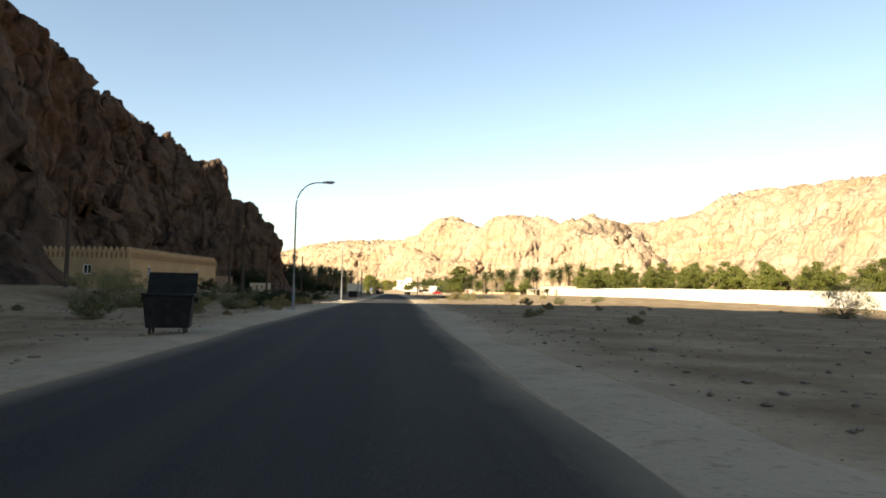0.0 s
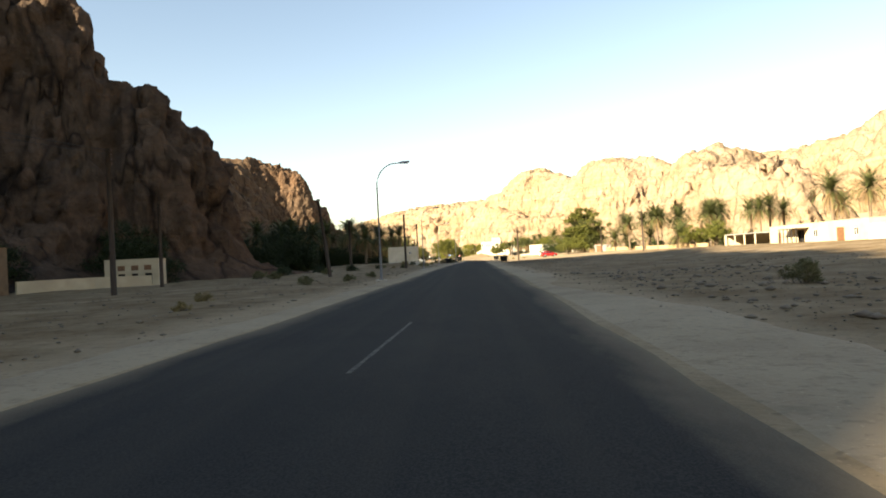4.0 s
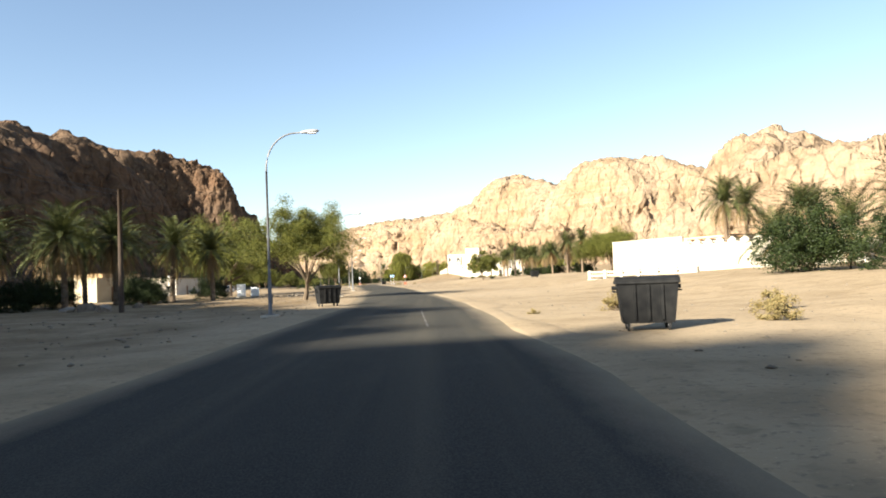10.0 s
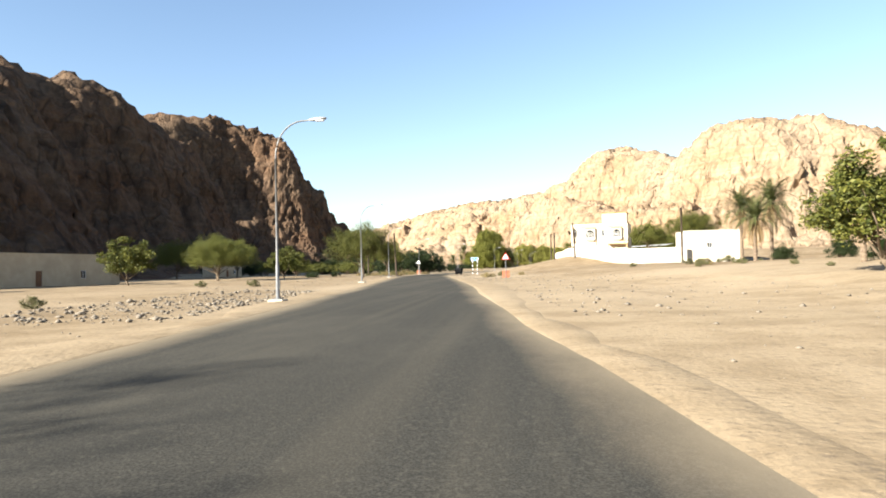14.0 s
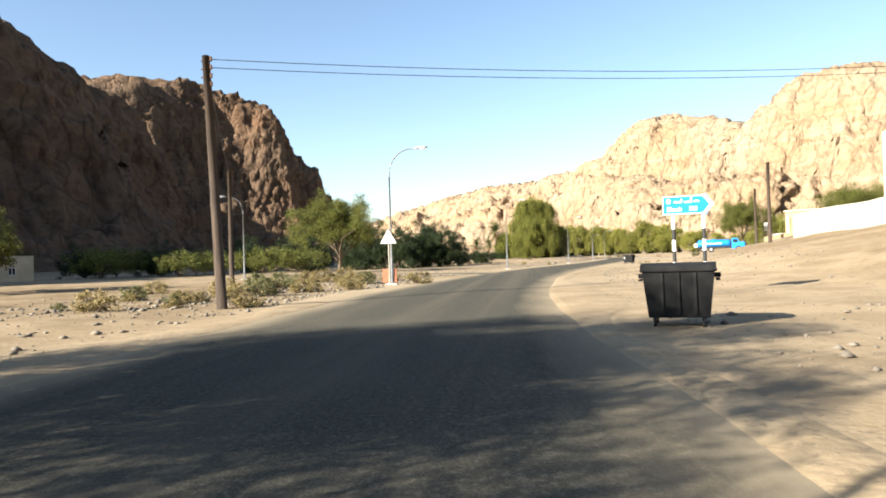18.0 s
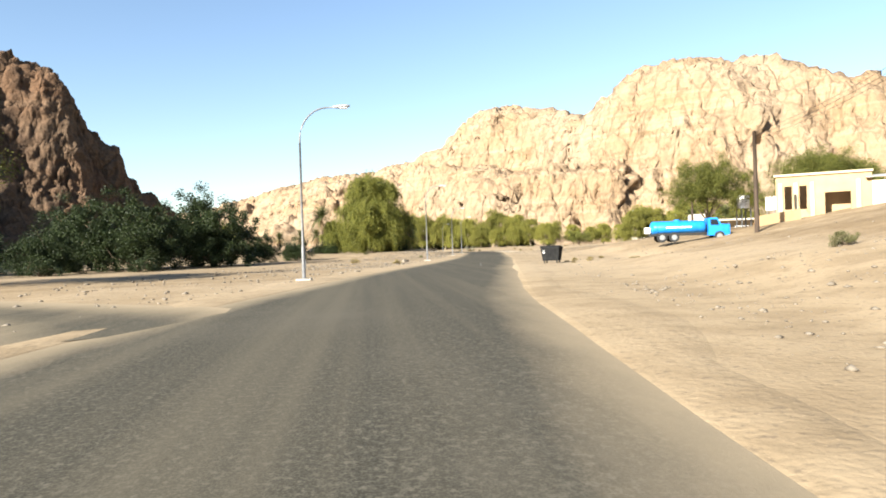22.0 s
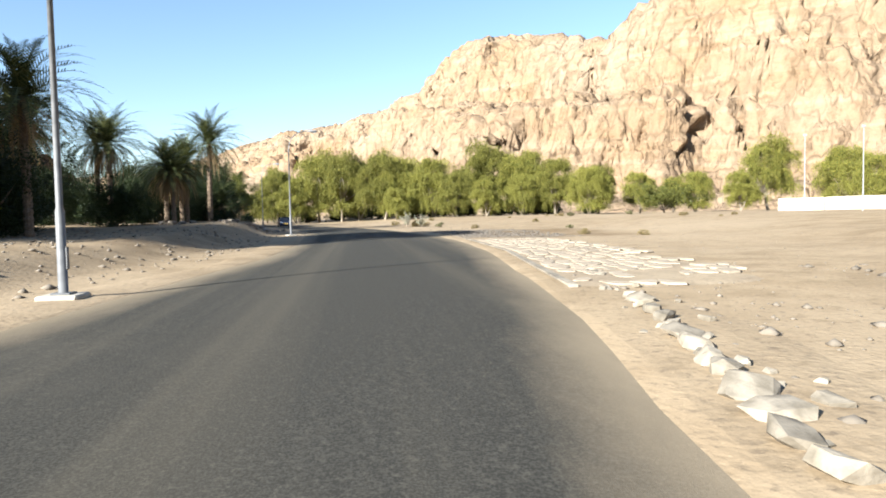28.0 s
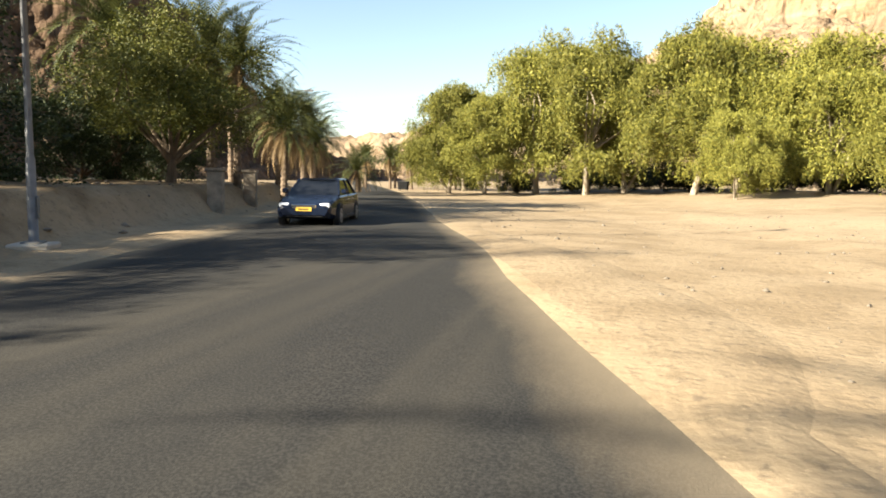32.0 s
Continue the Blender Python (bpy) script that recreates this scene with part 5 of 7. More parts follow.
# tan house with battlements, left of the road
fort = house("battlemented_house", "tan plastered flat-roofed house with a battlemented parapet", (-31.6, -130, 1.10), 81.5, 24.0, 20.0, 3.20, M_WALL_TAN,
             [("f", 17.0, 0.8, 1.6, 0.9, "window"), ("f", 4.0, 0.8, 1.6, 0.9, "window"), ("l", 4.0, 0.9, 1.5, 1.0, "window"), ("l", 13.0, 1.0, 0.9, 1.6, "window"), ("l", 17.5, 0.8, 1.4, 1.0, "window")],
             0.75, M_ORANGE, merlons=(0.62, 0.42, 0.42, M_WALL_TAN), sunk=2.0)
for k in range(44):
    part("parapet_slat", Geo().box(0.25 + k * 0.54, 0.25 + k * 0.54 + 0.24, -0.05, -0.003, 3.27, 3.87), M_TRIM, fort)
for k in range(36):
    part("parapet_slat", Geo().box(-0.05, -0.003, 0.3 + k * 0.54, 0.3 + k * 0.54 + 0.24, 3.27, 3.87), M_TRIM, fort)
part("string_course", Geo().box(-0.07, 24.05, -0.07, -0.003, 3.13, 3.25), M_WALL_TAN, fort)
part("downpipe", Geo().tube([(23.7, -0.08, -0.5), (23.7, -0.08, 3.15)], 0.05, 8), M_TRIM, fort)
yard_wall("low_yard_wall", "low tan plastered yard wall stained near the ground", [(-29.0, -104.5), (-36, -86), (-41.5, -72)], 1.45, M_WALL_TAN, cap=M_WALL_TAN)
th = house("tan_house", "low tan plastered village house with narrow windows", (-41.8, -72, 0), 90, 12.0, 9.0, 3.5, M_WALL_TAN,
           [("f", 6.3, 0.55, 1.1, 1.3, "window"), ("f", 9.2, 0.7, 1.0, 1.6, "dark"), ("f", 2.5, 0.9, 0.0, 2.1, "door")], 0.4, M_WALL_CREAM)
wh = house("white_house", "small white plastered house with a blue metal door", (-41.9, -59.6, 0), 90, 11.0, 8.0, 3.3, M_WALL_WHITE,
           [("f", 1.0, 1.5, 0.0, 2.2, "bluedoor"), ("f", 4.6, 0.7, 1.0, 1.2, "window"), ("f", 7.0, 0.7, 1.0, 1.2, "window")], 0.35, M_WALL_WHITE)
tank = thing("roof_water_tank", "white square water tank on a house roof", "water tank", (-45, -66, 3.5))
part("tank", Geo().cbox(-0.9, 0.9, -0.9, 0.9, 0.15, 1.35, 0.06), M_SIGNWHITE, tank)
part("stand", Geo().box(-0.8, 0.8, -0.8, 0.8, 0, 0.15), M_CONC, tank)
for x, y, z in ((-42.8, -63.2, 3.9), (-43.2, -50.2, 3.6)):
    dish = thing("satellite_dish", "grey satellite dish on a house roof", "satellite dish", (x, y, z), 60, "satellite dishes")
    part("reflector", Geo().loft([[(r * math.cos(a), -0.1 - 0.25 * (0.6 - r) * 1.2, 0.6 + r * math.sin(a)) for a in np.linspace(0, 2 * math.pi, 16, endpoint=False)] for r in (0.45, 0.3, 0.12, 0.02)], False), M_TIN, dish)
    part("mast", Geo().tube([(0, 0, -0.02), (0, -0.1, 0.62)], 0.03, 6), M_STEEL, dish)
house("brown_outbuilding", "plain brown mud-plastered building without windows", (-43.6, -46.0, 0), 90, 25.0, 7.0, 4.0, M_MUD, [("f", 21.5, 1.6, 0.0, 0.01, "dark")], 0.3, M_TRIM)
yard_wall("low_yard_wall", "low cream yard wall beside the track", [(-43.2, -20.5), (-40.5, -12), (-36.5, -7.5)], 1.2, M_WALL_CREAM)
bh = house("pump_house", "small cream block building with rows of dark vents", (-41.2, -8.6, 0), 14, 5.6, 4.5, 2.7, M_WALL_CREAM,
           [("f", 1.3, 0.8, 0.15, 1.25, "dark"), ("f", 2.75, 0.7, 0.15, 1.25, "dark"), ("f", 4.1, 0.8, 0.15, 1.25, "dark")], 0.25, M_WALL_CREAM)
for u in (1.35, 2.75, 4.1):
    part("vent", Geo().box(u, u + 0.75, -0.03, 0.0, 1.75, 2.3), M_DOOR_BROWN, bh)

# cream box house on a plinth with outside steps
bx = house("plinth_house", "cream plastered box house raised on a stone plinth", (-17.0, 56.2, 1.0), 0, 5.7, 6.2, 2.75, M_WALL_PALE,
           [("f", 4.15, 0.5, 1.55, 0.5, "window"), ("r", 1.1, 0.45, 1.6, 0.55, "window"), ("r", 3.0, 0.45, 1.5, 0.55, "window"), ("r", 4.6, 0.85, 0.1, 2.1, "door")], 0.28, M_WALL_PALE)
part("plinth", Geo().frustum((-0.7, 6.3, -0.9, 6.4), (-0.05, 5.75, -0.05, 6.25), -1.1, 0.0), M_CONC, bx, "rough stone plinth")
for a, b, c in ((-0.06, 0.28, -0.06), (2.9, 3.05, -0.05)):
    part("pilaster", Geo().box(a, b, c, -0.003, 0, 3.0), M_WALL_PALE, bx)
for u in (1.6, 4.2):
    part("drain_spout", Geo().disc((u, -0.05, 0.28), 1, 0.07, 0.2, 10), M_BLACKPAINT, bx)
for k in range(7):
    part("step", Geo().cbox(5.75 + k * 0.34, 5.75 + (k + 1) * 0.34 + 0.02, 4.4, 6.0, -1.2, 0.02 - k * 0.17, 0.01), M_WALL_PALE, bx)
part("stair_cheek", Geo().add([(5.75, 4.2, -1.2), (8.3, 4.2, -1.2), (8.3, 4.2, -0.95), (5.75, 4.2, 0.15), (5.75, 4.38, -1.2), (8.3, 4.38, -1.2), (8.3, 4.38, -0.95), (5.75, 4.38, 0.15)],
                              [(0, 1, 2, 3), (7, 6, 5, 4), (3, 2, 6, 7), (0, 4, 5, 1), (1, 5, 6, 2), (0, 3, 7, 4)]), M_WALL_PALE, bx)

# right of the road: cream house with carport and the long wall
rg = 0.75
rh = house("roadside_house", "long cream flat-roofed house with a brown door and porch", (54.8, 45, rg), -90, 31.0, 9.0, 2.75, M_WALL_CREAM,
           [("f", 3.2, 1.3, 0.0, 2.1, "door"), ("f", 10.2, 2.6, 0.1, 2.1, "dark"), ("f", 15.5, 1.4, 0.9, 1.2, "window"), ("f", 22.5, 2.2, 0.0, 2.2, "door"), ("f", 27.0, 1.2, 0.9, 1.1, "window")], 0.45, M_WALL_CREAM)
for k in range(5):
    part("porch_post", Geo().cbox(8.2 + k * 1.5, 8.32 + k * 1.5, -2.1, -1.98, -0.2, 2.4, 0.01), M_BLACKPAINT, rh)
part("porch_beam", Geo().cbox(8.0, 14.6, -2.15, -1.95, 2.4, 2.55, 0.01), M_BLACKPAINT, rh)
part("porch_rail", Geo().cbox(8.2, 14.3, -2.08, -2.0, 1.2, 1.28, 0.01), M_BLACKPAINT, rh)
part("porch_roof", Geo().box(8.0, 14.6, -2.2, 0, 2.55, 2.65), M_WALL_CREAM, rh)
cp = thing("carport", "open carport with a flat roof beside the house", "carport", (54.5, 66, rg), -90)
part("roof", Geo().cbox(0, 15, 0, 6, 2.3, 2.5, 0.03), M_TIN, cp)
for u in (0.1, 4.8, 9.6, 14.7):
    part("post", Geo().cbox(u, u + 0.25, 0.1, 0.35, -0.3, 2.3, 0.02), M_WALL_CREAM, cp)
part("back_wall", Geo().box(0, 15, 5.8, 6.0, -0.3, 2.3), M_WALL_CREAM, cp)
part("side_wall", Geo().box(-0.2, 0, 0, 6, -0.3, 2.3), M_WALL_CREAM, cp)
yard_wall("long_boundary_wall", "long pale plastered boundary wall along the palm gardens", [(54.5, 13.5), (54, -40), (55, -100), (56, -165)], 2.1, M_WALL_WHITE, cap=M_WALL_WHITE, step=8)
sd_ = house("tin_shed", "small shed of weathered tin and rusty sheets", (35.0, 108.5, gz(35, 108)), 0, 4.2, 2.6, 2.0, M_TIN, [("f", 0.15, 1.4, 0.0, 1.8, "rust"), ("f", 2.6, 1.3, 0.0, 1.85, "tin")], 0.05, M_RUST, "shed")
yard_wall("garden_wall", "low earth-coloured garden wall below the palms", [(33.5, 112), (44, 104), (48, 86), (53, 72)], 0.85, M_WALL_TAN, 0.35)

# white battlemented compound
def battlement_wall(x0, y0, x1, y1, z, H, mat, merl, name, label):
    n = math.hypot(x1 - x0, y1 - y0)
    w = thing(name, label, "wall", (x0, y0, z), math.degrees(math.atan2(y1 - y0, x1 - x0)))
    part("wall", Geo().box(0, n, -0.15, 0.15, -1.0, H), mat, w)
    part("coping", Geo().box(-0.03, n + 0.03, -0.2, 0.2, H, H + 0.1), mat, w)
    if merl:
        for k in range(int(n / 1.3)):
            part("merlon", Geo().loft([[(k * 1.3 + 0.35 + a, y, H + 0.1 + b) for a, b in ((-0.42, 0), (0.42, 0), (0.42, 0.25), (0.25, 0.3), (0, 0.55), (-0.25, 0.3), (-0.42, 0.25))] for y in (-0.15, 0.15)]), mat, w)
    return w


wz = gz(26, 175)
battlement_wall(23.5, 179.2, 28.5, 171.5, wz, 3.5, M_WALL_WHITE, False, "compound_wall", "tall plain white plastered compound wall")
battlement_wall(28.5, 171.4, 37.5, 157.0, wz, 2.6, M_WALL_WHITE, True, "compound_wall", "white plastered compound wall with stepped battlements")
battlement_wall(37.5, 157.0, 41.0, 148.0, wz, 2.1, M_WALL_WHITE, False, "compound_wall", "low white plastered compound wall")
house("compound_house", "white plastered house inside the walled compound", (26.5, 181, wz), -57, 12.0, 7.0, 3.2, M_WALL_WHITE, [("f", 4.0, 1.0, 1.0, 1.2, "window")], 0.4, M_ORANGE)
pg = thing("roof_pergola", "dark timber pergola on the compound roof", "pergola", (29.5, 174.5, wz), -57)
for k in range(7):
    part("beam", Geo().box(k * 1.1, k * 1.1 + 0.14, 0, 3, 3.1, 3.25), M_TRIM, pg)
part("edge_beam", Geo().box(-0.2, 7.0, -0.1, 0.1, 3.25, 3.4), M_TRIM, pg)
for k in (0.0, 3.3, 6.6):
    part("post", Geo().box(k, k + 0.15, 0.3, 0.45, -0.5, 3.1), M_TRIM, pg)
bal = thing("balustrade", "low pale concrete balustrade before the compound", "balustrade", (19.8, 176.0, gz(19.8, 176)), -57)
for k in range(7):
    part("pier", Geo().cbox(k * 2.2, k * 2.2 + 0.4, -0.2, 0.2, -0.5, 1.0, 0.03), M_CONC, bal)
    if k < 6:
        for z in (0.35, 0.72):
            part("rail", Geo().box(k * 2.2 + 0.4, k * 2.2 + 2.2, -0.09, 0.09, z, z + 0.18), M_CONC, bal)
part("plinth", Geo().box(0, 13.6, -0.25, 0.25, -0.8, 0.08), M_CONC, bal)
for k, (x, y) in enumerate([(27.5, 150.5), (28.8, 148.5), (30.0, 146.5), (31.2, 144.5), (32.2, 142.0), (33.2, 139.5), (34.0, 137.0), (34.8, 134.0), (35.4, 131.0)]):
    fp = thing("fence_post", "crooked timber fence post of the palm garden", "fence post", on_ground(x, y), 0, "garden fence posts")
    part("post", Geo().tube([(0, 0, -0.2), (0.05 * (k % 3 - 1), 0, 0.7), (0.08 * (k % 2), 0.03, 1.35)], [0.07, 0.06, 0.05], 7), M_BARK, fp)

# villa and its walls
vz = 3.3
vl = house("villa", "two-storey white villa with lattice windows and orange copings", (10.0, 381.9, vz), -13.5, 12.9, 11.0, 7.1, M_WALL_PALE,
           [("f", 0.5, 0.9, 4.5, 1.9, "window"), ("f", 7.0, 0.7, 4.6, 1.6, "window"), ("f", 1.0, 1.0, 1.0, 1.5, "window"), ("f", 5.5, 1.0, 0.0, 2.3, "door"), ("l", 2.0, 1.0, 4.5, 1.7, "window"), ("l", 6.0, 1.0, 4.5, 1.7, "window")], 0.5, M_ORANGE)
for u in (3.3, 9.3):
    bw = part("bay_window", Geo().cbox(u, u + 2.3, -0.65, -0.003, 3.9, 6.4, 0.03), M_WALL_WHITE, vl)
    for k in range(3):
        part("pane", Geo().box(u + 0.22 + k * 0.66, u + 0.76 + k * 0.66, -0.665, -0.652, 4.4, 5.6), M_GLASS, bw)
        part("glazing_bar", Geo().box(u + 0.47 + k * 0.66, u + 0.51 + k * 0.66, -0.675, -0.667, 4.4, 5.6).box(u + 0.22 + k * 0.66, u + 0.76 + k * 0.66, -0.675, -0.667, 4.78, 4.82).box(u + 0.22 + k * 0.66, u + 0.76 + k * 0.66, -0.675, -0.667, 5.18, 5.22), M_SIGNWHITE, bw)
    part("arch_head", Geo().loft([[(u + 1.15 + 0.75 * math.cos(a), y, 5.65 + 0.5 * math.sin(a)) for a in np.linspace(0, math.pi, 12)] for y in (-0.652, -0.668)]), M_GLASS, bw)
    part("hood", Geo().cbox(u - 0.15, u + 2.45, -0.8, 0.0, 6.4, 6.55, 0.02), M_ORANGE, bw)
    part("bracket", Geo().frustum((u + 0.6, u + 1.7, -0.2, 0), (u + 0.1, u + 2.2, -0.6, 0), 3.4, 3.9), M_WALL_WHITE, bw)
part("string_course", Geo().box(-0.1, 13.0, -0.1, -0.003, 6.75, 6.9).box(-0.06, 12.95, -0.06, -0.003, 3.4, 3.52), M_ORANGE, vl)
part("balcony", Geo().box(8.4, 12.9, -1.5, -0.003, 2.7, 3.0), M_WALL_TAN, vl)
for u in (8.5, 12.6):
    part("balcony_post", Geo().cbox(u, u + 0.28, -1.45, -1.17, -0.6, 2.7, 0.02), M_WALL_TAN, vl)
part("roof_room", Geo().box(6.8, 12.4, 4.0, 9.0, 7.0, 10.2), M_WALL_PALE, vl)
part("roof_room_coping", Geo().cbox(6.6, 12.6, 3.8, 9.2, 10.2, 10.4, 0.02), M_ORANGE, vl)
part("awning", Geo().box(-0.5, 3.2, -2.3, -0.003, 2.35, 2.45), M_TRIM, vl, "dark shade awning")
yard_wall("villa_wall", "white plastered garden wall of the villa", [(7.0, 397), (8.6, 380), (9.6, 372)], 1.9, M_WALL_WHITE, cap=M_WALL_WHITE, step=5)
yard_wall("villa_wall", "high white plastered garden wall of the villa", [(9.8, 371.8), (14.0, 361), (19.3, 346), (27.0, 343.5)], 2.7, M_WALL_WHITE, cap=M_WALL_WHITE, step=4)
house("white_annex", "white plastered annex house with a single dark window", (27.2, 344.5, gz(30, 345)), 0, 9.5, 8.0, 5.3, M_WALL_WHITE, [("f", 3.6, 0.9, 2.6, 1.0, "window")], 0.4, M_WALL_WHITE)

# old house with arches on the bank
az_ = gz(22, 436) - 0.1
ar = thing("arched_house", "old pale plastered house with an arched porch and tin roof", "house", (20.6, 437.8, az_), -33)
g = Geo()
wall_cells(g, 7.5, 0.3, -0.8, 3.9, [(0.7, 1.3, 0.9, 3.0), (1.9, 2.5, 0.9, 3.0), (3.9, 5.9, 0.0, 2.3)], lambda a, b: (a, b, 0, 0.3))
part("porch_wall", g.weld(), M_WALL_TAN, ar)
top = [(3.9 + 1.0 - 1.0 * math.cos(a), 2.3 + 0.9 * math.sin(a)) for a in np.linspace(0, math.pi, 14)]
part("arch", Geo().loft([[(x, y, z) for x, z in top] + [(5.95, y, 3.35), (3.85, y, 3.35)] for y in (-0.012, 0.02)]), M_WALL_TAN, ar)
for u in (0.2, 1.45, 2.75, 6.3):
    part("pilaster", Geo().cbox(u, u + 0.35, -0.14, -0.003, -0.8, 3.3, 0.02), M_WALL_CREAM, ar)
part("porch_back", Geo().box(0, 7.5, 2.2, 2.4, -0.8, 3.9), M_WALL_TAN, ar)
part("cornice", Geo().cbox(-0.15, 7.6, -0.2, 0.5, 3.9, 4.1, 0.02), M_WALL_CREAM, ar)
part("long_wall", Geo().box(7.5, 24, -0.1, 0.15, -1.2, 3.1), M_WALL_WHITE, ar, "white plastered wall")
part("gate", Geo().box(9.6, 10.6, -0.14, -0.103, -0.4, 1.8), M_DOOR_BROWN, ar)
part("body", Geo().box(0, 7.5, 2.4, 8.0, -0.8, 3.8), M_WALL_TAN, ar)
part("tin_roof", Geo().add([(7.0, -0.6, 3.35), (24.5, -0.6, 3.75), (24.5, 5.0, 4.3), (7.0, 5.0, 3.9), (7.0, -0.6, 3.39), (24.5, -0.6, 3.79), (24.5, 5.0, 4.34), (7.0, 5.0, 3.94)], [(3, 2, 1, 0), (4, 5, 6, 7), (0, 1, 5, 4), (1, 2, 6, 5), (2, 3, 7, 6), (3, 0, 4, 7)]), M_TIN, ar)
rt = thing("roof_water_tank", "white water tank standing on a frame by the old house", "water tank", (19.0, 440.5, az_))
part("tank", Geo().tube([(0, 0, 1.3), (0, 0, 2.5)], 0.55, 16), M_SIGNWHITE, rt)
part("frame", Geo().box(-0.5, -0.4, -0.5, -0.4, -0.5, 1.3).box(0.4, 0.5, -0.5, -0.4, -0.5, 1.3).box(-0.5, -0.4, 0.4, 0.5, -0.5, 1.3).box(0.4, 0.5, 0.4, 0.5, -0.5, 1.3), M_STEEL, rt)
yard_wall("low_yard_wall", "low pale yard wall on the bank", [(16.5, 434.5), (20.5, 434.2)], 0.9, M_WALL_TAN)

# fenced white house and open shed further on
fz = gz(45, 500)
house("fenced_house", "white plastered house behind a green mesh fence", (41.5, 503, fz), -8, 11.5, 8.0, 3.2, M_WALL_WHITE, [("f", 7.5, 1.0, 1.2, 1.1, "window")], 0.35, M_WALL_WHITE)
house("roof_room", "white plastered stair head on a flat roof", (45.5, 504, fz + 3.2), -8, 2.6, 3.0, 1.5, M_WALL_WHITE, [], 0.1, M_WALL_WHITE, sunk=0.0)
fence = thing("mesh_fence", "green shade-mesh fence on steel posts", "fence", (39.0, 498.5, fz), -8)
for k in range(8):
    part("post", Geo().tube([(k * 1.9, 0, -0.4), (k * 1.9, 0, 1.95)], 0.035, 8), M_STEEL, fence)
    if k < 7:
        part("mesh_panel", Geo().box(k * 1.9 + 0.03, k * 1.9 + 1.87, -0.012, 0.012, 0.0, 1.85), M_GREENFENCE, fence)
os_ = thing("open_shed", "pale open-fronted shed with a flat canopy roof", "shed", (35.5, 481, gz(36, 481)), -20)
part("roof", Geo().cbox(-0.6, 12.5, -2.0, 6, 2.9, 3.15, 0.03), M_WALL_WHITE, os_)
part("wall", Geo().box(2.0, 12, 0.2, 0.4, -0.5, 2.9), M_WALL_CREAM, os_)
part("back_wall", Geo().box(0, 12, 5.6, 5.8, -0.5, 2.9), M_WALL_CREAM, os_)
part("side_wall", Geo().box(0, 0.2, 0.2, 5.6, -0.5, 2.9), M_DOOR_BROWN, os_)
for u in (-0.4, 3.5, 8.0):
    part("post", Geo().tube([(u, -1.8, -0.5), (u + 0.1, -1.8, 2.9)], 0.06, 8), M_STEEL, os_)
tw = thing("water_tower", "white water tank on a steel frame", "water tank", (53.6, 490, gz(53, 490)), 0)
part("tank", Geo().cbox(-1.2, 1.2, -1.2, 1.2, 4.6, 7.0, 0.08), M_SIGNWHITE, tw)
for sx in (-1, 1):
    for sy in (-1, 1):
        part("leg", Geo().tube([(sx * 1.1, sy * 1.1, -0.4), (sx * 1.0, sy * 1.0, 4.6)], 0.07, 8), M_STEEL, tw)
car("parked_saloon", "white saloon car parked by the open shed", 36.5, 470.5, 10, M_WHITEPAINT, 4.4)
lt = thing("loaded_truck", "old dark red truck carrying an orange load", "truck", on_ground(41.5, 472), -20)
part("bed", Geo().cbox(-2.6, 1.2, -1.0, 1.0, 0.8, 1.3, 0.03), M_RUST, lt)
part("load", Geo().loft([[(-2.4 + 3.4 * u, 0.95 * math.cos(a) * s, 1.3 + 1.3 * max(0, math.sin(a)) * s) for a in np.linspace(0, math.pi, 12)] for u, s in ((0, 0.5), (0.2, 0.95), (0.6, 1.0), (0.9, 0.8), (1.0, 0.4))]), M_ORANGE, lt)
part("cab", Geo().frustum((1.3, 2.9, -1.0, 1.0), (1.4, 2.5, -0.9, 0.9), 0.7, 2.2), M_RUST, lt)
for sy in (-1, 1):
    for x in (-1.6, 2.1):
        part("wheel", Geo().disc((x, sy * 0.9, 0.45), 1, 0.45, 0.28, 20), M_TYRE, lt)
yard_wall("white_field_wall", "white plastered wall at the edge of the field", [(81, 625), (92.5, 614.6), (97, 609)], 2.1, M_WALL_WHITE, cap=M_WALL_WHITE)
for x, y in ((76.9, 612.2), (77.6, 600.9), (90, 606), (101, 600)):
    mp_ = thing("light_mast", "slim white floodlight mast beside the field", "light mast", on_ground(x, y), 0, "field light masts")
    part("mast", Geo().tube([(0, 0, -0.3), (0, 0, 11.3)], [0.09, 0.05], 8), M_LAMP, mp_)
    part("floodlight", Geo().cbox(-0.25, 0.25, -0.12, 0.12, 11.3, 11.6, 0.03), M_LAMP, mp_)

# left of the road, middle stretch
house("white_outhouse", "low white house beside the track in mountain shade", (-54, 256, 0), 90, 16.0, 8.0, 3.1, M_WALL_WHITE, [("f", 6.5, 1.2, 0.0, 2.1, "door"), ("f", 11.0, 1.0, 1.0, 1.1, "window")], 0.4, M_WALL_WHITE)
house("pink_house", "faded pink flat-roofed house behind the white one", (-64, 243, 0), 90, 18.0, 9.0, 4.4, M_WALL_TAN, [("f", 4, 1.1, 1.2, 1.2, "window"), ("f", 11, 1.1, 1.2, 1.2, "window")], 0.7, M_ORANGE)
tk2 = thing("roof_water_tank", "grey round water tank on a house roof", "water tank", (-58, 263, 3.1), 0)
part("tank", Geo().tube([(0, 0, 0.0), (0, 0, 1.3), (0, 0, 1.45)], [0.65, 0.65, 0.3], 16), M_TIN, tk2)
house("long_tan_house", "long low tan house against the mountain foot", (-66, 286, 0), 84, 30.0, 9.0, 3.9, M_WALL_CREAM, [("f", 5, 1.0, 1.0, 1.1, "window"), ("f", 14, 1.1, 0.0, 2.1, "door"), ("f", 22, 1.0, 1.0, 1.1, "window")], 0.4, M_WALL_CREAM)
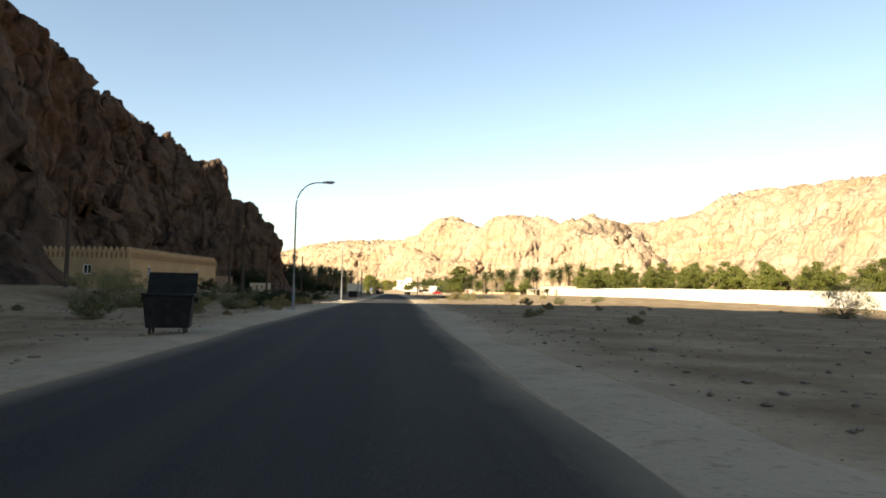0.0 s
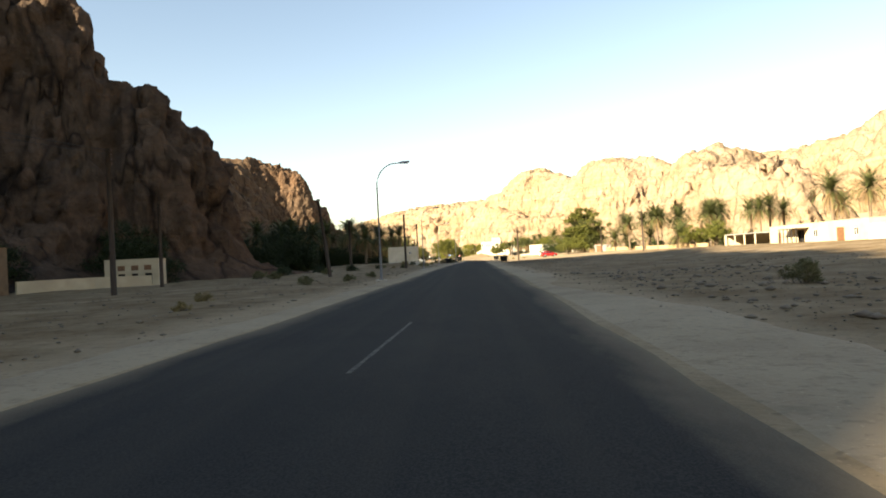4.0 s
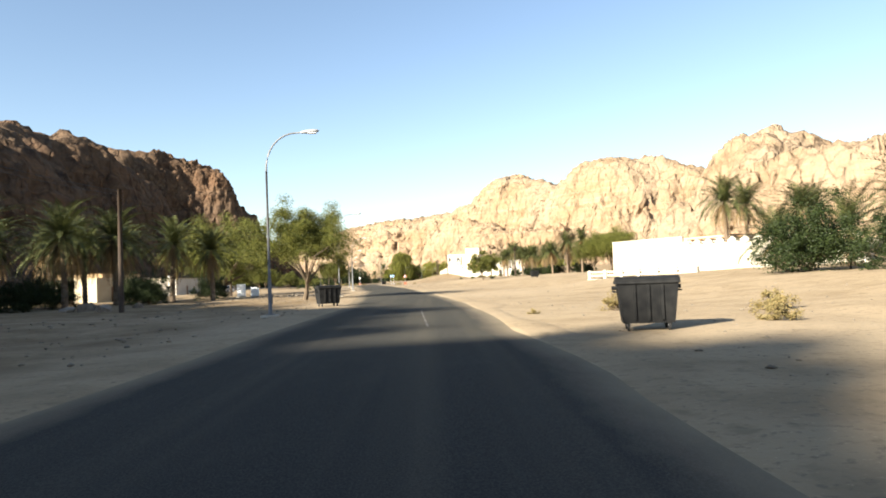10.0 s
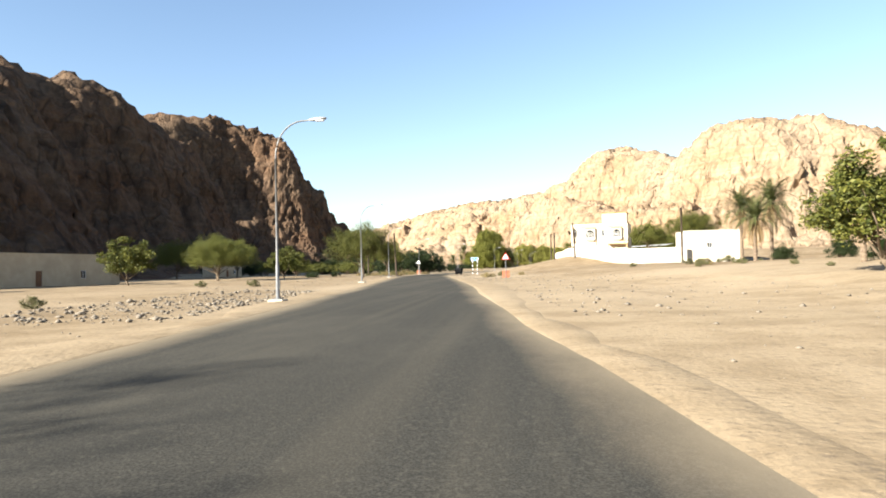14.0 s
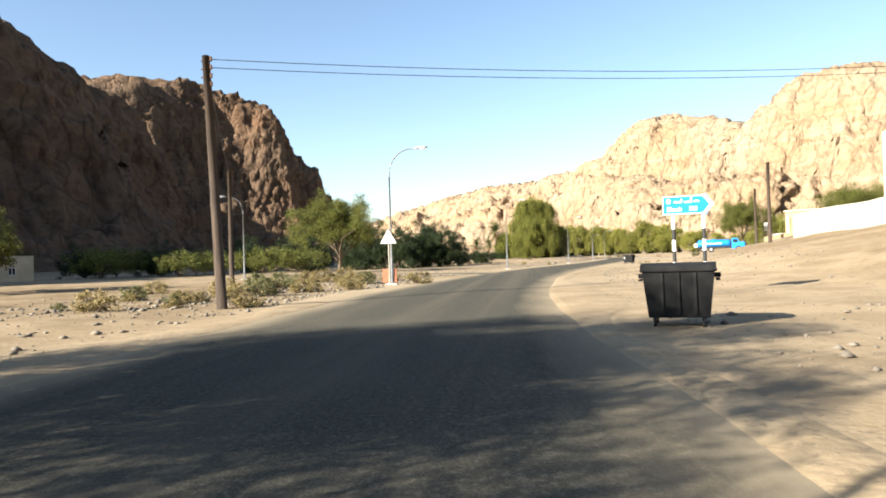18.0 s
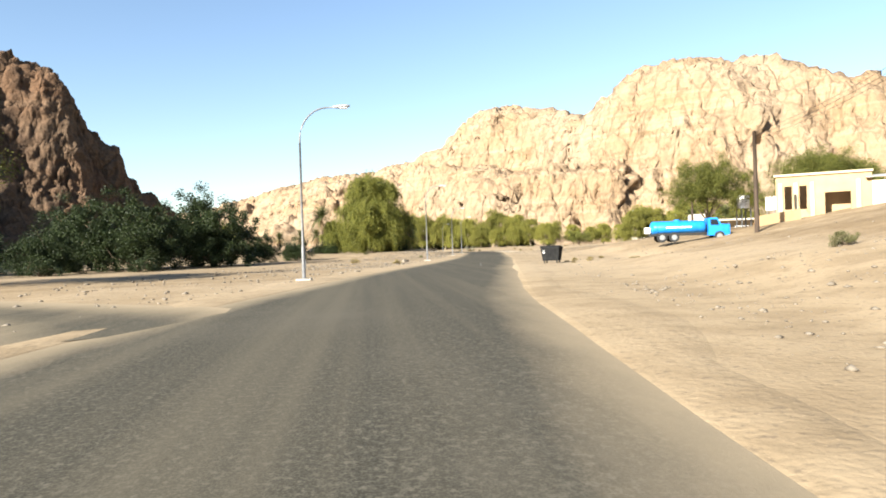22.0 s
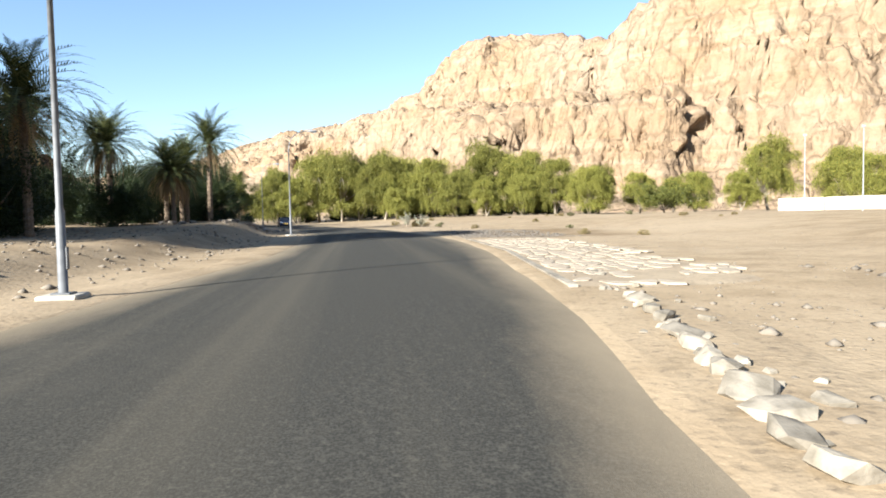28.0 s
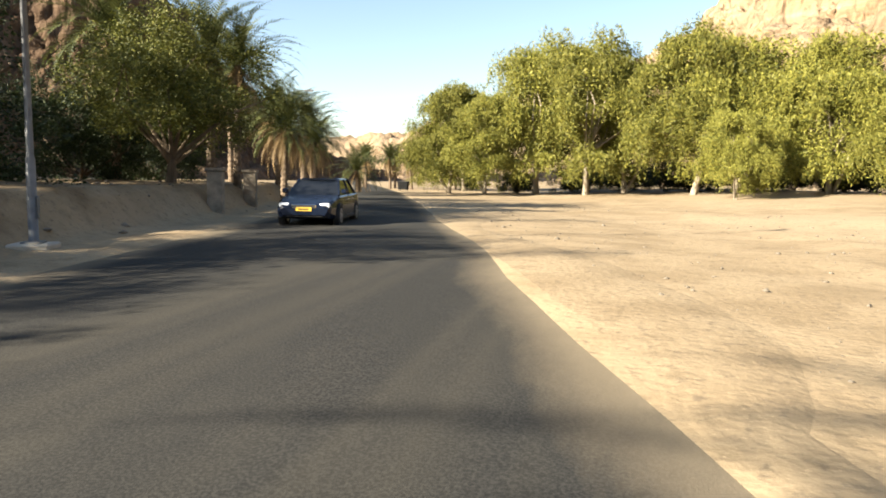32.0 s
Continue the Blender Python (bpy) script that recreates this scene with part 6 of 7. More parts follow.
house("small_cream_house", "small cream house half hidden by trees", (-90, 412, 0), 70, 9.0, 7.0, 3.2, M_WALL_CREAM, [("f", 2.5, 1.0, 0.0, 2.1, "door"), ("f", 5.5, 1.0, 1.0, 1.1, "window")], 0.4, M_WALL_CREAM)
house("garden_house", "weathered pale house among the palms", (-41, 193, 0), 80, 12.0, 6.0, 2.9, M_WALL_CREAM, [("f", 3, 1.0, 0.0, 2.1, "door"), ("f", 7, 1.0, 1.0, 1.1, "dark")], 0.3, M_WALL_CREAM)
for x, y, w, h_ in ((-18.6, 180, 0.9, 1.55), (-17.4, 181.5, 0.8, 1.1), (-18.0, 183.2, 0.7, 1.2)):
    ub = thing("utility_cabinet", "white metal utility cabinet on a concrete base", "utility cabinet", on_ground(x, y), 10, "utility cabinets")
    part("cabinet", Geo().cbox(-w / 2, w / 2, -0.3, 0.3, 0.2, h_, 0.02), M_SIGNWHITE, ub)
    part("door", Geo().cbox(-w / 2 + 0.06, w / 2 - 0.06, -0.325, -0.303, 0.28, h_ - 0.08, 0.005), M_SIGNWHITE, ub)
    part("base", Geo().cbox(-w / 2 - 0.06, w / 2 + 0.06, -0.36, 0.36, -0.15, 0.2, 0.02), M_CONC, ub)

for x, y in ((-6.9, 621.0), (-8.6, 626.7)):
    gp = thing("gate_pillar", "square grey concrete gate pillar under the palms", "gate pillar", on_ground(x, y), 20, "gate pillars")
    part("shaft", Geo().cbox(-0.28, 0.28, -0.28, 0.28, -0.3, 1.55, 0.02), M_STONE, gp)
    part("cap", Geo().cbox(-0.34, 0.34, -0.34, 0.34, 1.55, 1.68, 0.02), M_STONE, gp)

# ---- plants ----
def quads(c, u, v):
    """A leaf for each centre c with half axes u and v."""
    n = len(c)
    V = np.stack([c - u - v * 0.4, c - u * 0.1 + v, c + u, c - u * 0.1 - v], 1).reshape(-1, 3)
    return V, np.arange(n * 4).reshape(n, 4)


def leaf_part(name, V, F, mat, parent, label=""):
    me = bpy.data.meshes.new(name)
    me.vertices.add(len(V))
    me.vertices.foreach_set("co", np.ascontiguousarray(V, dtype=np.float32).ravel())
    me.loops.add(F.size)
    me.loops.foreach_set("vertex_index", np.ascontiguousarray(F, dtype=np.int32).ravel())
    me.polygons.add(len(F))
    me.polygons.foreach_set("loop_start", np.arange(0, F.size, F.shape[1], dtype=np.int32))
    me.materials.append(mat)
    me.update(calc_edges=True)
    me.validate()
    ob = new(name, me)
    ob.parent = parent
    if label:
        ob["label"] = label
    return ob


def unit(r, n):
    a = r.normal(size=(n, 3))
    return a / np.linalg.norm(a, axis=1, keepdims=True)


def leaves_round(r, centers, radius, per, size, flat=0.6):
    c = np.repeat(centers, per, 0) + unit(r, len(centers) * per) * np.repeat(radius, per)[:, None] * r.uniform(0.0, 1, (len(centers) * per, 1)) ** 0.62 * np.array([1, 1, flat])
    d = unit(r, len(c))
    d[:, 2] = d[:, 2] * 0.6 - 0.15
    e = np.cross(d, unit(r, len(c)))
    e /= np.linalg.norm(e, axis=1, keepdims=True) + 1e-9
    s = r.uniform(0.6, 1.3, (len(c), 1)) * size
    return quads(c, d * s, e * s * 0.45)


def limbs(r, fork, tips, rad, g=None):
    g = g or Geo()
    for k, t in enumerate(tips):
        f = np.array(fork) * np.array([1 - 0.5 * (k % 3) / 3, 1 - 0.5 * (k % 3) / 3, 1.0 - 0.13 * (k % 3) * (fork[2] > 0.5)])
        m = f + (t - f) * 0.5 + r.normal(size=3) * 0.18 * np.linalg.norm(t - f) * np.array([1, 1, 0.4])
        m[2] += 0.08 * np.linalg.norm(t - f)
        g.tube([f, (f + m) / 2 + r.normal(size=3) * 0.06, m, t], [rad, rad * 0.75, rad * 0.5, rad * 0.18], 6, False)
    return g


def broad_tree(name, label, h, spread, seed, mat, at, rz=0.0, clumps=70, per=85, size=0.16, low=0.32, flat=0.75, bark=None, group="", trunk_r=0.2, category="tree", skirt=0.42):
    r = np.random.RandomState(seed)
    t = thing(name, label, category, at, rz, group)
    fork = (r.normal() * 0.2, r.normal() * 0.2, h * low * 0.75)
    wood = Geo().tube([(0, 0, -0.4), (fork[0] * 0.2 + 0.12, fork[1] * 0.4, fork[2] * 0.35), (fork[0] * 0.8, fork[1] * 0.6 - 0.06, fork[2] * 0.75), fork], [trunk_r * 1.35, trunk_r, trunk_r * 0.85, trunk_r * 0.8], 9, False)
    c = unit(r, clumps) * r.uniform(0.12, 1.0, (clumps, 1)) ** 0.6
    c[:, 2] = np.abs(c[:, 2]) * 1.0 - skirt * r.rand(clumps)
    lob = 1 + 0.22 * np.sin(3 * np.arctan2(c[:, 1], c[:, 0]) + r.rand() * 6) + 0.12 * r.normal(size=clumps)
    z0 = h * (low + (1 - low) * 0.35)
    cc = np.stack([c[:, 0] * spread / 2 * lob, c[:, 1] * spread / 2 * lob, z0 + c[:, 2] * (h - z0) * (0.9 + 0.2 * r.rand(clumps))], 1)
    rad = r.uniform(0.55, 1.05, clumps) * spread / 9
    limbs(r, fork, cc[:: max(1, clumps // 10)], trunk_r * 0.5, wood)
    part("trunk", wood, bark or M_BARK, t)
    V, F = leaves_round(r, cc, rad, per, size, flat)
    leaf_part("crown", V, F, mat, t)
    return t


def weeping_tree(name, label, h, spread, seed, mat, at, rz=0.0, lobes=15, strands=105, per=14, bark=None, group="", trunk_r=0.17, low=0.2, size=0.062, first=0.24):
    """A crown of rounded lobes at several heights, each with trailing strands of narrow leaves, on a forked trunk."""
    r = np.random.RandomState(seed)
    t = thing(name, label, "tree", at, rz, group)
    lean = r.normal(size=2) * 0.5
    fork = (lean[0], lean[1], h * 0.27)
    wood = Geo().tube([(0, 0, -0.4), (lean[0] * 0.2, lean[1] * 0.5, h * 0.10), (lean[0] * 0.9, lean[1] * 0.6, h * 0.20), fork], [trunk_r * 1.4, trunk_r, trunk_r * 0.9, trunk_r * 0.8], 9, False)
    sgn = 1 if seed % 4 == 1 else -1
    if seed % 2:
        part("trunk", Geo().tube([(0.2, 0.1, -0.3), (0.8 * sgn, 0.2, h * 0.14), (1.7 * sgn, 0.1, h * 0.36)], [trunk_r, trunk_r * 0.7, trunk_r * 0.5], 8, False), bark or M_PALEBARK, t, shade=True)
    u = (np.arange(lobes) + 0.5) / lobes
    az = np.arange(lobes) * 2.39996 + r.rand() * 6
    rr = spread / 2 * 0.74 * np.sqrt(np.clip(1 - 0.92 * u ** 1.6, 0.02, 1)) * r.uniform(0.55, 1.1, lobes)
    lc = np.stack([rr * np.cos(az), rr * np.sin(az), h * (first + (0.88 - first) * u + 0.05 * r.normal(size=lobes))], 1)
    lr = spread * r.uniform(0.12, 0.20, lobes)
    lc[:, 2] = np.minimum(lc[:, 2], h - lr * 0.8)
    limbs(r, fork, lc, trunk_r * 0.6, wood)
    part("trunk", wood, bark or M_PALEBARK, t)
    n = lobes * strands
    tress = 11
    c0 = unit(r, lobes * tress)
    c0[:, 2] = np.abs(c0[:, 2]) * 1.05 - 0.18
    own = np.repeat(np.arange(lobes), strands) * tress + r.randint(0, tress, n)
    d0 = c0[own] + r.normal(size=(n, 3)) * 0.16
    R = np.repeat(lr, strands)[:, None]
    base = np.repeat(lc, strands, 0) + d0 * R * r.uniform(0.72, 1.06, (n, 1)) * np.array([1, 1, 0.85])
    length = np.maximum(0.35, np.minimum(r.uniform(0.06, 0.24, lobes * tress)[own] * h * r.uniform(0.6, 1.25, n), base[:, 2] - low * h * r.uniform(0.5, 1.3, n)))
    k = np.linspace(0, 1, per)
    out = d0[:, :2] * (0.35 + 0.3 * r.rand(n, 1))
    sway = r.normal(size=(n, 2)) * 0.16
    px = base[:, None, 0] + out[:, None, 0] * np.sin(k * 1.9)[None] + sway[:, None, 0] * k[None]
    py = base[:, None, 1] + out[:, None, 1] * np.sin(k * 1.9)[None] + sway[:, None, 1] * k[None]
    pz = base[:, None, 2] + 0.12 * np.sin(k * 3.0)[None] - length[:, None] * k[None] ** 1.4
    P3 = np.stack([px, py, pz], -1).reshape(-1, 3) + r.normal(size=(n * per, 3)) * 0.07
    d = unit(r, len(P3)) * 0.75
    d[:, 2] -= 0.7
    d /= np.linalg.norm(d, axis=1, keepdims=True)
    e = np.cross(d, unit(r, len(P3)))
    e /= np.linalg.norm(e, axis=1, keepdims=True) + 1e-9
    s = r.uniform(0.7, 1.35, (len(P3), 1)) * size
    V, F = quads(P3, d * s * 1.9, e * s * 0.42)
    V2, F2 = leaves_round(r, lc, lr * 0.72, 620, size * 2.3, 0.85)
    leaf_part("crown", np.concatenate([V, V2]), np.concatenate([F, F2 + len(V)]), mat, t)
    return t


def fronds(r, n, top, length, droop, lift, leaf=0.55, per=26, spin=0.0):
    """Feathered palm leaves from the top of the trunk."""
    Vs, Fs, k0 = [], [], 0
    for i in range(n):
        az = i * 2.39996 + spin + r.normal() * 0.15
        up = lift[0] + (lift[1] - lift[0]) * (i + 0.5) / n + r.normal() * 0.08
        L = length * r.uniform(0.85, 1.12)
        s = np.linspace(0, 1, per)
        ang = up - droop * s ** 1.4 * r.uniform(0.85, 1.2)
        ds = L / per
        hx = np.cumsum(np.cos(ang)) * ds
        hz = np.cumsum(np.sin(ang)) * ds
        dirh = np.array([math.cos(az), math.sin(az), 0])
        side = np.array([-math.sin(az), math.cos(az), 0])
        P3 = np.array(top)[None] + hx[:, None] * dirh[None] + hz[:, None] * np.array([0, 0, 1.0])[None]
        tan = np.cos(ang)[:, None] * dirh[None] + np.sin(ang)[:, None] * np.array([0, 0, 1.0])[None]
        nor = np.cross(tan, side)
        w = leaf * np.sin(np.clip(0.12 + s * 0.98, 0, 1) * math.pi) ** 0.6 * (1 - 0.45 * s) + 0.04
        for sg in (-1, 1):
            tip = P3 + sg * side[None] * w[:, None] * 0.82 + tan * w[:, None] * 0.75 + nor * w[:, None] * 0.30 * r.uniform(0.4, 1.5, (per, 1)) - np.array([0, 0, 1.0]) * w[:, None] * 0.18
            bw = tan * 0.05
            Vs.append(np.stack([P3 - bw, P3 + bw, tip + tan * 0.02, tip - tan * 0.02], 1).reshape(-1, 3))
            Fs.append(np.arange(per * 4).reshape(per, 4) + k0)
            k0 += per * 4
        rw = side[None] * (0.035 * (1 - 0.8 * s))[:, None]
        Vs.append(np.concatenate([P3 - rw, P3 + rw]))
        Fs.append(np.stack([np.arange(per - 1), np.arange(1, per), np.arange(1, per) + per, np.arange(per - 1) + per], 1) + k0)
        k0 += per * 2
    return np.concatenate(Vs), np.concatenate(Fs)


def date_palm(label, trunk_h, seed, at, rz=0.0, n=40, length=3.0, dead=16, group="date palms", shaggy=False):
    r = np.random.RandomState(seed)
    t = thing("date_palm", label, "palm tree", at, rz, group)
    bend = r.normal(size=2) * 0.25
    zs = np.linspace(-0.4, trunk_h, int(trunk_h * 5) + 4)
    pts = [(bend[0] * (max(z, 0) / trunk_h) ** 2, bend[1] * (max(z, 0) / trunk_h) ** 2, z) for z in zs]
    rad = [(0.24 - 0.05 * max(z, 0) / trunk_h) * (1.0 + (0.16 if i % 2 else -0.05)) for i, z in enumerate(zs)]
    part("trunk", Geo().tube(pts, rad, 9), M_PALMTRUNK, t)
    top = (bend[0], bend[1], trunk_h)
    V, F = fronds(r, n, top, length, 1.25, (1.45, -0.25))
    leaf_part("crown", V, F, M_PALM, t)
    if dead:
        V, F = fronds(r, dead, (top[0], top[1], trunk_h - 0.25), length * 0.8, 0.9, (-0.35, -1.15), 0.25, 18, 1.0)
        leaf_part("dry_fronds", V, F, M_PALMDRY, t, "dead brown fronds hanging down")
    return t


def bush(name, label, h, w, seed, mat, at, n=22, per=60, size=0.09, group="", stems=True):
    r = np.random.RandomState(seed)
    t = thing(name, label, "bush", at, r.rand() * 360, group)
    c = unit(r, n) * r.uniform(0.4, 1, (n, 1))
    c[:, 2] = np.abs(c[:, 2])
    cc = c * np.array([w / 2, w / 2, h * 0.8]) + np.array([0, 0, h * 0.08])
    if stems:
        part("branchwork", limbs(r, (0, 0, -0.1), cc[::2], 0.03), M_BARK, t)
    V, F = leaves_round(r, cc, r.uniform(0.5, 1.0, n) * w / 5.5, per, size, 0.8)
    V[:, 2] = np.maximum(V[:, 2], -0.02)
    leaf_part("foliage", V, F, mat, t)
    return t


def spread_copies(proto, proto_h, items, label=None):
    """Copies of a plant at (x, y, height[, turn])."""
    for i, it in enumerate(items):
        x, y, h = it[:3]
        s = h / proto_h
        o = copy_thing(proto, Matrix.Identity(4))
        o.matrix_basis = pose(*on_ground(x, y, -0.03), 0, 0, it[3] if len(it) > 3 else (i * 77) % 360) @ Matrix.Scale(s, 4)
        if label:
            o["label"] = label


# acacias and other broad trees
ac1 = broad_tree("acacia_tree", "spreading green acacia tree with a pale forked trunk", 9.2, 9.2, 11, M_LEAF, on_ground(-8.2, 161.9), 0, 200, 540, 0.064, 0.26, 0.85, M_BARK, "acacia trees", 0.2)
ac2 = broad_tree("acacia_tree", "broad green acacia tree beside the road", 9.6, 11.8, 12, M_LEAF, on_ground(-29.2, 332.2), 40, 250, 560, 0.066, 0.28, 0.85, M_BARK, "acacia trees", 0.2)
ac3 = broad_tree("acacia_tree", "rounded green acacia tree on the valley floor", 6.8, 7.2, 13, M_LEAF, on_ground(14.2, 253), 0, 110, 170, 0.13, 0.12, 0.8, M_BARK, "acacia trees", 0.15)
dk1 = broad_tree("shade_tree", "dense dark green tree in the shade of the cliff", 12.0, 12.0, 14, M_LEAFSHADE, on_ground(-39.4, 62), 0, 150, 210, 0.16, 0.06, 0.9, M_BARK, "dark shade trees", 0.25, skirt=0.72)
dk2 = broad_tree("shade_tree", "dense dark green bushy tree reaching low to the ground", 7.5, 10.5, 15, M_LEAFSHADE, on_ground(-41, -1), 0, 140, 210, 0.125, 0.04, 0.9, M_BARK, "dark shade trees", 0.2, skirt=0.72)
big = broad_tree("broad_leaved_tree", "tall full green tree behind the parked cars", 15.0, 12.0, 16, M_LEAF, on_ground(33.2, 117), 0, 150, 120, 0.28, 0.12, 0.9, M_BARK, "broad-leaved trees", 0.28, skirt=0.6)
spread_copies(ac1, 9.6, [(-41.1, 416, 11.4), (24.8, 366, 8.0), (15.4, 440, 8.2), (36, 240, 8.5)])
spread_copies(ac2, 9.6, [(-54, 330, 8.0), (-79, 398, 10.5), (-91, 388, 10.5), (-50, 322, 7.5), (-62, 604, 11), (38.6, 235, 9.0), (37.9, 456, 9.5), (50, 470, 11.5), (39.4, 388, 10)])
spread_copies(ac3, 6.8, [(-52.8, 301, 6.6), (-46.3, 342, 6.4), (-53.8, 372, 6.2), (60, -5, 8.5), (63, -20, 8.0), (66, -36, 8.5), (68, -52, 8.0), (68.5, -70, 7.6), (68.2, -84, 7.0), (68.2, -97, 6.8), (69, -112, 6.8), (69, -128, 6.6), (64, 2, 9.0), (66, -12, 10.5), (70, -28, 10), (71, -44, 9.5), (72, -60, 9), (72, -77, 8.5), (73, -91, 8), (73, -105, 8), (73, -120, 7.6), (72, -136, 7), (70, -150, 6.8), (62, 10, 9.5), (68, 14, 10.5), (54.6, 71, 6.2), (46, 60, 5.0)])
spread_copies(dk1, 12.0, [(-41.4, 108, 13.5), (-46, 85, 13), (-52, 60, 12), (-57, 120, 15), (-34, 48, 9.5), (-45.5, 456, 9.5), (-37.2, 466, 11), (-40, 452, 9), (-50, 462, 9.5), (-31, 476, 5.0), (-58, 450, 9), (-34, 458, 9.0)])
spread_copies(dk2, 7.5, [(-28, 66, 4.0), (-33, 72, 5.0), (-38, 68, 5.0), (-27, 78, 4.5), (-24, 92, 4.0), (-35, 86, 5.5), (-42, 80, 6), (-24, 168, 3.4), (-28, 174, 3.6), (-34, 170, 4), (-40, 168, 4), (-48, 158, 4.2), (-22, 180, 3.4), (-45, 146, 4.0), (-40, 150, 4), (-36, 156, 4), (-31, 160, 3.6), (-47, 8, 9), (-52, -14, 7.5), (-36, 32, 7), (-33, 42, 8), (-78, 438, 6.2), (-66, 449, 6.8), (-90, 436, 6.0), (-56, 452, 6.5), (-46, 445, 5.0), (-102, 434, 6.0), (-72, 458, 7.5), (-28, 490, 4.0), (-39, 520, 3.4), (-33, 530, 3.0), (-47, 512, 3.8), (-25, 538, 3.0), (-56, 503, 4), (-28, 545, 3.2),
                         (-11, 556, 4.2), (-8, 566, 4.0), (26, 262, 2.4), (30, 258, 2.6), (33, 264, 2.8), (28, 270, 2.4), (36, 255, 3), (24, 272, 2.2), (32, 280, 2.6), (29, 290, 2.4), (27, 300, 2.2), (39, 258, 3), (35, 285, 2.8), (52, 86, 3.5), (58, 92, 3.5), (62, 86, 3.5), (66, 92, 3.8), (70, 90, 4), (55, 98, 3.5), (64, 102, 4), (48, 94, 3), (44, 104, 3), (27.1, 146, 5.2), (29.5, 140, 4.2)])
dk3 = broad_tree("shade_tree", "dense dark thorn tree above the road bank", 8.0, 9.5, 19, M_LEAFSHADE, on_ground(-9.1, 602), 0, 190, 330, 0.075, 0.05, 0.9, M_BARK, "dark shade trees", 0.2, skirt=0.72)
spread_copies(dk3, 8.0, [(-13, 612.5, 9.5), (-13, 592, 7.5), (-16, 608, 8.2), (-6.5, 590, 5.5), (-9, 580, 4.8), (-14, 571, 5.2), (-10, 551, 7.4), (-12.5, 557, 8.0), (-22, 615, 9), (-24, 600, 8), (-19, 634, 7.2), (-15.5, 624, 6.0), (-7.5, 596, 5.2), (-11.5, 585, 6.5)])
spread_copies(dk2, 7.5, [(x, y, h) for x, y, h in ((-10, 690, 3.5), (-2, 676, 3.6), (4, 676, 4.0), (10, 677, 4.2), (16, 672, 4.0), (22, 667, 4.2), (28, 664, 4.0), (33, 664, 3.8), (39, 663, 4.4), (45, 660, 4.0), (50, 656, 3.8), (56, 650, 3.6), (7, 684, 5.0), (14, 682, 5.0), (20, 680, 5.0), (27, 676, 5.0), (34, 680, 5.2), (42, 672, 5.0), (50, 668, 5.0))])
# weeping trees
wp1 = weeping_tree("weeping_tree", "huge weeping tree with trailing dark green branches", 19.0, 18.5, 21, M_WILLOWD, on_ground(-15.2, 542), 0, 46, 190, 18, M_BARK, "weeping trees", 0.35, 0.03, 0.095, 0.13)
wp2 = weeping_tree("weeping_tree", "tall weeping tree with sunlit trailing foliage", 12.0, 9.5, 22, M_WILLOW, on_ground(0.8, 667.5), 0, 21, 160, 18, M_PALEBARK, "weeping trees", 0.19, 0.08)
wp3 = weeping_tree("weeping_tree", "leaning pale-barked weeping tree with sunlit foliage", 10.0, 9.5, 23, M_WILLOW, on_ground(-4.0, 664.5), 0, 18, 160, 18, M_PALEBARK, "weeping trees", 0.17, 0.07)
wp4 = weeping_tree("weeping_tree", "broad weeping tree with two pale stems and yellow-green foliage", 11.0, 11.5, 25, M_WILLOW, on_ground(24.7, 657), 0, 23, 160, 18, M_PALEBARK, "weeping trees", 0.18, 0.08)
wp2.matrix_basis = wp2.matrix_basis @ Matrix.Scale(16.4 / 12.0, 4)
wp4.matrix_basis = wp4.matrix_basis @ Matrix.Scale(12.8 / 11.0, 4)
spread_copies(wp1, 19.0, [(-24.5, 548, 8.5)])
spread_copies(wp2, 12.0, [(5.8, 664.5, 15.8), (14.8, 659.5, 15.2), (36.5, 657, 16.3), (-9.9, 684, 13.8), (60, 655, 10.5), (33, 672, 12.0), (55, 520, 9.8), (71, 530, 12.0), (92, 645, 15.7), (118, 634, 16.2)])
spread_copies(wp3, 10.0, [(-8.4, 668, 11.6), (16.8, 650.9, 6.6), (33.5, 643.5, 7.2), (47.7, 646, 11.1), (28.5, 650.5, 9.0), (41, 646, 8.1), (66, 648, 8.6), (74, 650, 7.4), (56.4, 560, 9.4), (70.5, 560, 11.0), (100, 625, 10.1), (83, 640, 7.8), (9.5, 669, 13.5)])
spread_copies(wp4, 11.0, [(18.6, 660, 13.4), (43.4, 653, 13.8), (52.2, 638.4, 9.6), (62, 562, 10.6), (105, 640, 13.1), (22, 672, 10.5), (-16, 692, 8.0), (80, 652, 9.0)])
broad_tree("sunlit_tree", "broad tree with a sunlit yellow-green top above the bank", 7.6, 8.6, 27, M_LEAF, on_ground(-9.6, 622), 0, 150, 420, 0.062, 0.16, 0.85, M_BARK, "", 0.2, skirt=0.5)
gt = broad_tree("acacia_tree", "large spreading tree shading a rubble heap before white houses", 13.0, 15.5, 18, M_LEAF, on_ground(-28.3, 204.5), 0, 260, 330, 0.10, 0.2, 0.85, M_BARK, "acacia trees", 0.5, skirt=0.6)
sh1 = broad_tree("low_acacia", "low dome-shaped bright green acacia on the sand", 6.2, 11.0, 17, M_LEAF, on_ground(62, 629), 0, 80, 100, 0.16, 0.10, 0.8, M_BARK, "acacia trees", 0.16)
spread_copies(sh1, 6.2, [(-81.1, 426.9, 5.4), (-86.4, 438.8, 5.5), (-79.6, 434.0, 5.1), (-84.9, 447.1, 4.9), (-68.4, 427.2, 4.5), (-71.8, 438.3, 5.2), (-65.7, 433.8, 4.4), (-69.3, 447.5, 4.6), (-55.9, 427.7, 4.6), (-58.8, 440.5, 5.0), (-53.1, 434.4, 4.6), (-54.4, 445.1, 4.6)], "low spreading dark green thicket at the mountain foot")
